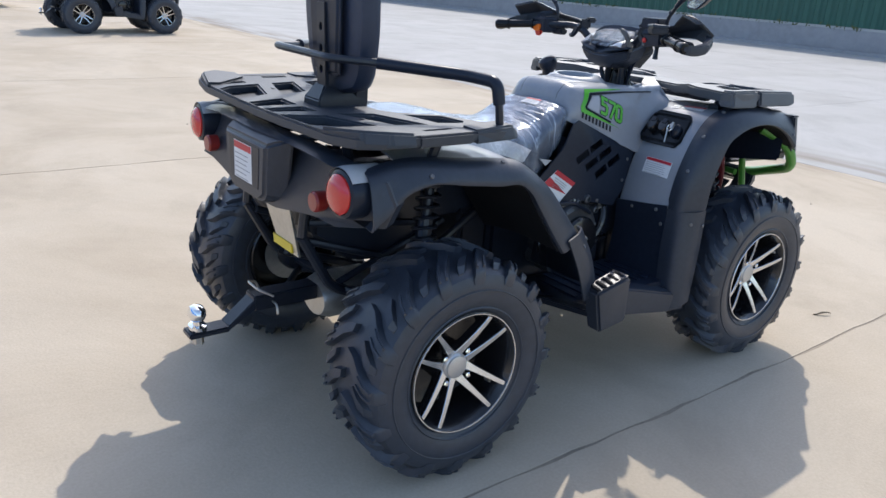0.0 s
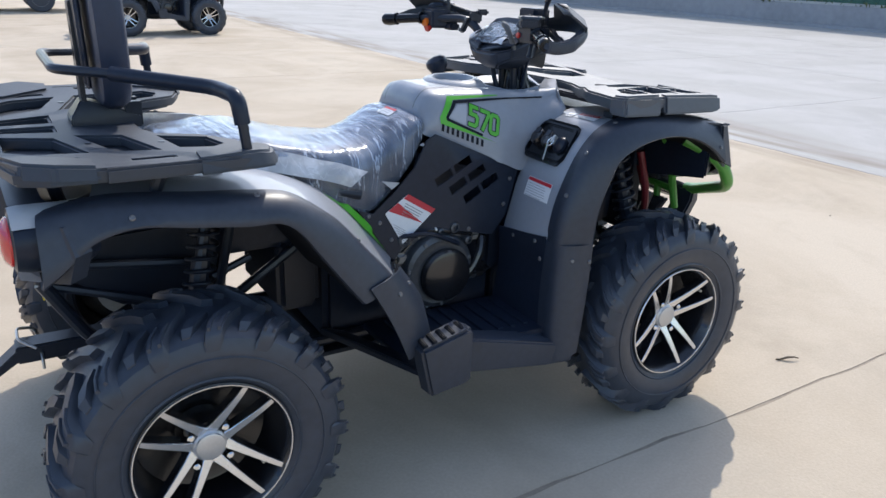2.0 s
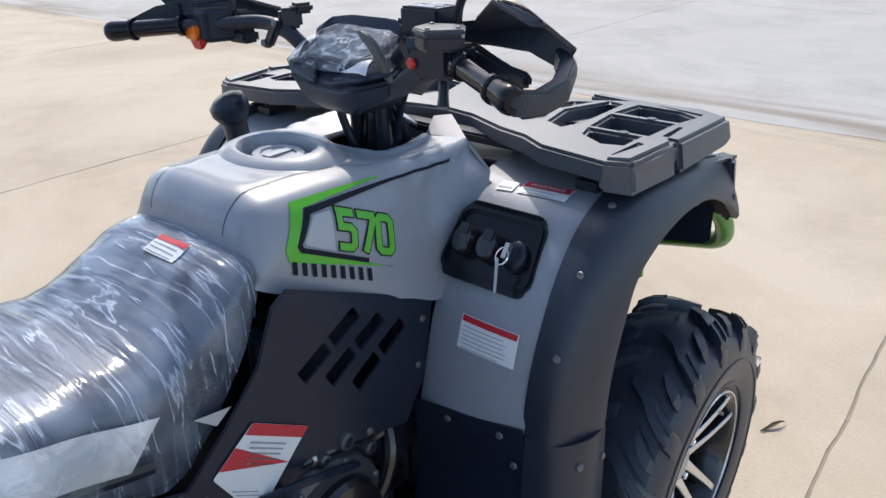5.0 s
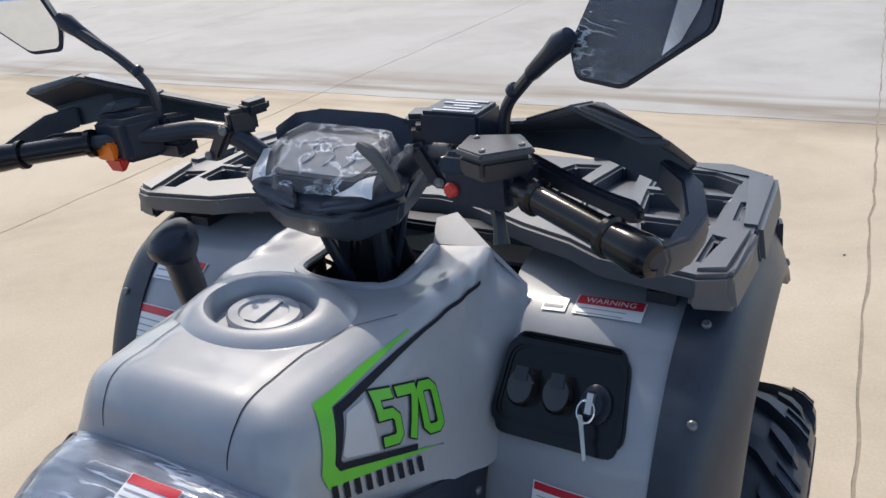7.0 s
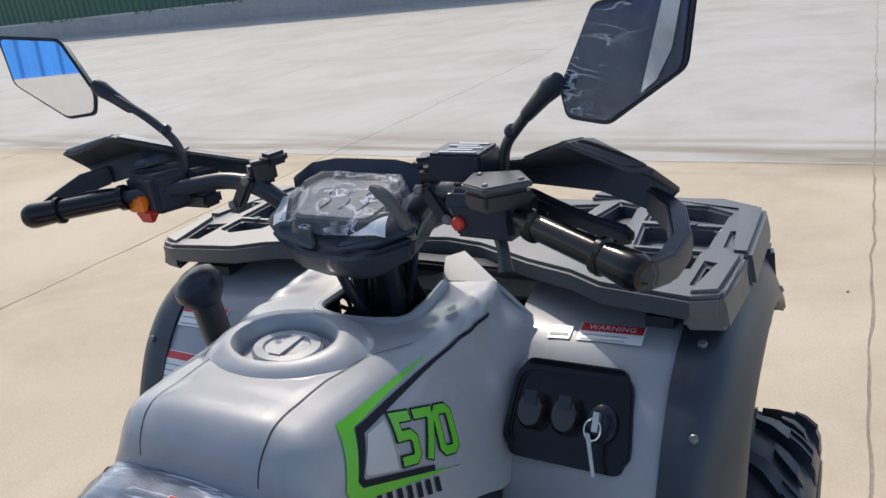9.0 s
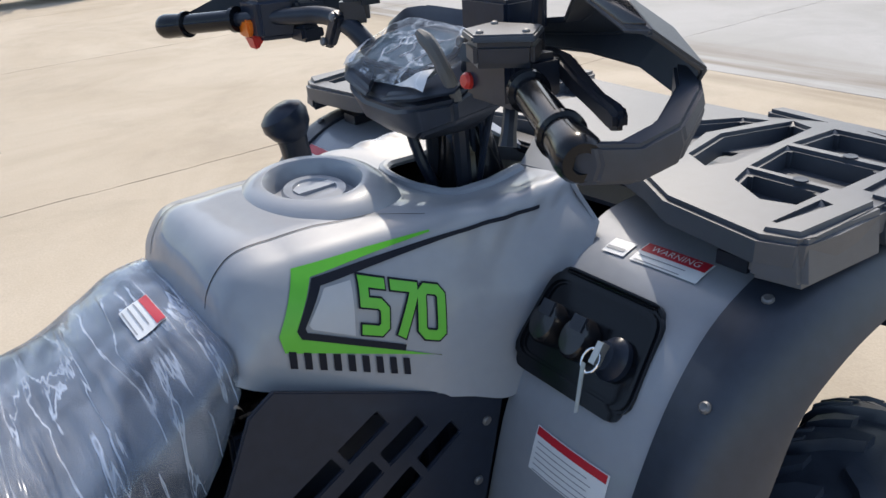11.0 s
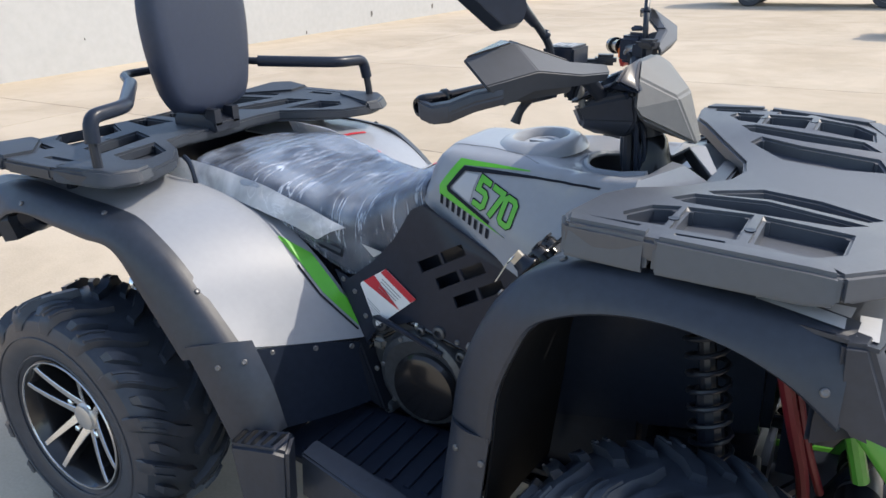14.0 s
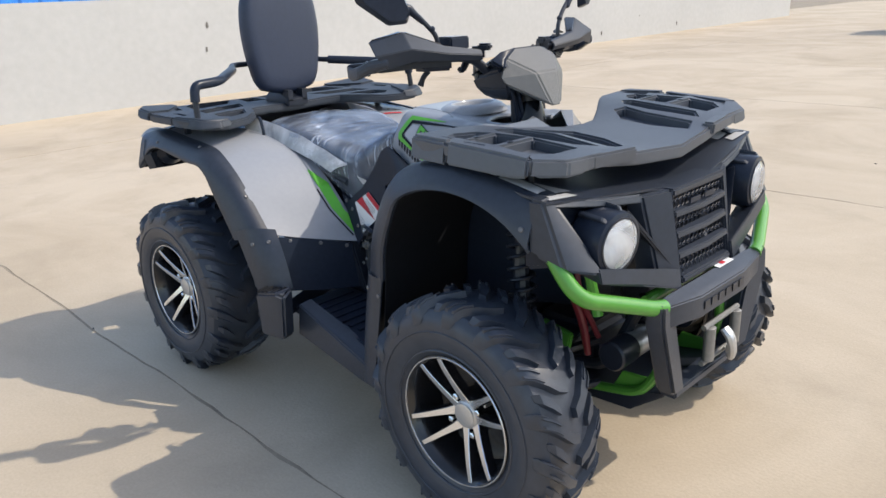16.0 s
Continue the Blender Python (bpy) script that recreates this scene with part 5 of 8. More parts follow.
        part("front_lug", solid([(x, s * y, z) for x, y, z in ((-0.686, 0.552, 0.948), (-0.686, 0.543, 0.984), (-0.680, 0.47, 0.984), (-0.680, 0.47, 0.950), (-0.545, 0.540, 0.950), (-0.552, 0.530, 0.988), (-0.508, 0.520, 0.946), (-0.520, 0.510, 0.980), (-0.485, 0.458, 0.946), (-0.500, 0.452, 0.977), (-0.515, 0.405, 0.976), (-0.505, 0.405, 0.946))], 0.006), RACK, rack)
        bm = bmesh.new()
        tube(bm, [(-0.742, s * 0.462, 0.955), (-0.765, s * 0.455, 0.892)], 0.014, 8)
        part("stay", bm, METAL_BLACK, rack)
        bm = bmesh.new()
        tube(bm, [(-0.96, s * 0.34, 0.95), (-0.94, s * 0.33, 0.86)], 0.014, 8)
        part("stay", bm, METAL_BLACK, rack)
        for x, y in ((-0.862, 0.262), (-0.712, 0.305)):
            bm = bmesh.new()
            lathe(bm, [(0.008, 0), (0.008, 0.0012), (0.0, 0.0012)], 10, (x, s * y, rear_top(x, y)))
            part("hole", bm, BLACK, rack)
    # grab rail with grips
    bm = bmesh.new()
    tube(bm, [(-0.905, -0.12, 1.125), (-0.905, 0.12, 1.125)], 0.011, 10)
    rail_pts = []
    for s in (-1,):
        rail_pts = [(-0.570, s * 0.505, 0.968), (-0.578, s * 0.502, 1.040), (-0.584, s * 0.495, 1.098), (-0.60, s * 0.385, 1.102), (-0.79, s * 0.215, 1.118), (-0.905, s * 0.15, 1.125), (-0.905, 0, 1.125)]
    full = rail_pts + [(x, -y, z) for x, y, z in rail_pts[-2::-1]]
    tube(bm, full, 0.0115, 10, 0.035)
    rail = part("grab_rail", bm, METAL_BLACK, root, "black bent tube grab rail")
    for s in sides:
        bm = bmesh.new()
        pts = [(x, y * (-s), z) for x, y, z in rail_pts]
        tube(bm, [Vector(pts[1]), Vector(pts[2]), Vector(pts[3]), Vector(pts[4])], 0.0175, 12, 0.035)
        part("foam_grip", bm, BLACK, rail, "black foam sleeve")
    # backrest
    bm = bmesh.new()
    prof = [(0.0, 0.122), (0.03, 0.145), (0.09, 0.162), (0.20, 0.178), (0.30, 0.176), (0.375, 0.158), (0.42, 0.122), (0.438, 0.06)]
    rings = []
    for dx, f in ((-0.034, 0.86), (-0.030, 0.95), (-0.012, 1.0), (0.012, 1.0), (0.030, 0.955), (0.038, 0.87), (0.041, 0.70)):
        loop = []
        up = [(-w * f, 0.21 + (h - 0.21) * f) for h, w in prof]
        dn = [(w * f, 0.21 + (h - 0.21) * f) for h, w in prof[::-1]]
        bl = [(w * f, 0.21 + (-0.022 + 0.016 * (w / 0.10) ** 2 - 0.21) * f) for w in (0.10, 0.07, 0.035, -0.035, -0.07, -0.10)]
        loop = up + dn + bl
        curve = spline(loop + [loop[0]], 61)[:-1]
        rings.append([bm.verts.new((-0.767 + dx - 0.10 * h * 0.35, y - 0.006, 1.024 + h)) for y, h in curve])
    for p, q in zip(rings, rings[1:]):
        for k in range(len(p)):
            bm.faces.new((p[k], p[(k + 1) % len(p)], q[(k + 1) % len(p)], q[k]))
    bm.faces.new(rings[0][::-1]), bm.faces.new(rings[-1])
    rest = part("backrest", bm, VINYL, root, "black padded backrest on a steel bracket", 40)
    part("back_shell", solid([(-0.815 - 0.033 * h, s * y - 0.006, 1.024 + h) for s in sides for y, h in ((0.085, 0.03), (0.10, 0.25), (0.075, 0.34))] + [(-0.828 - 0.033 * h, s * y - 0.006, 1.024 + h) for s in sides for y, h in ((0.07, 0.04), (0.085, 0.25), (0.06, 0.32))], 0.008), BLACK, rest)
    spine = slotted([(-0.028, 0), (0.028, 0), (0.024, 0.30), (-0.024, 0.30)], [[(math.cos(a) * 0.008, 0.045 + 0.062 * k + math.sin(a) * 0.011) for a in np.linspace(0, 2 * math.pi, 11)[:-1]] for k in range(4)], lambda x, y: 0, 0.012, 0.002)
    part("bracket", spine, METAL_BLACK, rest, "drilled black steel bracket", m=Matrix(((0, -0.03, -1, -0.838), (-1, 0, 0, -0.005), (0, 1, 0, 0.965), (0, 0, 0, 1))))
    part("foot", solid([(x, y, z) for x in (-0.87, -0.70) for y in (-0.05, 0.05) for z in (0.955, 0.985)] + [(-0.84, y, 1.03) for y in (-0.03, 0.03)], 0.004), METAL_BLACK, rest)
    for s in sides:
        part("hinge", block(-0.74, -0.70, s * 0.035 - 0.012, s * 0.035 + 0.012, 0.975, 1.02, 0.004), METAL_BLACK, rest)
    if near:
        bm = bmesh.new()
        tube(bm, [(-0.60, -0.235, 0.945), (-0.57, -0.245, 0.935), (-0.555, -0.25, 0.90), (-0.553, -0.25, 0.865)], [0.007, 0.007, 0.006, 0.003], 8, 0.015)
        part("tie_strap", bm, BLACK, root, "black strap end hanging from the carrier")
    if near:
        tank_graphics(tank, tank_tree)


def basis(origin, u, v):
    """A frame with x along u, y near v and z outwards."""
    u = Vector(u).normalized()
    n = u.cross(Vector(v)).normalized()
    v = n.cross(u)
    return Matrix(((u.x, v.x, n.x, origin[0]), (u.y, v.y, n.y, origin[1]), (u.z, v.z, n.z, origin[2]), (0, 0, 0, 1)))


def tank_graphics(tank, tree):
    """Decals on the right flank of the tank cover."""
    way = (0, 1, 0)

    def at(x, z):
        return (x, -0.2, z)

    outer = [(0.335, 1.000), (0.161, 1.003), (0.122, 0.945), (0.124, 0.926), (0.303, 0.862)]
    inner = [(0.335, 0.998), (0.176, 0.992), (0.142, 0.945), (0.144, 0.937), (0.303, 0.861)]
    part("green_border", lay(band(outer, inner, 10), tree, at, way, 0.0022), GREEN_INK, tank, "green border of the side decal")
    line_o = [(0.496, 0.990), (0.360, 0.992), (0.177, 0.991), (0.142, 0.945), (0.145, 0.935), (0.259, 0.882)]
    line_i = [(0.494, 0.9855), (0.362, 0.987), (0.183, 0.982), (0.152, 0.945), (0.153, 0.940), (0.262, 0.889)]
    part("black_border", lay(band(line_o, line_i, 12), tree, at, way, 0.0026), BLACK_INK, tank, "black line of the side decal")
    part("pale_field", lay(flat([(0.186, 0.979), (0.218, 0.978), (0.205, 0.919), (0.160, 0.941), (0.157, 0.947)], 4), tree, at, way, 0.0018), PALE_INK, tank, "paler field behind the number")
    # the number: black outline below, green figures above, as angular strokes
    strokes = (
        ([(0.52, 0.905), (0.10, 0.905), (0.10, 0.565), (0.40, 0.565), (0.50, 0.475), (0.50, 0.185), (0.41, 0.095), (0.04, 0.095)], False),
        ([(0.63, 0.905), (1.10, 0.905), (1.10, 0.78), (0.84, 0.02)], False),
        ([(1.35, 0.905), (1.27, 0.82), (1.27, 0.18), (1.36, 0.095), (1.60, 0.095), (1.69, 0.18), (1.69, 0.82), (1.60, 0.905)], True),
    )
    o, u, v = Vector((0.210, 0.919)), Vector((0.103, -0.043)) / 1.80, Vector((0.0165, 0.063))

    def stroke(line, closed, half, more):
        pts = [Vector(p) for p in line]
        n = len(pts)
        if not closed:
            pts[0] = pts[0] + (pts[0] - pts[1]).normalized() * more
            pts[-1] = pts[-1] + (pts[-1] - pts[-2]).normalized() * more
        left, right = [], []
        for i, p in enumerate(pts):
            a = (p - pts[i - 1]).normalized() if closed or i else (pts[1] - p).normalized()
            c = (pts[(i + 1) % n] - p).normalized() if closed or i < n - 1 else a
            na, nc = Vector((-a.y, a.x)), Vector((-c.y, c.x))
            m = (na + nc).normalized()
            m = m * (half / max(0.5, m.dot(na)))
            left.append(p + m)
            right.append(p - m)
        if closed:
            left.append(left[0])
            right.append(right[0])
        put = [[tuple(o + u * q.x + v * q.y) for q in side] for side in (left, right)]
        return band(put[0], put[1], 5)

    for half, more, mat, lift, label in ((0.122, 0.030, BLACK_INK, 0.0026, "black outline of a figure"), (0.088, 0.0, GREEN_INK, 0.0034, "green figure of the number")):
        for line, closed in strokes:
            part("figure", lay(stroke(line, closed, half, more), tree, at, way, lift), mat, tank, label)
    # the maker's word, as a row of plain bars
    o, u, v = Vector((0.126, 0.903)), Vector((0.141, -0.058)), Vector((0.002, 0.0265))
    for k in range(9):
        q = [o + u * (k * 0.112 + x) + v * y for x, y in ((0.0, 0.10), (0.056, 0.10), (0.056, 0.90), (0.0, 0.90))]
        part("wordmark_bar", lay(flat([tuple(p) for p in q], 1), tree, at, way, 0.0024), BLACK_INK, tank, "plain dark bar of the wordmark")


def build_front(root, near, body, accent):
    """Tank-side panels, footwells, front mudguards, carrier, face and bumper."""
    sides = (-1, 1)
    for s in sides:
        # dark side panel with slots
        edge = [(0.094, 0.902), (0.386, 0.772), (0.338, 0.632), (0.285, 0.570), (0.075, 0.618), (-0.03, 0.572), (-0.062, 0.528), (-0.165, 0.700), (-0.12, 0.684), (-0.045, 0.742), (0.02, 0.812), (0.062, 0.885)]
        slots = []
        for x, z in ((0.118, 0.770), (0.181, 0.806), (0.167, 0.740), (0.232, 0.775), (0.216, 0.707), (0.280, 0.743)):
            a, b = Vector((0.027, 0.015)), Vector((0.006, -0.0115))
            slots.append([tuple(Vector((x, z)) + a * i + b * j) for i, j in ((-1, -1), (1, -1), (1, 1), (-1, 1))])
        bm = slotted(edge, slots, lambda x, y: 0.0, 0.006, 0.0015)
        for v in bm.verts:
            x, z, d = v.co
            y = 0.188 + 0.024 * min(1, max(0, (x + 0.10) / 0.44)) + 0.12 * max(0, 0.75 - z) - 0.25 * max(0, z - 0.84) + d
            v.co = (x, s * y, z)
        panel = part("side_panel", bm, BLACK, root, "black slotted side panel under the seat")
        part("panel_backing", solid([(x, s * y, z) for x, z in ((0.05, 0.84), (0.33, 0.75), (0.27, 0.62), (0.04, 0.66)) for y in (0.13, 0.145)], 0.004), METAL_BLACK, root)
        for x, y, z in ((0.354, 0.2125, 0.744), (0.328, 0.2222, 0.666), (-0.10, 0.1996, 0.655), (-0.065, 0.208, 0.60), (-0.135, 0.1965, 0.680)):
            add_bolt(panel, (x, s * y, z), (0, s, 0))
        if near and s < 0:
            def stick(bm, lift):
                for v in bm.verts:
                    x, z = v.co.x, v.co.y
                    v.co = (x, -(0.188 + 0.024 * min(1, max(0, (x + 0.10) / 0.44)) + 0.12 * max(0, 0.75 - z) + lift), z)
                return bm

            T, R, B, L = (Vector(p) + Vector((0.006, -0.010)) for p in ((-0.011, 0.742), (0.078, 0.687), (-0.036, 0.592), (-0.089, 0.691)))

            def quad(*p):
                return flat([tuple(q) for q in p])

            tri = part("instruction_label", stick(flat(rounded([tuple(p) for p in (T, R, B, L)], 0.004, 2), 2), 0.003), WHITE_INK, panel, "white warning label with red wedge and band")
            inn = (L + B) / 2 - (T + R) / 2
            part("red_band", stick(quad(T, R, R + inn * 0.16, T + inn * 0.16), 0.004), RED_INK, tri, "red band")
            part("red_wedge", stick(quad(L.lerp(T, 0.14), L.lerp(T, 0.56), R.lerp(B, 0.40)), 0.004), RED_INK, tri, "red wedge")
            rows = []
            for k in range(5):
                f = 0.24 + 0.07 * k
                p, q = T + (L - T) * 0.0 + inn * f, R + inn * f
                rows.append(quad(p.lerp(q, 0.15 + 0.04 * k), p.lerp(q, 0.78), (p + inn * 0.025).lerp(q + inn * 0.025, 0.78), (p + inn * 0.025).lerp(q + inn * 0.025, 0.15 + 0.04 * k)))
            for k in range(6):
                p, q = L.lerp(B, 0.28 + 0.10 * k), L.lerp(B, 0.31 + 0.10 * k)
                e = (R.lerp(B, 0.6) - L).normalized() * (0.055 - 0.005 * k)
                rows.append(quad(p + e * 0.15, p + e, q + e, q + e * 0.15))
            part("print", stick(joined(*rows), 0.004), GREY_INK, tri, "grey print bars")

        # painted front mudguard: rear face and top
        rows = []
        for x, z, yi, yo in ((0.334, 0.605, 0.215, 0.440), (0.360, 0.70, 0.213, 0.440), (0.386, 0.780, 0.212, 0.440), (0.420, 0.840, 0.212, 0.440), (0.480, 0.908, 0.210, 0.440), (0.535, 0.941, 0.198, 0.440), (0.60, 0.953, 0.175, 0.442), (0.68, 0.955, 0.165, 0.446), (0.80, 0.948, 0.16, 0.452)):
            tilt = 0.012 if z < 0.9 else 0.004
            rows.append([(x + 0.006, s * yi, z - tilt * 2), (x - 0.004, s * (yi * 0.7 + yo * 0.3), z - tilt * 0.6), (x - 0.004, s * (yi * 0.3 + yo * 0.7), z + 0.004), (x + 0.004, s * yo, z + 0.008)])
        bm = bmesh.new()
        surface(bm, rows, 44, 14)
        shell(bm, 0.004)
        guard = part("front_mudguard", bm, body, root, "silver-grey painted front mudguard", 50)
        gt = tree_of(guard)
        # flare
        low = [(0.440, 0.605), (0.452, 0.710), (0.482, 0.792), (0.518, 0.858), (0.574, 0.888), (0.645, 0.907), (0.730, 0.911), (0.820, 0.895), (0.905, 0.856), (0.968, 0.806)]
        up = [(0.336, 0.605), (0.352, 0.70), (0.390, 0.800), (0.432, 0.872), (0.485, 0.926), (0.555, 0.958), (0.65, 0.971), (0.77, 0.965), (0.885, 0.946), (0.970, 0.928)]
        bm = add_arc([(x, -0.533, z) for x, z in low], [(x, -0.486, z) for x, z in up], [(x + 0.004, -0.434, z + 0.003) for x, z in up], 44)
        flare = part("front_flare", bm if s < 0 else flipped(bm), PLASTIC, root, "dark moulded plastic wheel-arch flare")
        if near:
            ftree = tree_of(flare)
            for x0, x1 in ((0.740, 0.830), (0.838, 0.955)):
                q = lay(flat([(x0, s * 0.448), (x1, s * 0.446), (x1, s * 0.480), (x0, s * 0.482)], 4), ftree, lambda x, y: (x, y, 1.0), (0, 0, -1), 0.003)
                part("film_strip", q, FENDER_FILM, flare, "strip of white protective film on the flare")
        bm = bmesh.new()
        surface(bm, [[(0.440, s * 0.535, 0.615), (0.392, s * 0.534, 0.615), (0.342, s * 0.496, 0.612), (0.334, s * 0.445, 0.612)], [(0.424, s * 0.546, 0.46), (0.376, s * 0.544, 0.46), (0.326, s * 0.510, 0.46), (0.32, s * 0.45, 0.46)], [(0.398, s * 0.556, 0.272), (0.360, s * 0.554, 0.260), (0.318, s * 0.530, 0.250), (0.31, s * 0.47, 0.255)]], 14, 12)
        shell(bm, 0.006)
        low_part = part("flare_extension", bm, PLASTIC, root, "dark lower end of the front flare")
        for x, y, z in ((0.440, 0.468, 0.864), (0.377, 0.471, 0.748), (0.540, 0.466, 0.957)):
            seat_bolt(flare, (x, s * y, z), s)
        seat_bolt(flare, (0.943, s * 0.523, 0.850), s)
        for x, y, z in ((0.400, 0.560, 0.580), (0.345, 0.545, 0.585)):
            seat_bolt(low_part, (x, s * y, z), s)
        bm = bmesh.new()
        arch = [[(x, s * 0.522, z + 0.004), (x, s * 0.36, z + 0.012), (x, s * 0.18, z - 0.012)] for x, z in [(0.41, 0.36)] + low]
        surface(bm, arch, 24, 6)
        shell(bm, 0.004)
        part("inner_arch", bm, ARCH, root, "black inner wheel arch")
        # cheek beside the headlamp
        cheek = [(0.955, 0.516, 0.930), (0.962, 0.526, 0.806), (0.990, 0.508, 0.930), (0.996, 0.478, 0.934), (1.098, 0.446, 0.757), (1.104, 0.410, 0.750), (1.02, 0.47, 0.765), (0.955, 0.45, 0.930), (1.052, 0.502, 0.770)]
        part("cheek", solid([(x, s * y, z) for x, y, z in cheek], 0.007), PLASTIC, root, "dark angular cheek beside the headlamp")
        part("lower_lip", solid([(x, s * y, z) for x, y, z in ((1.096, 0.432, 0.770), (1.104, 0.428, 0.730), (1.138, 0.12, 0.690), (1.148, 0.12, 0.636), (1.03, 0.43, 0.745), (1.07, 0.12, 0.645), (1.120, 0.28, 0.732), (1.128, 0.28, 0.690))], 0.006), PLASTIC, root, "dark lip under the headlamp")
        # headlamp
        part("lamp_recess", solid([(x, s * y, z) for x, y, z in ((0.93, 0.13, 0.69), (0.93, 0.50, 0.75), (0.93, 0.13, 0.90), (0.93, 0.50, 0.93), (1.02, 0.13, 0.68), (1.01, 0.45, 0.76), (1.0, 0.13, 0.89), (0.975, 0.47, 0.92))], 0.008), BLACK, root, "black recess behind the headlamp")
        axis = Vector((1, s * 0.12, -0.02)).normalized()
        c = Vector((1.098, s * 0.352, 0.809))
        bm = bmesh.new()
        lathe(bm, [(0.060, -0.11), (0.078, -0.085), (0.080, -0.015), (0.076, 0.0), (0.067, 0.003), (0.064, -0.010)], 40, c, axis, caps=False)
        lamp = part("headlamp", bm, BLACK, root, "round headlamp in a black bucket")
        bm = bmesh.new()
        lathe(bm, [(0.066, -0.012), (0.064, 0.003), (0.050, 0.012), (0.028, 0.017), (0, 0.019)], 40, c, axis, caps=False)
        part("lens", bm, LENS_CLEAR, lamp, "clear glass lens")
        bm = bmesh.new()
        lathe(bm, [(0.0645, -0.006), (0.056, -0.030), (0.040, -0.050), (0.018, -0.060), (0.0, -0.060)], 22, c, axis, caps=False)
        part("lamp_reflector", bm, LAMP_GLASS, lamp, "bright faceted reflector bowl", 10)
        bm = bmesh.new()
        lathe(bm, [(0.016, -0.060), (0.016, -0.030), (0.011, -0.022), (0.0, -0.020)], 16, c, axis, caps=False)
        part("bulb_shield", bm, CHROME, lamp)
        bm = bmesh.new()
        lathe(bm, [(0.068, 0.000), (0.0665, 0.006), (0.062, 0.006)], 40, c, axis, caps=False)
        part("bezel", bm, METAL_BLACK, lamp)
        for a in (0.5, 1.35, 2.2):
            out = Vector((0, math.cos(a), math.sin(a)))
            side = Vector((0, -math.sin(a), math.cos(a))) * 0.006
            fin = [c + axis * d + out * r + side * k for d, r in ((-0.095, 0.074), (-0.006, 0.076), (-0.016, 0.088), (-0.085, 0.092)) for k in (-1, 1)]
            part("cooling_fin", solid(fin, 0.002), PLASTIC, lamp)
        part("lamp_stay", solid([(x, s * y, z) for x, y, z in ((1.06, 0.28, 0.87), (1.07, 0.265, 0.87), (1.12, 0.14, 0.70), (1.125, 0.125, 0.70), (1.04, 0.27, 0.86), (1.08, 0.125, 0.70))], 0.004), PLASTIC, lamp)
        # green tubes
        bm = bmesh.new()
        tube(bm, [(0.90, s * 0.42, 0.868), (0.935, s * 0.450, 0.848), (1.01, s * 0.492, 0.795), (1.075, s * 0.485, 0.705), (1.152, s * 0.275, 0.634), (1.160, s * 0.235, 0.626)], 0.0205, 14, 0.05, 6)
        part("front_hoop", bm, accent, root, "bright green front guard tube")
        bm = bmesh.new()
        tube(bm, [(0.92, s * 0.30, 0.875), (0.96, s * 0.31, 0.80), (1.02, s * 0.31, 0.59)], 0.014, 10)
        part("hoop_post", bm, accent, root, "green post")
        bm = bmesh.new()
        tube(bm, [(1.10, s * 0.145, 0.63), (1.115, s * 0.145, 0.40), (1.06, s * 0.15, 0.31), (0.80, s * 0.16, 0.27)], 0.014, 10, 0.05)
        part("front_rail", bm, accent, root, "green lower front rail")
        # bumper legs
        leg = [(1.140, 0.284, 0.645), (1.182, 0.272, 0.645), (1.135, 0.284, 0.590), (1.186, 0.274, 0.585), (1.13, 0.195, 0.365), (1.182, 0.190, 0.362), (1.11, 0.115, 0.345), (1.170, 0.11, 0.345), (1.135, 0.215, 0.63), (1.17, 0.20, 0.63)]
        part("bumper_leg", solid([(x, s * y, z) for x, y, z in leg], 0.008), PLASTIC, root, "dark bumper leg")
        # steering knuckle, caliper and ball joints behind the front wheel
        part("knuckle", joined(solid([(x, s * y, z) for x, y, z in ((0.69, 0.33, 0.44), (0.78, 0.33, 0.44), (0.70, 0.38, 0.45), (0.77, 0.38, 0.45), (0.71, 0.34, 0.24), (0.76, 0.34, 0.24), (0.72, 0.38, 0.24))], 0.012, 3), solid([(x, s * y, z) for x in (0.80, 0.86) for y in (0.33, 0.385) for z in (0.30, 0.40)], 0.014, 3)), DULL, root, "grey cast steering knuckle and caliper")
        bm = bmesh.new()
        tube(bm, [(0.84, s * 0.34, 0.36), (0.86, s * 0.24, 0.40), (0.84, s * 0.08, 0.42)], 0.009, 9, 0.02)
        part("tie_rod", bm, DULL, root, "bare steel tie rod")
        bm = bmesh.new()
        lathe(bm, [(0.028, -0.008), (0.034, -0.004), (0.034, 0.008), (0.026, 0.012)], 16, (0.775, s * 0.345, 0.455), (0, 0.1, 1))
        part("spring_collar", bm, YELLOW, root, "yellow-painted spring collar")
        part("upright_bracket", solid([(x, s * y, z) for x, y, z in ((0.80, 0.24, 0.50), (0.90, 0.24, 0.48), (0.80, 0.25, 0.36), (0.88, 0.25, 0.34), (0.80, 0.26, 0.50), (0.90, 0.26, 0.48), (0.80, 0.27, 0.36), (0.88, 0.27, 0.34))], 0.004), accent, root, "green bracket on the front frame")
        # red hose beside the front shock
        if s < 0:
            bm = bmesh.new()
            tube(bm, [(0.86, -0.27, 0.80), (0.90, -0.28, 0.66), (0.935, -0.25, 0.52), (0.945, -0.24, 0.43)], [0.014, 0.013, 0.012, 0.009], 9, 0.05)
            part("red_cable", bm, RED_DARK, root, "dark red cable by the winch")
            bm = bmesh.new()
            tube(bm, [(0.89, -0.24, 0.74), (0.93, -0.26, 0.60), (0.965, -0.22, 0.48)], 0.008, 8, 0.05)
            part("red_cable", bm, RED_DARK, root, "dark red cable by the winch")
        # footwell
        bm = bmesh.new()
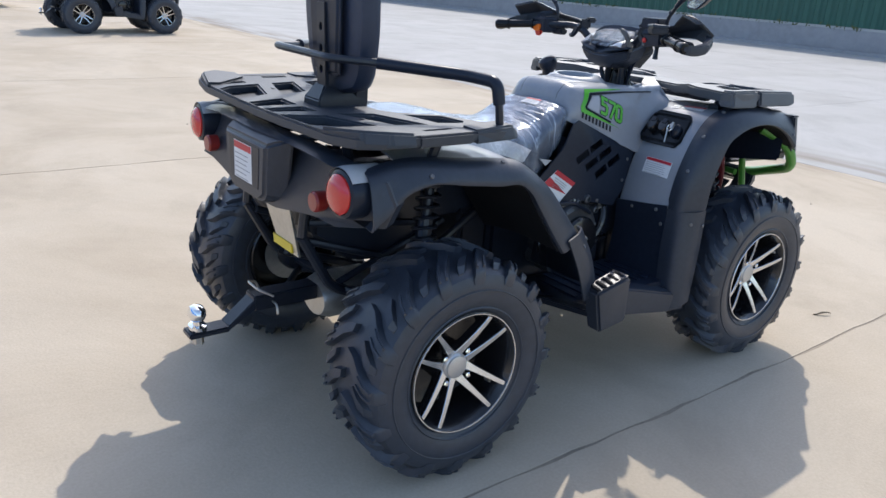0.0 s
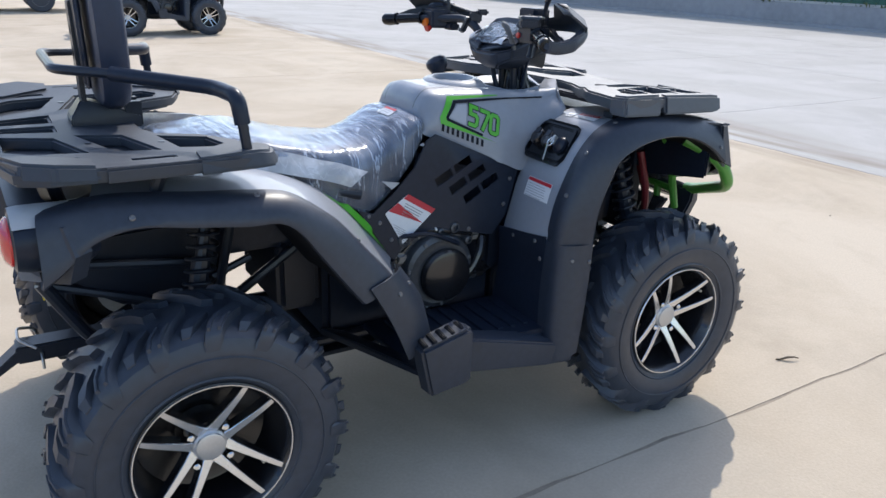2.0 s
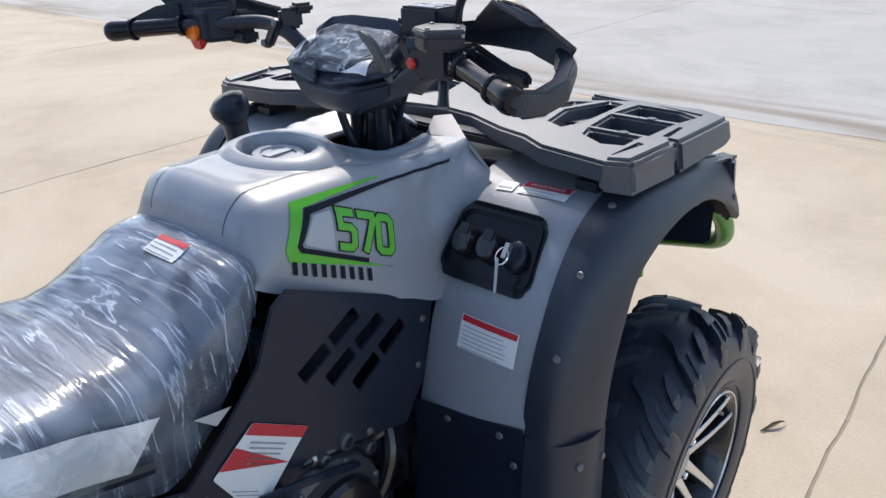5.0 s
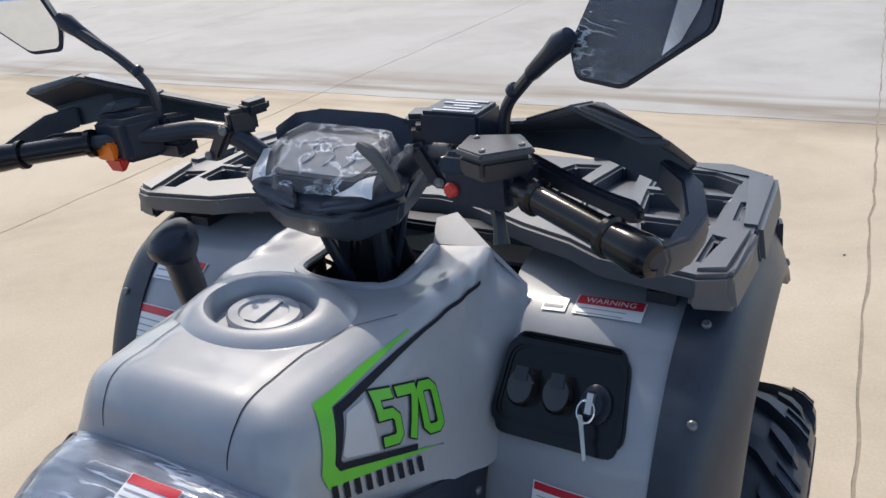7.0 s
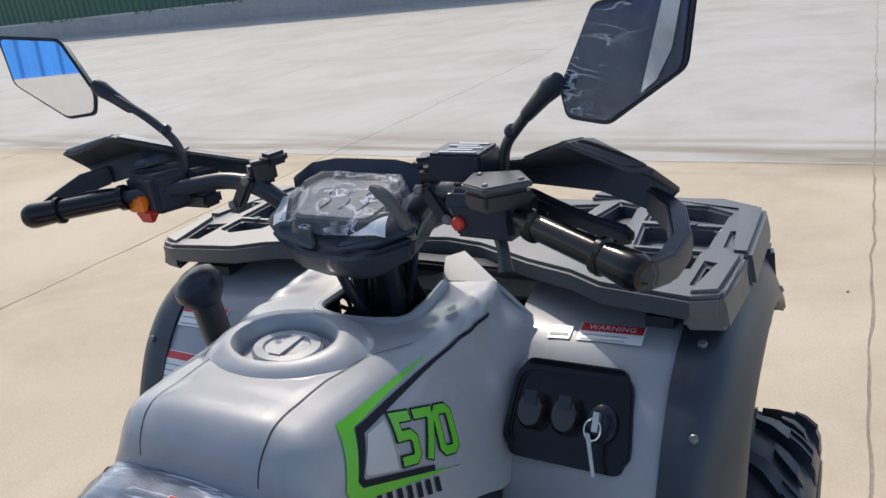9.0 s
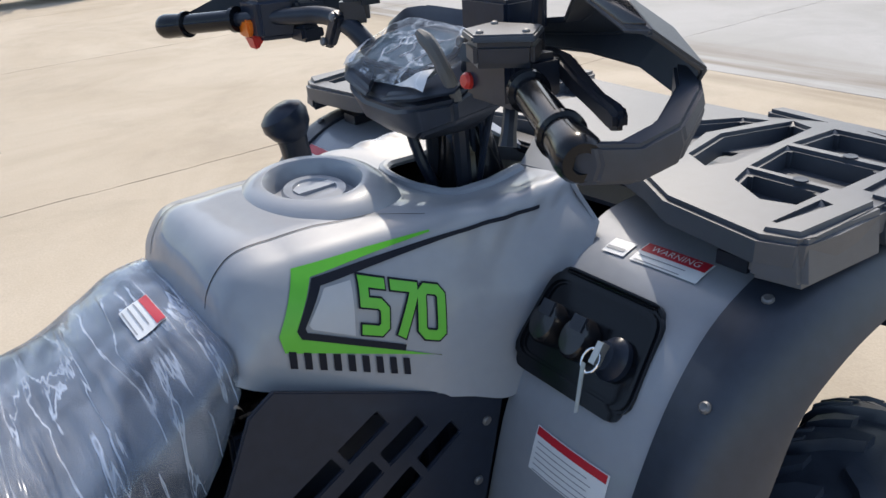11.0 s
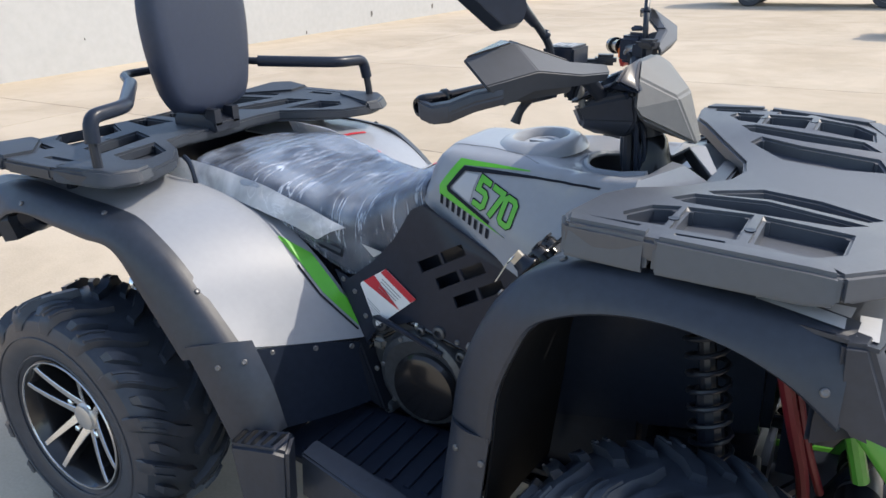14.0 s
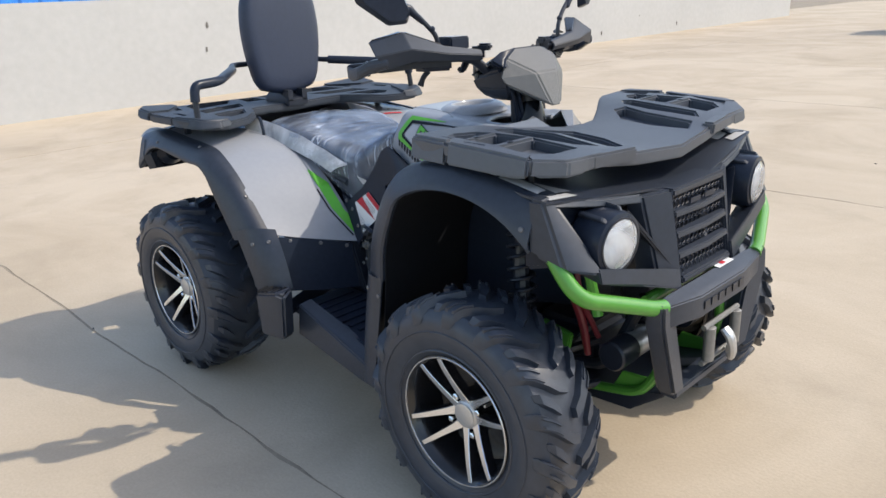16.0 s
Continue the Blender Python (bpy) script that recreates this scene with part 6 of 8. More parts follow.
        surface(bm, [[(0.337, s * 0.440, 0.622), (0.332, s * 0.34, 0.608), (0.326, s * 0.215, 0.592)], [(0.335, s * 0.46, 0.48), (0.335, s * 0.34, 0.48), (0.335, s * 0.215, 0.48)], [(0.322, s * 0.50, 0.34), (0.32, s * 0.34, 0.34), (0.32, s * 0.21, 0.34)]], 10, 8)
        shell(bm, 0.005)
        splash = part("front_splash_panel", bm, BLACK, root, "black splash panel in front of the footwell")
        for y, z in ((0.40, 0.598), (0.29, 0.582), (0.43, 0.55)):
            add_bolt(splash, (0.327, s * y, z), (-1, 0, 0.1))
        deck = slotted([(-0.16, 0.21), (0.34, 0.21), (0.34, 0.49), (-0.05, 0.47), (-0.16, 0.46)], [], lambda x, y: 0.345, 0.02, 0.003)
        board = part("footboard", deck if s > 0 else flipped(deck), BLACK, root, "black ribbed footboard")
        for k in range(9):
            x = -0.10 + 0.047 * k
            part("board_rib", block(x, x + 0.016, min(s * 0.235, s * 0.44), max(s * 0.235, s * 0.44), 0.343, 0.3515, 0.003), BLACK, board)
        part("footboard_rail", solid([(x, s * y, z) for x, y, z in ((-0.04, 0.455, 0.405), (-0.04, 0.510, 0.400), (-0.04, 0.520, 0.292), (-0.04, 0.46, 0.295), (0.15, 0.490, 0.358), (0.15, 0.455, 0.360), (0.15, 0.506, 0.268), (0.30, 0.520, 0.325), (0.30, 0.47, 0.33), (0.30, 0.530, 0.238), (0.40, 0.540, 0.290), (0.40, 0.536, 0.232), (0.40, 0.48, 0.24))], 0.006), PLASTIC, root, "grey-black moulded footboard rail")
        step = part("step", solid([(x, s * y, z) for x, y, z in ((-0.178, 0.535, 0.438), (-0.170, 0.594, 0.430), (-0.142, 0.602, 0.288), (-0.150, 0.55, 0.292), (-0.03, 0.605, 0.470), (-0.03, 0.53, 0.475), (-0.005, 0.585, 0.455), (-0.01, 0.594, 0.310), (-0.03, 0.60, 0.300), (-0.03, 0.54, 0.305))], 0.008), PLASTIC, root, "moulded step with a ribbed tread")
        for k in range(5):
            part("tread_rib", solid([(x + 0.028 * k, s * y, z + 0.006 * k) for x, y, z in ((-0.165, 0.545, 0.442), (-0.165, 0.592, 0.436), (-0.148, 0.545, 0.446), (-0.148, 0.592, 0.440), (-0.160, 0.550, 0.450), (-0.160, 0.588, 0.445), (-0.152, 0.550, 0.452), (-0.152, 0.588, 0.446))], 0.002), ARCH, step)
        add_bolt(root, (0.106, s * 0.5005, 0.316), (0, s, 0.1))
        part("rear_bracket", solid([(x, s * y, z) for x, y, z in ((-0.30, 0.20, 0.335), (-0.30, 0.20, 0.36), (-0.15, 0.56, 0.35), (-0.15, 0.56, 0.33), (-0.10, 0.54, 0.33), (-0.22, 0.20, 0.33), (-0.10, 0.54, 0.35))], 0.004), METAL_BLACK, root)

        if near and s < 0:
            # switch panel with two sockets and the key
            m = basis((0.4445, -0.305, 0.8760), (0.02, -1, 0.0), (0.62, 0.03, 0.785))
            plate = slotted(rounded([(-0.094, -0.063), (-0.084, 0.061), (0.084, 0.061), (0.094, -0.065)], 0.026), [rounded([(-0.082, -0.052), (-0.074, 0.046), (0.074, 0.046), (0.082, -0.054)], 0.020)], lambda x, y: 0.012, 0.034, 0.004)
            keyp = part("switch_panel", plate, GLOSS_BLACK, root, "black switch panel with sockets and a key", m=m)
            part("panel_field", prism(rounded([(-0.086, -0.056), (-0.078, 0.052), (0.078, 0.052), (0.086, -0.058)], 0.018), "z", -0.004, 0.0050), GLOSS_BLACK, keyp)
            part("hood", solid([(-0.072, 0.050, 0.002), (0.072, 0.050, 0.002), (-0.066, 0.034, 0.002), (0.066, 0.034, 0.002), (-0.070, 0.050, 0.011), (0.070, 0.050, 0.011)], 0.003), GLOSS_BLACK, keyp)
            for k, x in enumerate((-0.050, 0.0)):
                bm = bmesh.new()
                lathe(bm, [(0.0205, 0.0), (0.0205, 0.022), (0.017, 0.029), (0.0, 0.030)], 24, (x, -0.006, 0.004))
                sock = part("socket", bm, RIM_BLACK, keyp, "round black capped socket")
                part("socket_flap", block(x - 0.009, x + 0.009, 0.000, 0.014, 0.031, 0.036, 0.002), METAL_BLACK, sock)
            bm = bmesh.new()
            lathe(bm, [(0.020, 0.0), (0.020, 0.012), (0.014, 0.020), (0.013, 0.032), (0.0, 0.033)], 24, (0.049, -0.008, 0.004))
            lock = part("ignition_lock", bm, BLACK, keyp, "black ignition lock")
            part("key", block(0.045, 0.053, -0.018, 0.002, 0.034, 0.050, 0.002), STEEL, lock, "steel ignition key")
            bm = bmesh.new()
            tube(bm, [(0.046 + 0.011 * math.cos(a), -0.016 + 0.011 * math.sin(a), 0.048) for a in np.linspace(0, 2 * math.pi, 21)], 0.0012, 6, 0)
            part("key_ring", bm, CHROME, lock, "wire key ring")
            part("spare_key", solid([(0.038, -0.020, 0.050), (0.044, -0.020, 0.050), (0.052, -0.062, 0.040), (0.056, -0.060, 0.040), (0.038, -0.020, 0.052), (0.044, -0.020, 0.052), (0.052, -0.062, 0.042), (0.056, -0.060, 0.042)], 0.0005), STEEL, lock, "spare key hanging on the ring")
            add_label(guard, gt, (0.365, -0.286, 0.711), (0.08, -0.99, -0.045), (0.2, 0, 0.97), 0.118, 0.061, (0.9, 0, -0.35), 0.2, 6, seed=3)
            add_label(guard, gt, (0.505, -0.286, 0.995), (0, -1, 0.0), (0.8, 0, 0.6), 0.098, 0.038, (0.45, 0, -0.9), 0.48, 2, "WARNING", seed=4)
            add_label(guard, gt, (0.507, -0.240, 0.99), (0, -1, 0.03), (0.8, 0, 0.6), 0.036, 0.028, (0.45, 0, -0.9), 0.0, 1, seed=6, name="notice_label", text="small pale notice label")
        if near and s > 0:
            add_label(guard, gt, (0.415, 0.43, 0.99), (0, -1, 0), (0.8, 0, 0.6), 0.11, 0.045, (0.45, 0, -0.9), 0.4, 2, seed=7)
            add_label(guard, gt, (0.355, 0.44, 0.82), (0, -1, 0), (0.45, 0, 0.9), 0.12, 0.075, (0.8, 0, -0.5), 0.2, 5, seed=8)
        # lip of the bonnet over the headlamp
        part("bonnet_lip", solid([(x, s * y, z) for x, y, z in ((0.990, 0.496, 0.928), (1.002, 0.494, 0.912), (1.066, 0.165, 0.888), (1.074, 0.160, 0.866), (0.96, 0.47, 0.925), (1.03, 0.17, 0.872), (1.042, 0.33, 0.906), (1.048, 0.33, 0.886))], 0.004), PLASTIC, root, "edge of the bonnet over the headlamp")

    # ---- bonnet, grille, bumper ----
    rows = []
    for f in (0, 0.25, 0.5, 0.75, 0.92, 1.0):
        row = []
        for y in (-0.505, -0.42, -0.30, -0.17, -0.08, 0, 0.08, 0.17, 0.30, 0.42, 0.505):
            k = 1 - min(1, abs(y) / 0.505)
            x1, z1 = 1.000 + 0.095 * k, 0.928 - 0.040 * k ** 0.8
            z0 = 0.960 - 0.02 * k
            row.append((0.64 + (x1 - 0.64) * f, y * (0.93 + 0.07 * f), z0 + (z1 - z0) * f - 0.02 * k * math.sin(math.pi * f)))
        rows.append(row)
    bm = bmesh.new()
    surface(bm, rows, 18, 31)
    shell(bm, 0.006)
    bonnet = part("bonnet", bm, PLASTIC, root, "dark moulded bonnet under the front carrier", 25)
    if near:
        btree = tree_of(bonnet)
        for s in sides:
            for strip in (((0.815, 0.430), (0.840, 0.388), (0.965, 0.362), (0.955, 0.470)), ((0.970, 0.485), (0.972, 0.392), (1.000, 0.385), (0.998, 0.488))):
                q = lay(flat([(x, s * y) for x, y in strip], 3), btree, lambda x, y: (x, y, 1.0), (0, 0, -1), 0.003)
                part("film_strip", q, FENDER_FILM, bonnet, "strip of white protective film on the bonnet")
    grille_parts = []
    for s in sides:
        grille_parts.append(solid([(x, s * y, z) for x, y, z in ((1.020, 0.215, 0.888), (1.066, 0.205, 0.890), (1.100, 0.112, 0.893), (1.06, 0.11, 0.89), (1.05, 0.185, 0.655), (1.112, 0.172, 0.655), (1.142, 0.105, 0.650), (1.08, 0.10, 0.65))], 0.006))
    grille_parts.append(solid([(1.03, y, z) for y in (-0.12, 0.12) for z in (0.865, 0.893)] + [(1.105, y, z) for y in (-0.115, 0.115) for z in (0.872, 0.893)], 0.005))
    grille_parts.append(solid([(1.06, y, z) for y in (-0.12, 0.12) for z in (0.645, 0.672)] + [(1.145, y, z) for y in (-0.108, 0.108) for z in (0.645, 0.665)], 0.005))
    grille = part("grille", joined(*grille_parts), PLASTIC, root, "dark moulded grille with angled slats")
    for z in (0.832, 0.778, 0.724):
        x = 1.104 + (0.88 - z) * 0.16
        part("slat", solid([(x + dx, y, z + dz) for y in (-0.112, 0.112) for dx, dz in ((-0.016, -0.010), (0.002, -0.014), (-0.016, 0.006), (0.0, 0.003))] + [(x + 0.012, 0, z - 0.013), (x + 0.010, 0, z + 0.003)], 0.003), PLASTIC, grille)
    part("grille_backing", solid([(1.03, y, z) for y in (-0.115, 0.115) for z in (0.66, 0.875)] + [(1.05, y, z) for y in (-0.115, 0.115) for z in (0.66, 0.875)], 0.002), BLACK, grille)
    bm = bmesh.new()
    for i in range(13):
        for j in range(11):
            y, z = -0.104 + 0.0173 * i + (0.00865 if j % 2 else 0), 0.672 + 0.0195 * j
            if abs(y) > 0.108:
                continue
            x = 1.092 + (0.88 - z) * 0.16
            loop = [(x, y + 0.0095 * math.cos(a), z + 0.0105 * math.sin(a)) for a in np.linspace(0, 2 * math.pi, 7) + math.pi / 6]
            tube(bm, loop, 0.0018, 4, 0, caps=False)
    part("grille_mesh", bm, BLACK, grille, "black honeycomb mesh")
    for y in (-0.03, 0.03):
        part("badge", block(1.112, 1.115, y - 0.02, y + 0.02, 0.842, 0.856, 0.001, 1), BLACK, grille)
    bumper = part("bumper", solid([(1.145, y, z) for y in (-0.280, 0.280) for z in (0.588, 0.640)] + [(1.178, y, z) for y in (-0.235, 0.235) for z in (0.572, 0.632)] + [(1.195, y, z) for y in (-0.10, 0.10) for z in (0.560, 0.622)] + [(1.15, y, 0.645) for y in (-0.2, 0.2)], 0.009), PLASTIC, root, "dark angular steel and plastic bumper")
    for k in range(6):
        part("wordmark", block(1.1962, 1.1985, -0.088 + 0.031 * k, -0.066 + 0.031 * k, 0.582, 0.604, 0.0005, 1), METAL_BLACK, bumper, "plain raised wordmark shape")
    part("bumper_web", solid([(x, y, z) for x in (1.085, 1.115) for y, z in ((-0.20, 0.58), (0.20, 0.58), (-0.15, 0.50), (0.15, 0.50))], 0.005), PLASTIC, bumper)
    part("bumper_sill", solid([(x, y, z) for x in (1.12, 1.170) for y, z in ((-0.16, 0.36), (0.16, 0.36), (-0.16, 0.335), (0.16, 0.335))], 0.005), PLASTIC, bumper)
    part("bumper_tag", solid([(1.120, 0.03, 0.648), (1.120, 0.10, 0.648), (1.16, 0.03, 0.644), (1.16, 0.10, 0.644), (1.12, 0.03, 0.6495), (1.16, 0.10, 0.6455)], 0.0003, 1), WHITE_INK, bumper, "small white and red tag")
    part("tag_mark", solid([(1.135, 0.05, 0.6485), (1.135, 0.065, 0.6485), (1.155, 0.05, 0.6465), (1.155, 0.065, 0.6465), (1.135, 0.05, 0.6505), (1.155, 0.065, 0.6485)], 0.0003, 1), RED_INK, bumper)
    bm = bmesh.new()
    tube(bm, [(1.100, -0.22, 0.622), (1.108, 0, 0.630), (1.100, 0.22, 0.622)], 0.014, 10, 0.03)
    part("front_crossbar", bm, accent, root, "green tube behind the bumper")
    # winch
    bm = bmesh.new()
    lathe(bm, [(0.036, -0.26), (0.041, -0.255), (0.041, -0.18), (0.030, -0.175), (0.030, -0.09), (0.043, -0.085), (0.043, -0.06), (0.026, -0.055), (0.026, 0.06), (0.043, 0.065), (0.043, 0.16), (0.036, 0.165)], 28, (1.03, 0, 0.455), (0, 1, 0))
    winch = part("winch", bm, METAL_BLACK, root, "black winch with a bright motor can")
    bm = bmesh.new()
    lathe(bm, [(0.0375, -0.174), (0.0385, -0.170), (0.0385, -0.096), (0.0375, -0.092)], 28, (1.03, 0, 0.455), (0, 1, 0), caps=False)
    part("motor_can", bm, DULL_ALU, winch, "bright motor can")
    bm = bmesh.new()
    for y in (-0.035, 0.085):
        lathe(bm, [(0.008, -0.052), (0.015, -0.048), (0.015, 0.048), (0.008, 0.052)], 14, (1.186, y, 0.455), (0, 0, 1))
    tube(bm, [(1.180, -0.055, 0.402), (1.180, 0.105, 0.402)], 0.008, 8)
    tube(bm, [(1.180, -0.055, 0.508), (1.180, 0.105, 0.508)], 0.008, 8)
    part("fairlead", bm, DULL, winch, "steel roller fairlead")
    bm = bmesh.new()
    tube(bm, [(1.19, 0.025, 0.475), (1.210, 0.025, 0.455), (1.218, 0.029, 0.415), (1.210, 0.037, 0.385), (1.198, 0.043, 0.395), (1.198, 0.041, 0.420)], [0.012, 0.013, 0.011, 0.010, 0.008, 0.006], 9, 0.015)
    part("hook", bm, DULL_ALU, winch, "steel winch hook")
    part("skid_plate", solid([(1.13, y, z) for y in (-0.15, 0.15) for z in (0.325, 0.335)] + [(1.04, y, z) for y in (-0.17, 0.17) for z in (0.262, 0.275)] + [(0.72, y, z) for y in (-0.17, 0.17) for z in (0.245, 0.258)], 0.002), METAL_BLACK, root, "black front skid plate")
    for s in sides:
        part("side_gusset", solid([(x, s * y, z) for x, y, z in ((1.10, 0.13, 0.36), (1.10, 0.138, 0.36), (0.96, 0.14, 0.285), (0.96, 0.148, 0.285), (1.06, 0.13, 0.285), (1.00, 0.14, 0.36), (1.00, 0.148, 0.36))], 0.003), accent, root)
    part("front_gearcase", solid([(x, y, z) for x in (0.62, 0.86) for y in (-0.09, 0.09) for z in (0.27, 0.42)], 0.03, 3), METAL_BLACK, root)
    part("radiator", block(0.885, 0.925, -0.22, 0.22, 0.50, 0.86, 0.008), BLACK, root, "black radiator behind the grille")

    # ---- front carrier ----
    half = [(0.725, 0.0), (0.712, 0.055), (0.640, 0.170), (0.580, 0.265), (0.548, 0.318), (0.528, 0.450), (0.545, 0.490), (0.600, 0.500), (0.640, 0.502), (0.860, 0.504), (0.940, 0.492), (1.000, 0.428), (1.010, 0.30), (1.025, 0.16), (1.05, 0.0)]
    outline = [(x, y * 1.06) for x, y in half] + [(x, -y) for x, y in half[-2:0:-1]]
    slots = []
    for s in sides:
        for loop in (
            [(0.575, 0.448), (0.573, 0.486), (0.640, 0.486), (0.650, 0.452)],
            [(0.720, 0.470), (0.724, 0.490), (0.785, 0.490), (0.780, 0.470)],
            [(0.650, 0.350), (0.620, 0.400), (0.630, 0.430), (0.685, 0.432), (0.685, 0.340)],
            [(0.705, 0.336), (0.705, 0.440), (0.795, 0.444), (0.795, 0.326)],
            [(0.820, 0.324), (0.820, 0.446), (0.895, 0.446), (0.935, 0.400), (0.940, 0.314)],
            [(0.695, 0.250), (0.670, 0.290), (0.692, 0.304), (0.920, 0.280), (0.950, 0.240), (0.805, 0.222)],
            [(0.785, 0.100), (0.708, 0.184), (0.722, 0.214), (0.805, 0.184), (0.955, 0.192), (0.975, 0.140), (0.880, 0.100)],
        ):
            slots.append([(x, s * y) for x, y in loop])

    def front_top(x, y):
        t = min(1, max(0, (abs(y) - 0.12) / 0.14))
        return 1.006 + 0.024 * t - 0.022 * max(0, x - 0.80) / 0.2 - 0.012 * max(0, abs(y) - 0.5) / 0.05

    carrier = part("front_carrier", slotted(outline, slots, front_top, 0.036, 0.006), CARRIER, root, "dark moulded front luggage carrier with deep pockets, sun sheen in its colour", 30)
    pan = [(0.755 + (x - 0.755) * 0.93, y * 0.95) for x, y in outline]
    holes = [[(x, s * y) for x, y in h] for s in sides for h in ([(0.70, 0.40), (0.70, 0.43), (0.73, 0.43), (0.73, 0.40)], [(0.66, 0.225), (0.66, 0.255), (0.80, 0.25), (0.80, 0.225)], [(0.80, 0.13), (0.79, 0.15), (0.88, 0.165), (0.89, 0.14)])]
    part("carrier_pan", slotted(pan, holes, lambda x, y: front_top(x, y) - 0.027, 0.006, 0.001), CARRIER, carrier, "floor of the carrier pockets", 30)
    for s in sides:
        out = 1.06 if s > 0 else 1.0
        part("side_rail", solid([(x, s * y * out, z) for x, y, z in ((0.528, 0.440, 0.978), (0.545, 0.500, 0.976), (0.534, 0.440, 1.034), (0.550, 0.488, 1.036), (0.684, 0.510, 0.972), (0.684, 0.500, 1.036), (0.684, 0.470, 1.036), (0.684, 0.470, 0.985))], 0.007), CARRIER, carrier)
        part("side_rail", solid([(x, s * y * out, z) for x, y, z in ((0.692, 0.516, 0.976), (0.692, 0.506, 1.034), (0.692, 0.475, 1.034), (0.692, 0.475, 0.985), (0.90, 0.514, 0.970), (0.90, 0.504, 1.024), (0.90, 0.470, 1.026), (0.945, 0.508, 0.974), (0.944, 0.498, 1.018), (0.925, 0.45, 1.022), (0.93, 0.46, 0.976))], 0.007), CARRIER, carrier)
        part("front_rail", solid([(x, s * y * out, z) for x, y, z in ((0.945, 0.500, 0.974), (0.945, 0.492, 1.017), (0.91, 0.47, 1.022), (1.006, 0.428, 0.970), (1.002, 0.422, 1.010), (0.962, 0.405, 1.016), (0.970, 0.405, 0.972), (1.008, 0.345, 0.968), (1.006, 0.345, 1.006), (0.968, 0.335, 1.012))], 0.006), CARRIER, carrier)
        part("front_rail", solid([(x, s * y * out, z) for x, y, z in ((1.008, 0.332, 0.968), (1.008, 0.332, 1.006), (0.970, 0.32, 1.010), (1.030, 0.175, 0.966), (1.034, 0.175, 1.004), (1.0, 0.165, 1.006), (1.0, 0.165, 0.968))], 0.006), CARRIER, carrier)
        bm = bmesh.new()
        tube(bm, [(0.60, s * 0.40, 1.0), (0.61, s * 0.39, 0.945)], 0.014, 8)
        part("stay", bm, METAL_BLACK, carrier)
        bm = bmesh.new()
        tube(bm, [(0.86, s * 0.40, 0.99), (0.86, s * 0.39, 0.93)], 0.014, 8)
        part("stay", bm, METAL_BLACK, carrier)
        part("stay_foot", block(0.57, 0.65, s * 0.40 - 0.02, s * 0.40 + 0.02, 0.958, 0.975, 0.004), METAL_BLACK, carrier)
        for x, y in ((0.695, 0.400), (0.808, 0.400)):
            bm = bmesh.new()
            z = front_top(x, y)
            lathe(bm, [(0.009, 0), (0.009, 0.0015), (0.006, 0.0015), (0, 0.001)], 12, (x, s * y, z))
            part("hole", bm, BLACK, carrier)
    part("carrier_crossbar", solid([(0.66, y, z) for y in (-0.30, 0.30) for z in (0.965, 0.985)] + [(0.70, y, z) for y in (-0.30, 0.30) for z in (0.965, 0.985)], 0.005), METAL_BLACK, carrier)


MIRROR_TILT = 0.056


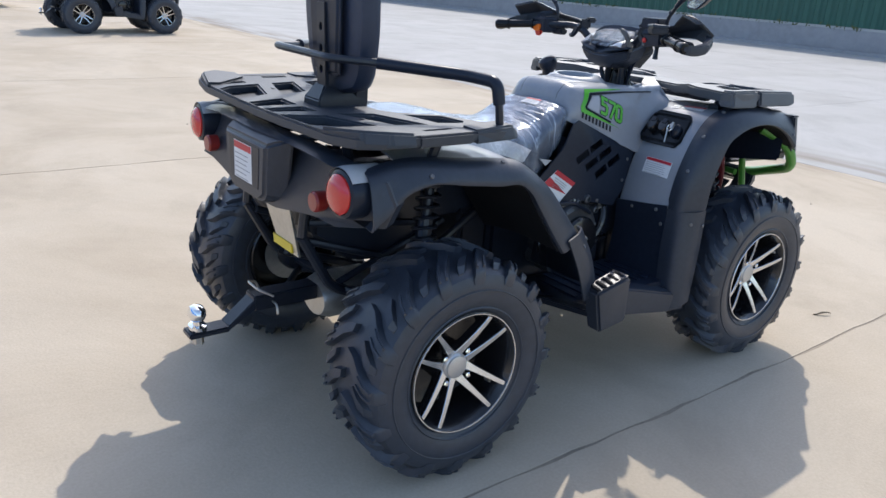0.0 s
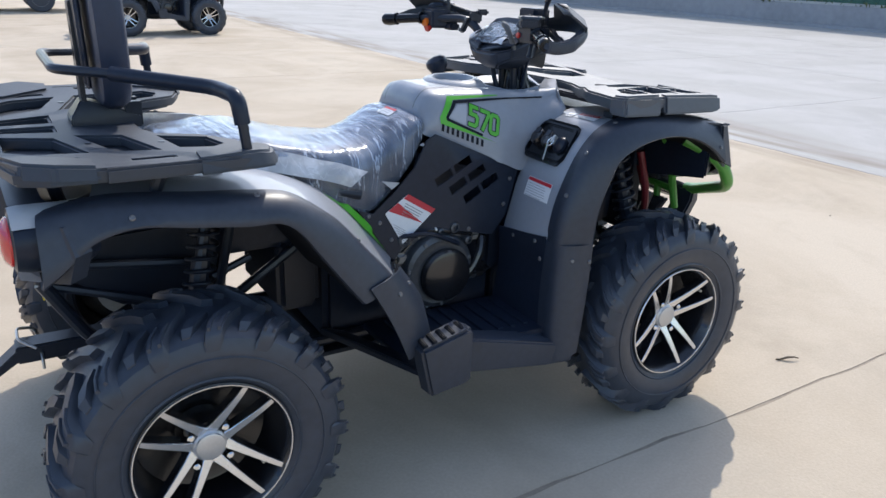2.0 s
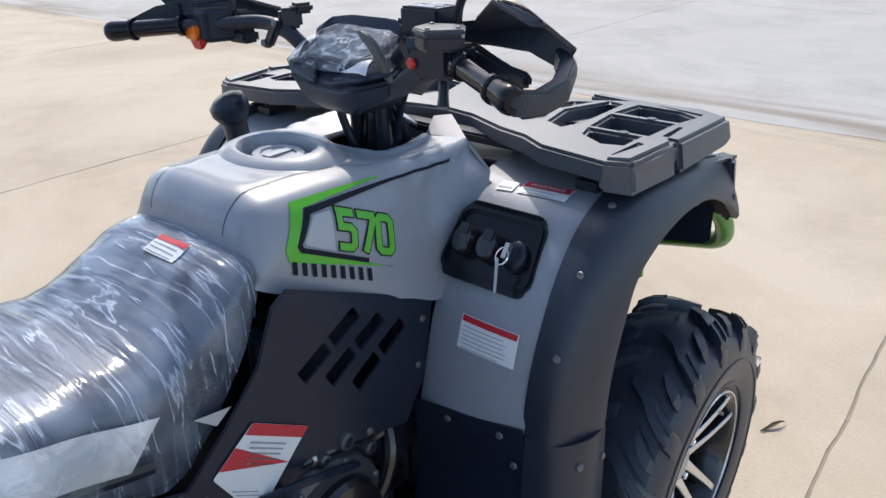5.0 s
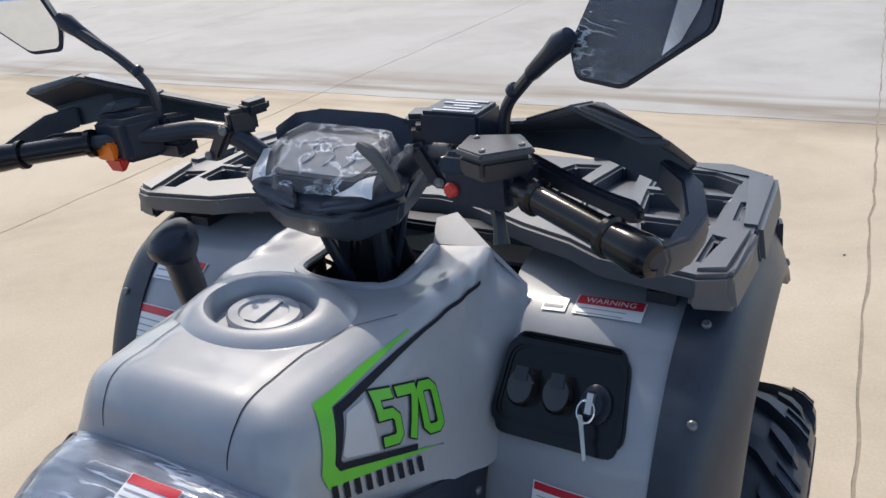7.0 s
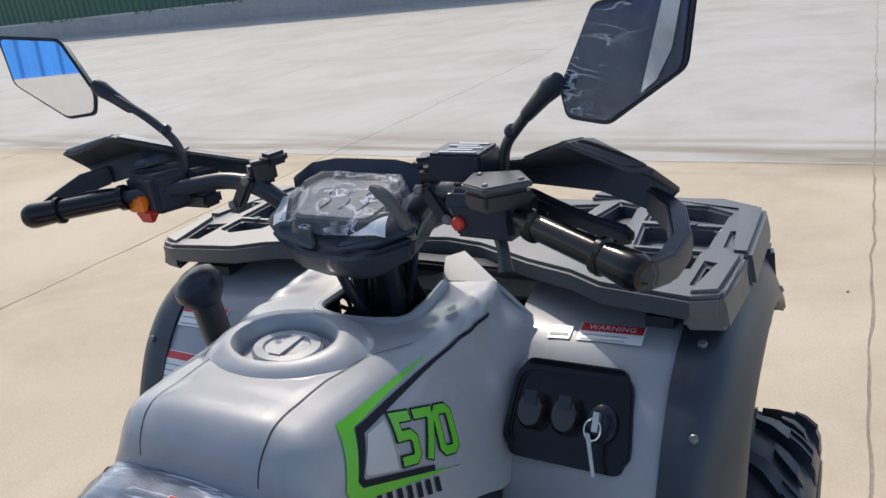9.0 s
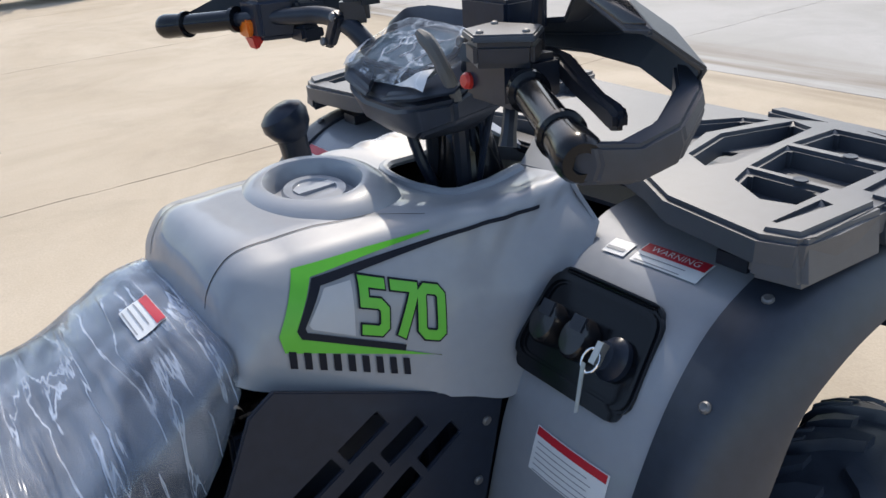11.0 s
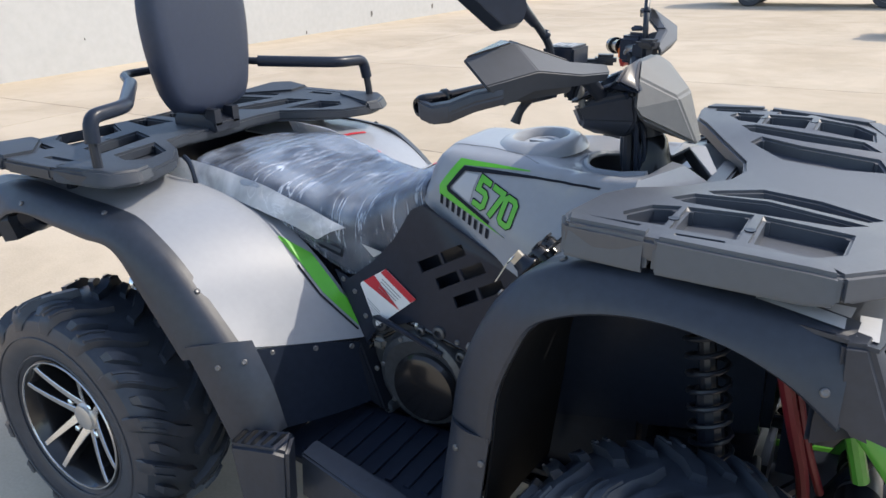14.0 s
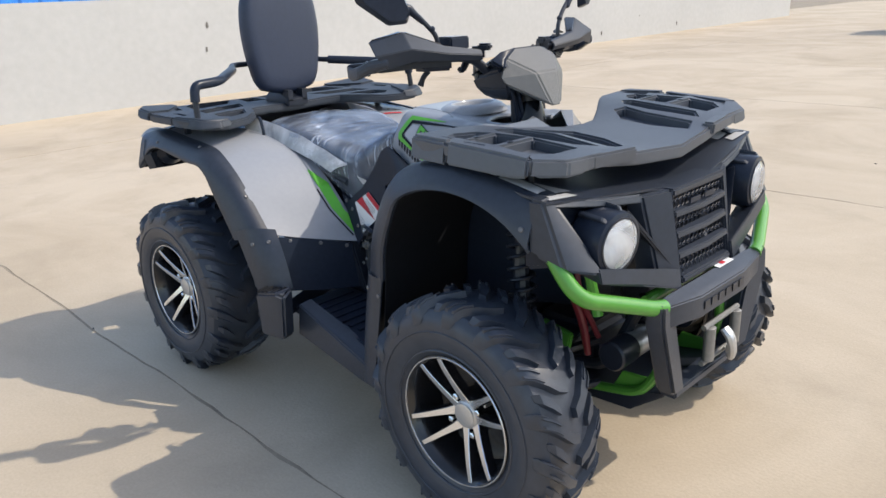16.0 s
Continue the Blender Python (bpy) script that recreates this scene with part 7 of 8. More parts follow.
def build_bars(root, near):
    """Steering column, handlebar and all that sits on it."""
    sides = (-1, 1)
    turn = pose(0.530, 0.006, 0, 0, 0, -0.6) @ pose(-0.50, 0, 0)

    def put(name, bm, mat, parent, label="", angle=32):
        for v in bm.verts:
            v.co = turn @ v.co
        return part(name, bm, mat, parent, label, angle)

    bm = bmesh.new()
    tube(bm, [(0.515, 0, 0.90), (0.492, 0, 1.10)], 0.032, 14)
    tube(bm, [(0.47, 0.035, 0.93), (0.465, 0.035, 1.10)], 0.012, 8)
    tube(bm, [(0.47, -0.035, 0.93), (0.465, -0.035, 1.10)], 0.012, 8)
    put("steering_column", bm, METAL_BLACK, root, "black steering column")
    bm = bmesh.new()
    lathe(bm, [(0.072, -0.09), (0.066, -0.05), (0.050, -0.02), (0.042, 0.02), (0.036, 0.05), (0.030, 0.06)], 20, (0.505, 0, 1.00), (-0.08, 0, 1))
    put("steering_boot", bm, GLOSS_BLACK, root, "black rubber boot round the column")
    bm = bmesh.new()
    half = [(0.468, 0, 1.105), (0.460, 0.060, 1.110), (0.430, 0.112, 1.150), (0.412, 0.152, 1.192), (0.402, 0.205, 1.203), (0.318, 0.345, 1.195), (0.254, 0.466, 1.183)]
    fat = [0.0145, 0.0145, 0.0145, 0.0145, 0.0135, 0.0112, 0.0112]
    tube(bm, [(x, -y, z) for x, y, z in half[::-1]] + half[1:], fat[::-1] + fat[1:], 14, 0.03)
    bar = put("handlebar", bm, METAL_BLACK, root, "black tubular handlebar")
    rnd = random.Random(3)
    for k in range(7):
        s = 1 if k % 2 else -1
        y0 = s * (0.05 + 0.012 * (k // 2))
        bm = bmesh.new()
        tube(bm, [(0.435 + 0.008 * k, y0 * 1.5, 1.165), (0.475 + 0.010 * (k % 4), y0 * 0.9, 1.10 + 0.01 * rnd.random()), (0.49 + 0.008 * (k % 3), s * (0.034 + 0.004 * k), 1.03), (0.49, s * 0.03, 0.93)], 0.0050 + 0.0020 * (k % 2), 7, 0.05)
        put("cable", bm, BLACK, bar)
    bm = bmesh.new()
    tube(bm, [(0.452, 0.050, 1.135), (0.430, 0.046, 1.060), (0.440, 0.020, 0.985), (0.470, 0.010, 0.93)], 0.0085, 9, 0.04)
    put("cable", bm, BLACK, bar)
    for s in sides:
        a, b = Vector((0.318, s * 0.345, 1.195)), Vector((0.2535, s * 0.467, 1.183))
        bm = bmesh.new()
        tube(bm, [a, a.lerp(b, 0.06), a.lerp(b, 0.08), b], [0.0205, 0.0205, 0.0158, 0.0165], 20, 0)
        d = (b - a).normalized()
        put("grip", bm, GLOSS_BLACK, bar, "black rubber grip")
        bm = bmesh.new()
        lathe(bm, [(0.016, -0.042), (0.0215, -0.040), (0.0215, -0.034), (0.0180, -0.032), (0.0195, -0.010), (0.0205, 0.006), (0.0195, 0.014), (0.016, 0.020), (0.009, 0.021), (0.008, 0.015), (0, 0.015)], 22, b + d * 0.010, d)
        put("bar_end", bm, GLOSS_BLACK, bar, "black bar-end plug")
        # clamp for the guard
        c = Vector((0.418, s * 0.150, 1.202))
        put("guard_clamp", joined(solid([c + Vector((x, s * y, z)) for x, y in ((-0.020, 0.002), (0.018, -0.020), (-0.004, 0.024), (0.034, 0.004)) for z in (-0.010, 0.028)], 0.006), solid([c + Vector((x, s * y, z)) for x, y, z in ((-0.030, 0.030, -0.046), (-0.030, 0.056, -0.046), (-0.014, 0.030, -0.046), (-0.014, 0.056, -0.046), (-0.028, -0.006, 0.004), (-0.028, 0.018, 0.012), (-0.010, -0.006, 0.004), (-0.010, 0.018, 0.012))], 0.005), solid([c + Vector((x, s * y, z)) for x, y in ((0.0, -0.022), (0.040, -0.030), (0.010, 0.010), (0.050, 0.0)) for z in (0.016, 0.036)], 0.006)), METAL_BLACK, bar)
        for dy, dz in ((0.042, -0.036), (0.004, 0.004)):
            add_bolt(bar, turn @ (c + Vector((-0.031, s * dy, dz))), (-1, 0, 0.2))
        # hand guard: one folded body from the clamp over the lever to the bar end
        stations = (
            ((0.440, 0.165, 1.222), (0.456, 0.168, 1.222), (0.464, 0.170, 1.208), (0.456, 0.168, 1.192)),
            ((0.417, 0.291, 1.242), (0.437, 0.300, 1.242), (0.462, 0.306, 1.222), (0.448, 0.300, 1.200)),
            ((0.344, 0.379, 1.285), (0.375, 0.399, 1.283), (0.430, 0.420, 1.242), (0.415, 0.398, 1.205)),
            ((0.322, 0.456, 1.262), (0.323, 0.482, 1.264), (0.374, 0.500, 1.226), (0.392, 0.470, 1.190)),
        )
        bm = bmesh.new()
        surface(bm, [[(x, s * y, z) for x, y, z in r] for r in stations], 4, 4, smooth_u=False, smooth_v=False)
        shell(bm, 0.006)
        bevel(bm, 0.002, 18, 2)
        guard = put("hand_guard", bm, RACK, bar, "dark angular hand guard", 25)
        bm = bmesh.new()
        rings = []
        for x, y, z, h, w in ((0.388, 0.466, 1.208, 0.016, 0.009), (0.352, 0.498, 1.200, 0.018, 0.009), (0.312, 0.512, 1.182, 0.019, 0.009), (0.275, 0.506, 1.174, 0.018, 0.009), (0.240, 0.492, 1.179, 0.018, 0.009)):
            rings.append([(x - w * 0.5, s * (y - w), z - h), (x - w * 0.5, s * (y - w), z + h), (x + w * 0.6, s * (y + w), z + h * 0.85), (x + w * 0.9, s * (y + w * 1.3), z), (x + w * 0.6, s * (y + w), z - h * 0.85)])
        loft(bm, rings)
        bmesh.ops.recalc_face_normals(bm, faces=bm.faces[:])
        bevel(bm, 0.003, 25, 2)
        put("guard_arm", bm, PLASTIC, guard, "black arm from the guard to the bar end", 25)
        for a, c in ((1, 2), (2, 3)):
            (p0, p1), (q0, q1) = stations[a][:2], stations[c][:2]
            p0, p1, q0, q1 = (Vector((x, s * y, z)) for x, y, z in (p0, p1, q0, q1))
            mid = (p0 + p1 + q0 + q1) / 4
            quad_ = [mid + (p - mid) * 0.86 for p in (p0, p1, q1, q0)]
            nor = (q0 - p0).cross(p1 - p0).normalized()
            nor = nor if nor.z > 0 else -nor
            put("guard_gloss", solid([p + nor * h for p in quad_ for h in (-0.004, 0.0025)], 0.001, 1), RIM_BLACK, guard, "glossy inset on the hand guard")
        # lever
        bm = bmesh.new()
        rings = []
        for x, y, z, h, w in ((0.418, 0.262, 1.196, 0.012, 0.010), (0.402, 0.310, 1.196, 0.012, 0.008), (0.372, 0.360, 1.192, 0.011, 0.007), (0.345, 0.410, 1.188, 0.010, 0.006), (0.325, 0.448, 1.187, 0.011, 0.007), (0.318, 0.460, 1.187, 0.007, 0.005)):
            rings.append([(x - w, s * (y - w * 0.6), z - h), (x - w, s * (y - w * 0.6), z + h), (x + w, s * (y + w * 0.6), z + h), (x + w, s * (y + w * 0.6), z - h)])
        loft(bm, rings)
        bmesh.ops.recalc_face_normals(bm, faces=bm.faces[:])
        bevel(bm, 0.004, 40, 2)
        put("lever", bm, METAL_BLACK, bar, "black brake lever")
        # mirror on its arm
        bm = bmesh.new()
        tube(bm, [(0.392, s * 0.280, 1.205), (0.390, s * 0.282, 1.265), (0.378, s * 0.322, 1.308), (0.362, s * (0.356 if s < 0 else 0.384), 1.338 if s < 0 else 1.352)], 0.0070, 10, 0.022)
        arm = put("mirror_arm", bm, METAL_BLACK, bar, "black mirror arm")
        bm = bmesh.new()
        lathe(bm, [(0.0065, -0.050), (0.0085, -0.046), (0.0105, -0.012), (0.0135, 0.008), (0.009, 0.022)], 14, (0.364, s * (0.356 if s < 0 else 0.386), 1.338 if s < 0 else 1.353), (-0.25, s * 0.72, 0.65))
        put("mirror_joint", bm, BLACK, arm)
        bm = bmesh.new()
        lathe(bm, [(0.0075, -0.003), (0.0095, 0), (0.0095, 0.006), (0.0075, 0.009)], 12, (0.386, s * 0.296, 1.284), (-0.2, s * 0.6, 0.75))
        put("lock_nut", bm, BLACK, arm)
        m = basis((0.352, s * (0.484 if s > 0 else 0.440), 1.380 if s > 0 else 1.370), (0.33 * s, -0.94, 0), (0.06 if s < 0 else MIRROR_TILT, 0, 1))
        shape = [(-0.026, 0.056), (0.078, 0.070), (0.071, -0.004), (-0.008, -0.064), (-0.058, -0.061), (-0.066, -0.030)]
        shape = rounded([(x * 1.17, y * 1.06) for x, y in shape], 0.010)
        if s > 0:
            shape = [(-x * 0.90, y) for x, y in shape[::-1]]
        bm = prism(shape, "z", -0.022, 0.004, 0.003, 2)
        for v in bm.verts:
            if v.co.z < -0.012:
                v.co.x *= 0.82
                v.co.y *= 0.82
        bm.transform(m)
        head = put("mirror_head", bm, BLACK, arm, "black angular mirror housing")
        bm = prism([(x * 0.93, y * 0.92) for x, y in shape], "z", 0.0035, 0.0055)
        bm.transform(m)
        put("mirror_glass", bm, MIRROR if s > 0 else TINT_MIRROR, head, "bare mirror glass" if s > 0 else "mirror glass under dark creased film", 20)
        if near and s < 0:
            bm = flat([(x * 0.93, y * 0.92) for x, y in shape], 2)
            for v in bm.verts:
                v.co.z = 0.0075 + 0.001 * noise.noise(Vector((v.co.x * 40, v.co.y * 15, 1)))
            bm.transform(m)
            put("mirror_film", bm, CLEAR_FILM, head, "creased clear film on the mirror")
            # pale strip laid over the mirror film in place of a bright reflection
            bm = flat([(0.058, 0.066), (0.078, 0.068), (0.068, 0.014), (0.052, -0.016), (0.034, -0.030)], 2)
            for v in bm.verts:
                v.co.z = 0.0088
            bm.transform(m)
            put("film_fold", bm, FOAM, head, "whitish strip on the mirror film, a painted reflection")
    # left switch block
    sw = put("switch_block", moved(joined(solid([(x, y + dy, z) for x, dy in ((0.334, 0.012), (0.392, -0.010)) for y in (0.305, 0.372) for z in (1.150, 1.214)], 0.008, 3), solid([(0.352, 0.330, 1.170), (0.352, 0.330, 1.222), (0.400, 0.300, 1.170), (0.400, 0.300, 1.222), (0.335, 0.375, 1.168), (0.335, 0.375, 1.218), (0.385, 0.390, 1.175), (0.385, 0.39, 1.215)], 0.006), solid([(0.350, 0.345, 1.222), (0.390, 0.320, 1.226), (0.345, 0.375, 1.220), (0.38, 0.38, 1.222), (0.355, 0.345, 1.236), (0.385, 0.33, 1.238), (0.352, 0.368, 1.232)], 0.004)), -0.008, -0.030, 0.014), BLACK, bar, "black switch block with orange and red switches")
    put("orange_switch", moved(solid([(0.326, 0.338, 1.172), (0.326, 0.378, 1.172), (0.328, 0.338, 1.144), (0.328, 0.378, 1.144), (0.352, 0.338, 1.172), (0.352, 0.378, 1.146)], 0.003), -0.010, -0.030, 0.024), ORANGE, sw, "orange rocker switch")
    put("red_switch", moved(solid([(0.330, 0.332, 1.146), (0.330, 0.370, 1.144), (0.336, 0.336, 1.122), (0.336, 0.364, 1.122), (0.356, 0.332, 1.146), (0.356, 0.364, 1.130)], 0.003), -0.010, -0.030, 0.026), RED_BUTTON, sw, "red horn button")
    put("clutch_perch", joined(solid([(0.385, 0.262, 1.180), (0.385, 0.262, 1.222), (0.425, 0.24, 1.18), (0.425, 0.24, 1.222), (0.375, 0.300, 1.18), (0.375, 0.30, 1.222)], 0.005), solid([(0.375, 0.235, 1.160), (0.375, 0.295, 1.160), (0.415, 0.235, 1.160), (0.405, 0.295, 1.16), (0.375, 0.235, 1.186), (0.375, 0.295, 1.186), (0.415, 0.235, 1.186)], 0.006)), METAL_BLACK, bar)
    # right brake cylinder, throttle block and fluid box
    def shrunk(bm):
        for v in bm.verts:
            v.co = Vector((0.330 + (v.co.x - 0.330) * 0.84, -0.298 + (v.co.y + 0.298) * 0.84, v.co.z - 0.006))
        return bm

    res = put("brake_reservoir", shrunk(solid([(0.285, -0.300, 1.218), (0.330, -0.350, 1.218), (0.375, -0.315, 1.218), (0.355, -0.250, 1.218), (0.305, -0.258, 1.218), (0.285, -0.300, 1.242), (0.330, -0.350, 1.242), (0.375, -0.315, 1.242), (0.355, -0.250, 1.242), (0.305, -0.258, 1.242)], 0.005)), METAL_BLACK, bar, "black brake fluid reservoir")
    put("reservoir_lid", shrunk(solid([(0.282, -0.300, 1.243), (0.330, -0.354, 1.243), (0.379, -0.316, 1.243), (0.357, -0.246, 1.243), (0.302, -0.254, 1.243), (0.284, -0.300, 1.250), (0.330, -0.351, 1.250), (0.376, -0.315, 1.250), (0.355, -0.249, 1.250), (0.304, -0.257, 1.250)], 0.002)), PLASTIC, res, "flat reservoir lid")
    for x, y in ((0.303, -0.296), (0.333, -0.328), (0.343, -0.270)):
        add_bolt(res, turn @ Vector((x, y, 1.2442)), (0, 0, 1), 0.55)
    thr = put("throttle_block", joined(solid([(0.330, -0.232, 1.165), (0.330, -0.232, 1.212), (0.390, -0.22, 1.165), (0.390, -0.22, 1.215), (0.318, -0.318, 1.168), (0.318, -0.318, 1.218), (0.38, -0.33, 1.17), (0.38, -0.33, 1.218)], 0.007), solid([(0.322, -0.265, 1.205), (0.322, -0.225, 1.205), (0.37, -0.265, 1.212), (0.37, -0.225, 1.212), (0.33, -0.262, 1.228), (0.33, -0.23, 1.228), (0.365, -0.25, 1.230)], 0.005)), BLACK, bar, "black throttle block with a red button")
    bm = bmesh.new()
    lathe(bm, [(0.0088, -0.004), (0.0088, 0.003), (0.0065, 0.006), (0, 0.006)], 16, (0.327, -0.243, 1.186), (-1, 0.1, 0.15))
    put("stop_button", bm, RED_BUTTON, thr, "round red stop button")
    bm = bmesh.new()
    tube(bm, [(0.350, -0.285, 1.168), (0.338, -0.295, 1.150), (0.330, -0.300, 1.126)], [0.009, 0.008, 0.010], 9, 0.01)
    put("thumb_lever", bm, METAL_BLACK, thr)
    bm = bmesh.new()
    tube(bm, [(0.398, -0.128, 1.128), (0.386, -0.122, 1.165), (0.378, -0.106, 1.198), (0.374, -0.086, 1.212)], [0.006, 0.009, 0.0095, 0.005], 9, 0.03)
    put("parking_lever", bm, GREY_PLASTIC, bar, "short black curved lever")
    box2 = put("fluid_box", solid([(x, y, z) for x in (0.365, 0.425) for y in (-0.262, -0.185) for z in (1.225, 1.262)], 0.004), BLACK, bar, "black fluid box with a printed lid")
    lid = [(0.372 + 0.010 * k, 0.377 + 0.010 * k) for k in range(5)]
    put("lid_print", joined(*[block(x0, x1, -0.252 + 0.01 * (i % 2), -0.200 - 0.008 * (i % 3), 1.2622, 1.2632, 0.0002, 1) for i, (x0, x1) in enumerate(lid)]), PALE_INK, box2, "pale print bars")
    # instrument: chin, tray, screen, film and visor
    def broad(bm):
        for v in bm.verts:
            v.co.y = v.co.y * 1.13 - 0.006
            v.co.z -= 0.008
        return bm

    dash = put("instrument", broad(solid([(x, s * y, z) for s in sides for x, y, z in ((0.352, 0.030, 1.118), (0.358, 0.075, 1.128), (0.385, 0.116, 1.140), (0.470, 0.100, 1.180), (0.500, 0.105, 1.170), (0.372, 0.062, 1.085), (0.392, 0.030, 1.066), (0.395, 0.105, 1.108), (0.47, 0.05, 1.070), (0.50, 0.085, 1.11))], 0.014, 4)), PLASTIC, root, "dark instrument housing")
    for s in sides:
        put("tray_edge", broad(solid([(x, s * y, z) for x, y, z in ((0.346, 0.012, 1.124), (0.352, 0.078, 1.138), (0.384, 0.122, 1.150), (0.470, 0.106, 1.190), (0.352, 0.012, 1.136), (0.360, 0.074, 1.150), (0.390, 0.112, 1.160), (0.465, 0.094, 1.196), (0.400, 0.060, 1.150))], 0.005, 2)), PLASTIC, dash, "raised edge of the instrument tray")
    sm = basis((0.4150, 0, 1.1800), (0, -1, 0), (0.91, 0, 0.41))
    bm = prism(rounded([(-0.086, 0.008), (-0.062, -0.046), (0.062, -0.046), (0.086, 0.008), (0.058, 0.050), (-0.058, 0.050)], 0.012), "z", -0.026, 0.004, 0.003, 2)
    bm.transform(sm)
    broad(bm)
    put("screen_bezel", bm, BLACK, dash)
    bm = prism(rounded([(-0.076, 0.007), (-0.055, -0.037), (0.055, -0.037), (0.076, 0.007), (0.050, 0.042), (-0.050, 0.042)], 0.010), "z", 0.004, 0.0055, 0.0005, 1)
    bm.transform(sm)
    broad(bm)
    put("screen", bm, SCREEN, dash, "blank grey display under film")
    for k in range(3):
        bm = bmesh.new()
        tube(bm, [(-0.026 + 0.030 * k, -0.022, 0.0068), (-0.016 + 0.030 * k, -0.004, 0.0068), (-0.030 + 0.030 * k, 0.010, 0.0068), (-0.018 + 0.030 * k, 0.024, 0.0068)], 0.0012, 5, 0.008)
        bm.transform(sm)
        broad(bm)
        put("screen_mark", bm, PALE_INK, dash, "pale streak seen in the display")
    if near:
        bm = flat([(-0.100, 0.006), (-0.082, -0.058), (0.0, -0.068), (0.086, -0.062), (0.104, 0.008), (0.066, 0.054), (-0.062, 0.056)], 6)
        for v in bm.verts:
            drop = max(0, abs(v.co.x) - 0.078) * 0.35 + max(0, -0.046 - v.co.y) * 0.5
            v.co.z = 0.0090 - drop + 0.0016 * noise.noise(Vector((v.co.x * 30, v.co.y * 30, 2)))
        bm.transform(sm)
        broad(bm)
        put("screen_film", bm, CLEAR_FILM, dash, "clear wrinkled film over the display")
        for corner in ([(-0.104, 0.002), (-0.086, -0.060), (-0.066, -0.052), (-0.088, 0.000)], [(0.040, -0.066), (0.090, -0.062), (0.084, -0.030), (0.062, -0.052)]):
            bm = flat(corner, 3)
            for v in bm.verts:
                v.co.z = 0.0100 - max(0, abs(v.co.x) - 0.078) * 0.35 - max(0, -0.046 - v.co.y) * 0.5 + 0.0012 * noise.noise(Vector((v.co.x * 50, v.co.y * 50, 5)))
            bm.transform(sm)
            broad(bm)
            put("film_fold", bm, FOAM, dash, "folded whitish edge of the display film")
    put("instrument_hood", broad(solid([(0.446, -0.108, 1.178), (0.446, 0.108, 1.178), (0.470, -0.126, 1.196), (0.470, 0.126, 1.196), (0.515, -0.118, 1.175), (0.515, 0.118, 1.175), (0.474, -0.088, 1.222), (0.474, 0.088, 1.222), (0.482, -0.040, 1.230), (0.482, 0.040, 1.230), (0.50, -0.10, 1.20), (0.50, 0.10, 1.20)], 0.005)), BLACK, dash, "black visor over the display")
    put("nacelle", solid([(x, s * y, z) for s in sides for x, y, z in ((0.485, 0.060, 1.220), (0.500, 0.115, 1.195), (0.508, 0.150, 1.140), (0.520, 0.140, 1.120), (0.590, 0.030, 1.065), (0.605, 0.020, 1.050), (0.565, 0.050, 1.150), (0.50, 0.06, 1.09))], 0.006), GREY_PLASTIC, root, "grey faceted front cowl of the steering", 10)
    # gear selector on the left
    bm = bmesh.new()
    tube(bm, [(0.385, 0.258, 0.90), (0.372, 0.255, 0.985), (0.362, 0.252, 1.045)], [0.022, 0.024, 0.028], 14, 0.02)
    sel = part("gear_lever", bm, METAL_BLACK, root, "black gear selector with a round knob")
    bm = bmesh.new()
    lathe(bm, [(0.022, -0.032), (0.034, -0.018), (0.040, 0.000), (0.037, 0.014), (0.024, 0.023), (0, 0.026)], 24, (0.360, 0.252, 1.046), (-0.45, 0.15, 1))
    part("knob", bm, BLACK, sel, "round black knob")
    part("selector_gate", solid([(x, y, z) for x in (0.34, 0.45) for y in (0.20, 0.26) for z in (0.86, 0.915)], 0.008), BLACK, sel)


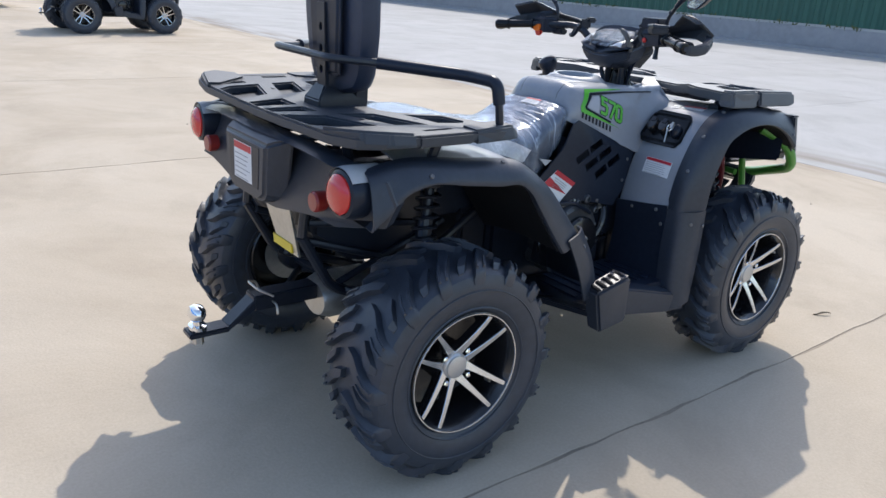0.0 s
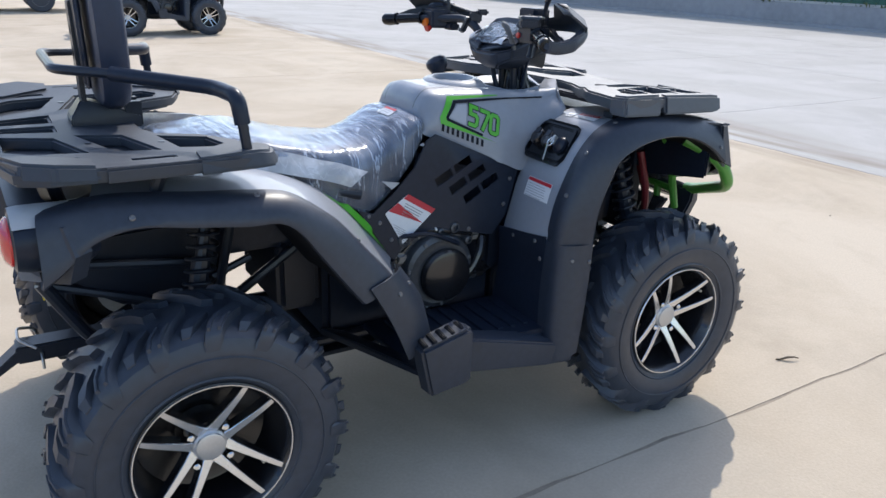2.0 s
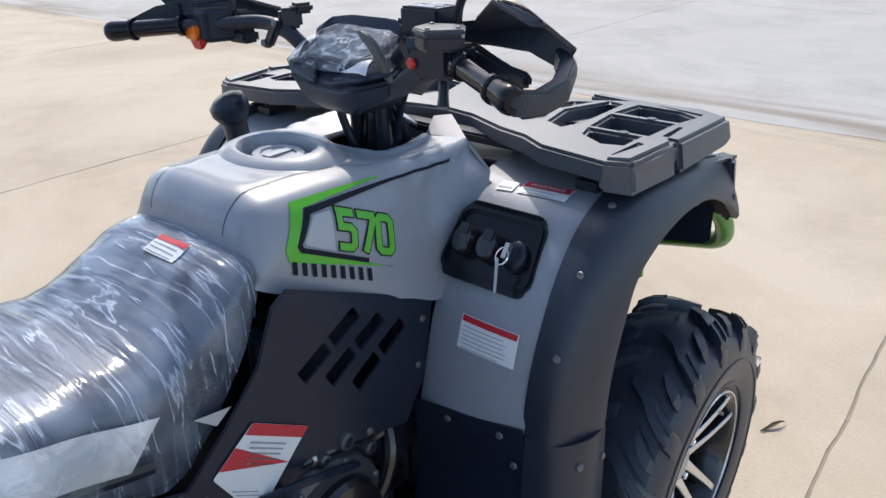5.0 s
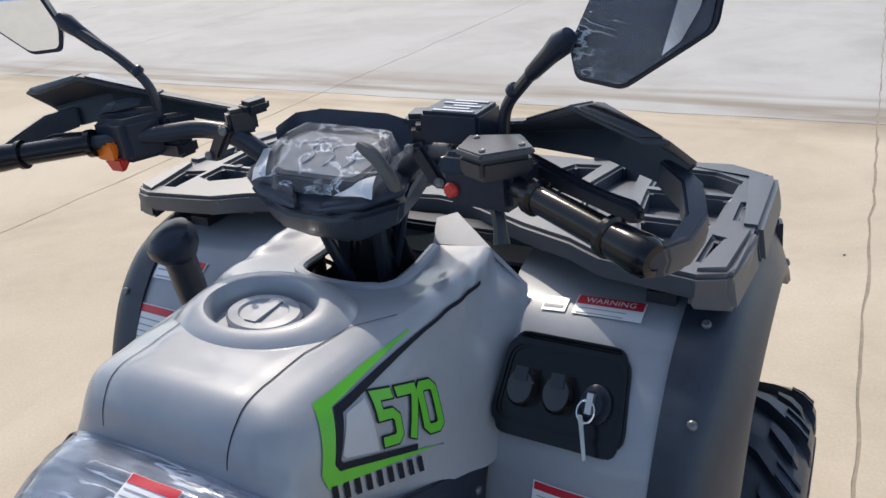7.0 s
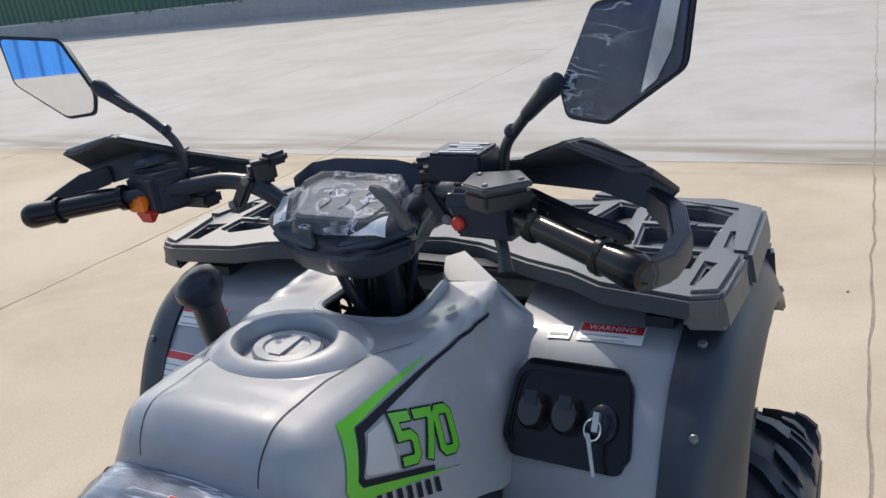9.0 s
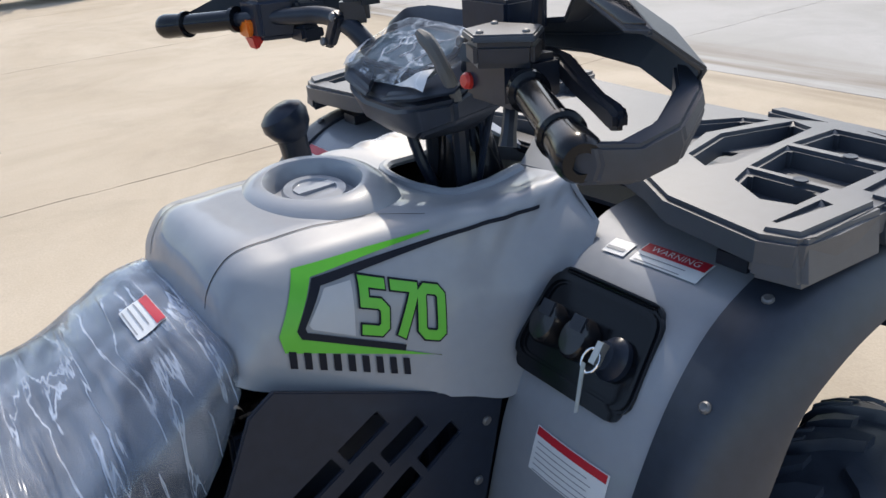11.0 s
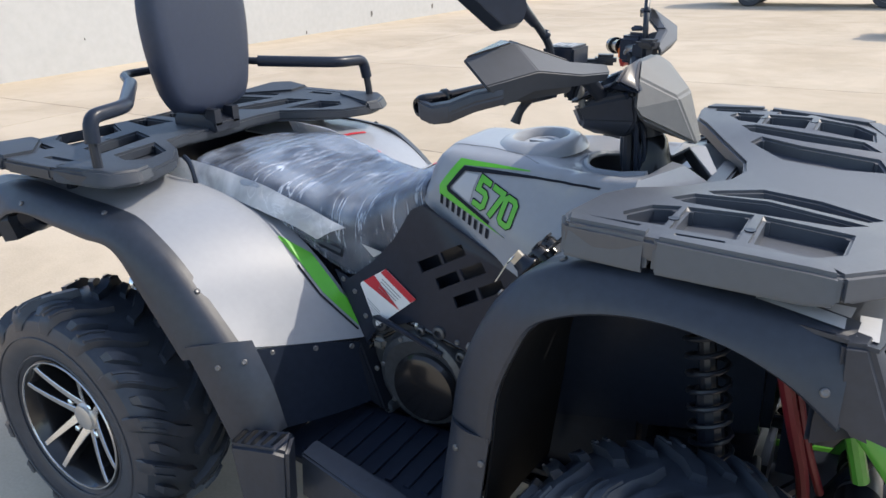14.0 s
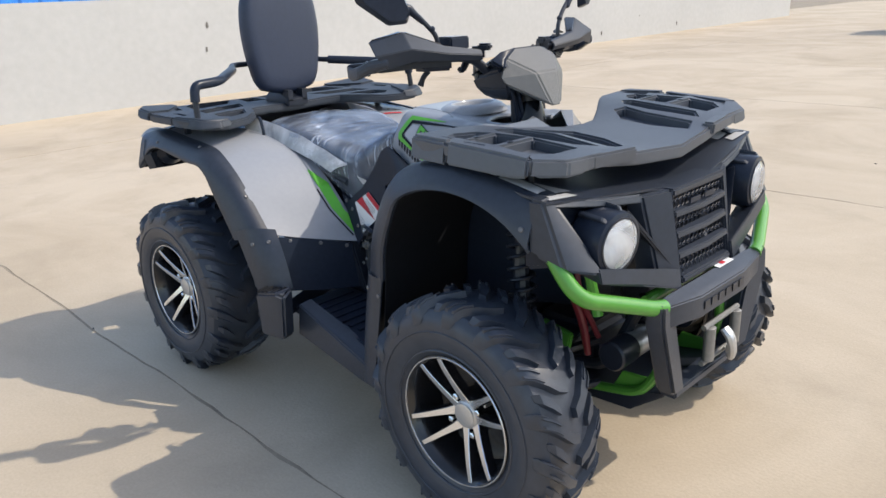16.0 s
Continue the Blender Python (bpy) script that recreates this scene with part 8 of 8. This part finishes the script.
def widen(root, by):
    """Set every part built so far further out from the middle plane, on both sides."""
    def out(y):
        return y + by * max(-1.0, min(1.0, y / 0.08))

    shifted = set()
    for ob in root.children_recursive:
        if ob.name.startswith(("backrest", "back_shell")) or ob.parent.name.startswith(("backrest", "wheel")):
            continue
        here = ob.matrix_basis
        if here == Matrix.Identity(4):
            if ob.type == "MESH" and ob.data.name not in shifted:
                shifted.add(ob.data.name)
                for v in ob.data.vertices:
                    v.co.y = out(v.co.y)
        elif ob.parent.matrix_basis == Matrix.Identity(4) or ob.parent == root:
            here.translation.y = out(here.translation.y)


atv = thing("quad_bike", "silver-grey and green all-terrain vehicle on chunky tyres, seat wrapped in film", "quad bike")
build_atv(atv, True, SILVER, GREEN)
build_front(atv, True, SILVER, GREEN)
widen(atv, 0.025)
build_bars(atv, True)
atv.matrix_basis = pose(0, 0, 0.018)
parked = thing("parked_quad_bike", "dark navy and red all-terrain vehicle parked across the yard", "quad bike")
build_atv(parked, False, NAVY, DARK_RED)
build_front(parked, False, DARK_RED, DARK_RED)
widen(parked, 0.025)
build_bars(parked, False)
parked.matrix_basis = pose(2.06, 13.72, 0.018, 0, 0, 4)


def build_van(at):
    """A pale grey van far down the white wall."""
    van = thing("parked_van", "pale grey van parked far along the white wall", "van", at=at)
    prof = [(0.0, 0.35), (0.0, 1.15), (0.25, 1.85), (3.4, 1.95), (4.1, 1.25), (4.8, 1.1), (4.9, 0.35)]
    part("body", prism(prof, "y", -0.85, 0.85, 0.06, 3), SLAB_VAN, van, "pale grey van body")
    for x in (0.85, 3.9):
        for y in (-0.86, 0.66):
            bm = bmesh.new()
            lathe(bm, [(0.20, 0), (0.31, 0.0), (0.33, 0.03), (0.33, 0.17), (0.31, 0.2), (0.20, 0.2)], 28, (x, y, 0.33), (0, 1, 0))
            w = part("wheel", bm, RUBBER, van, "dark van wheel")
            bm = bmesh.new()
            lathe(bm, [(0.20, -0.005), (0.17, 0.03), (0.05, 0.01), (0, 0.01)], 20, (x, y, 0.33), (0, 1, 0), caps=False)
            part("hub", bm, STEEL, w)
    part("rear_window", block(0.02, 0.05, -0.6, 0.6, 1.2, 1.65, 0.01), SCREEN, van)
    part("bumper", block(-0.06, 0.1, -0.85, 0.85, 0.36, 0.58, 0.03), BLACK, van)


build_van((-3.42, 20.6, 0))
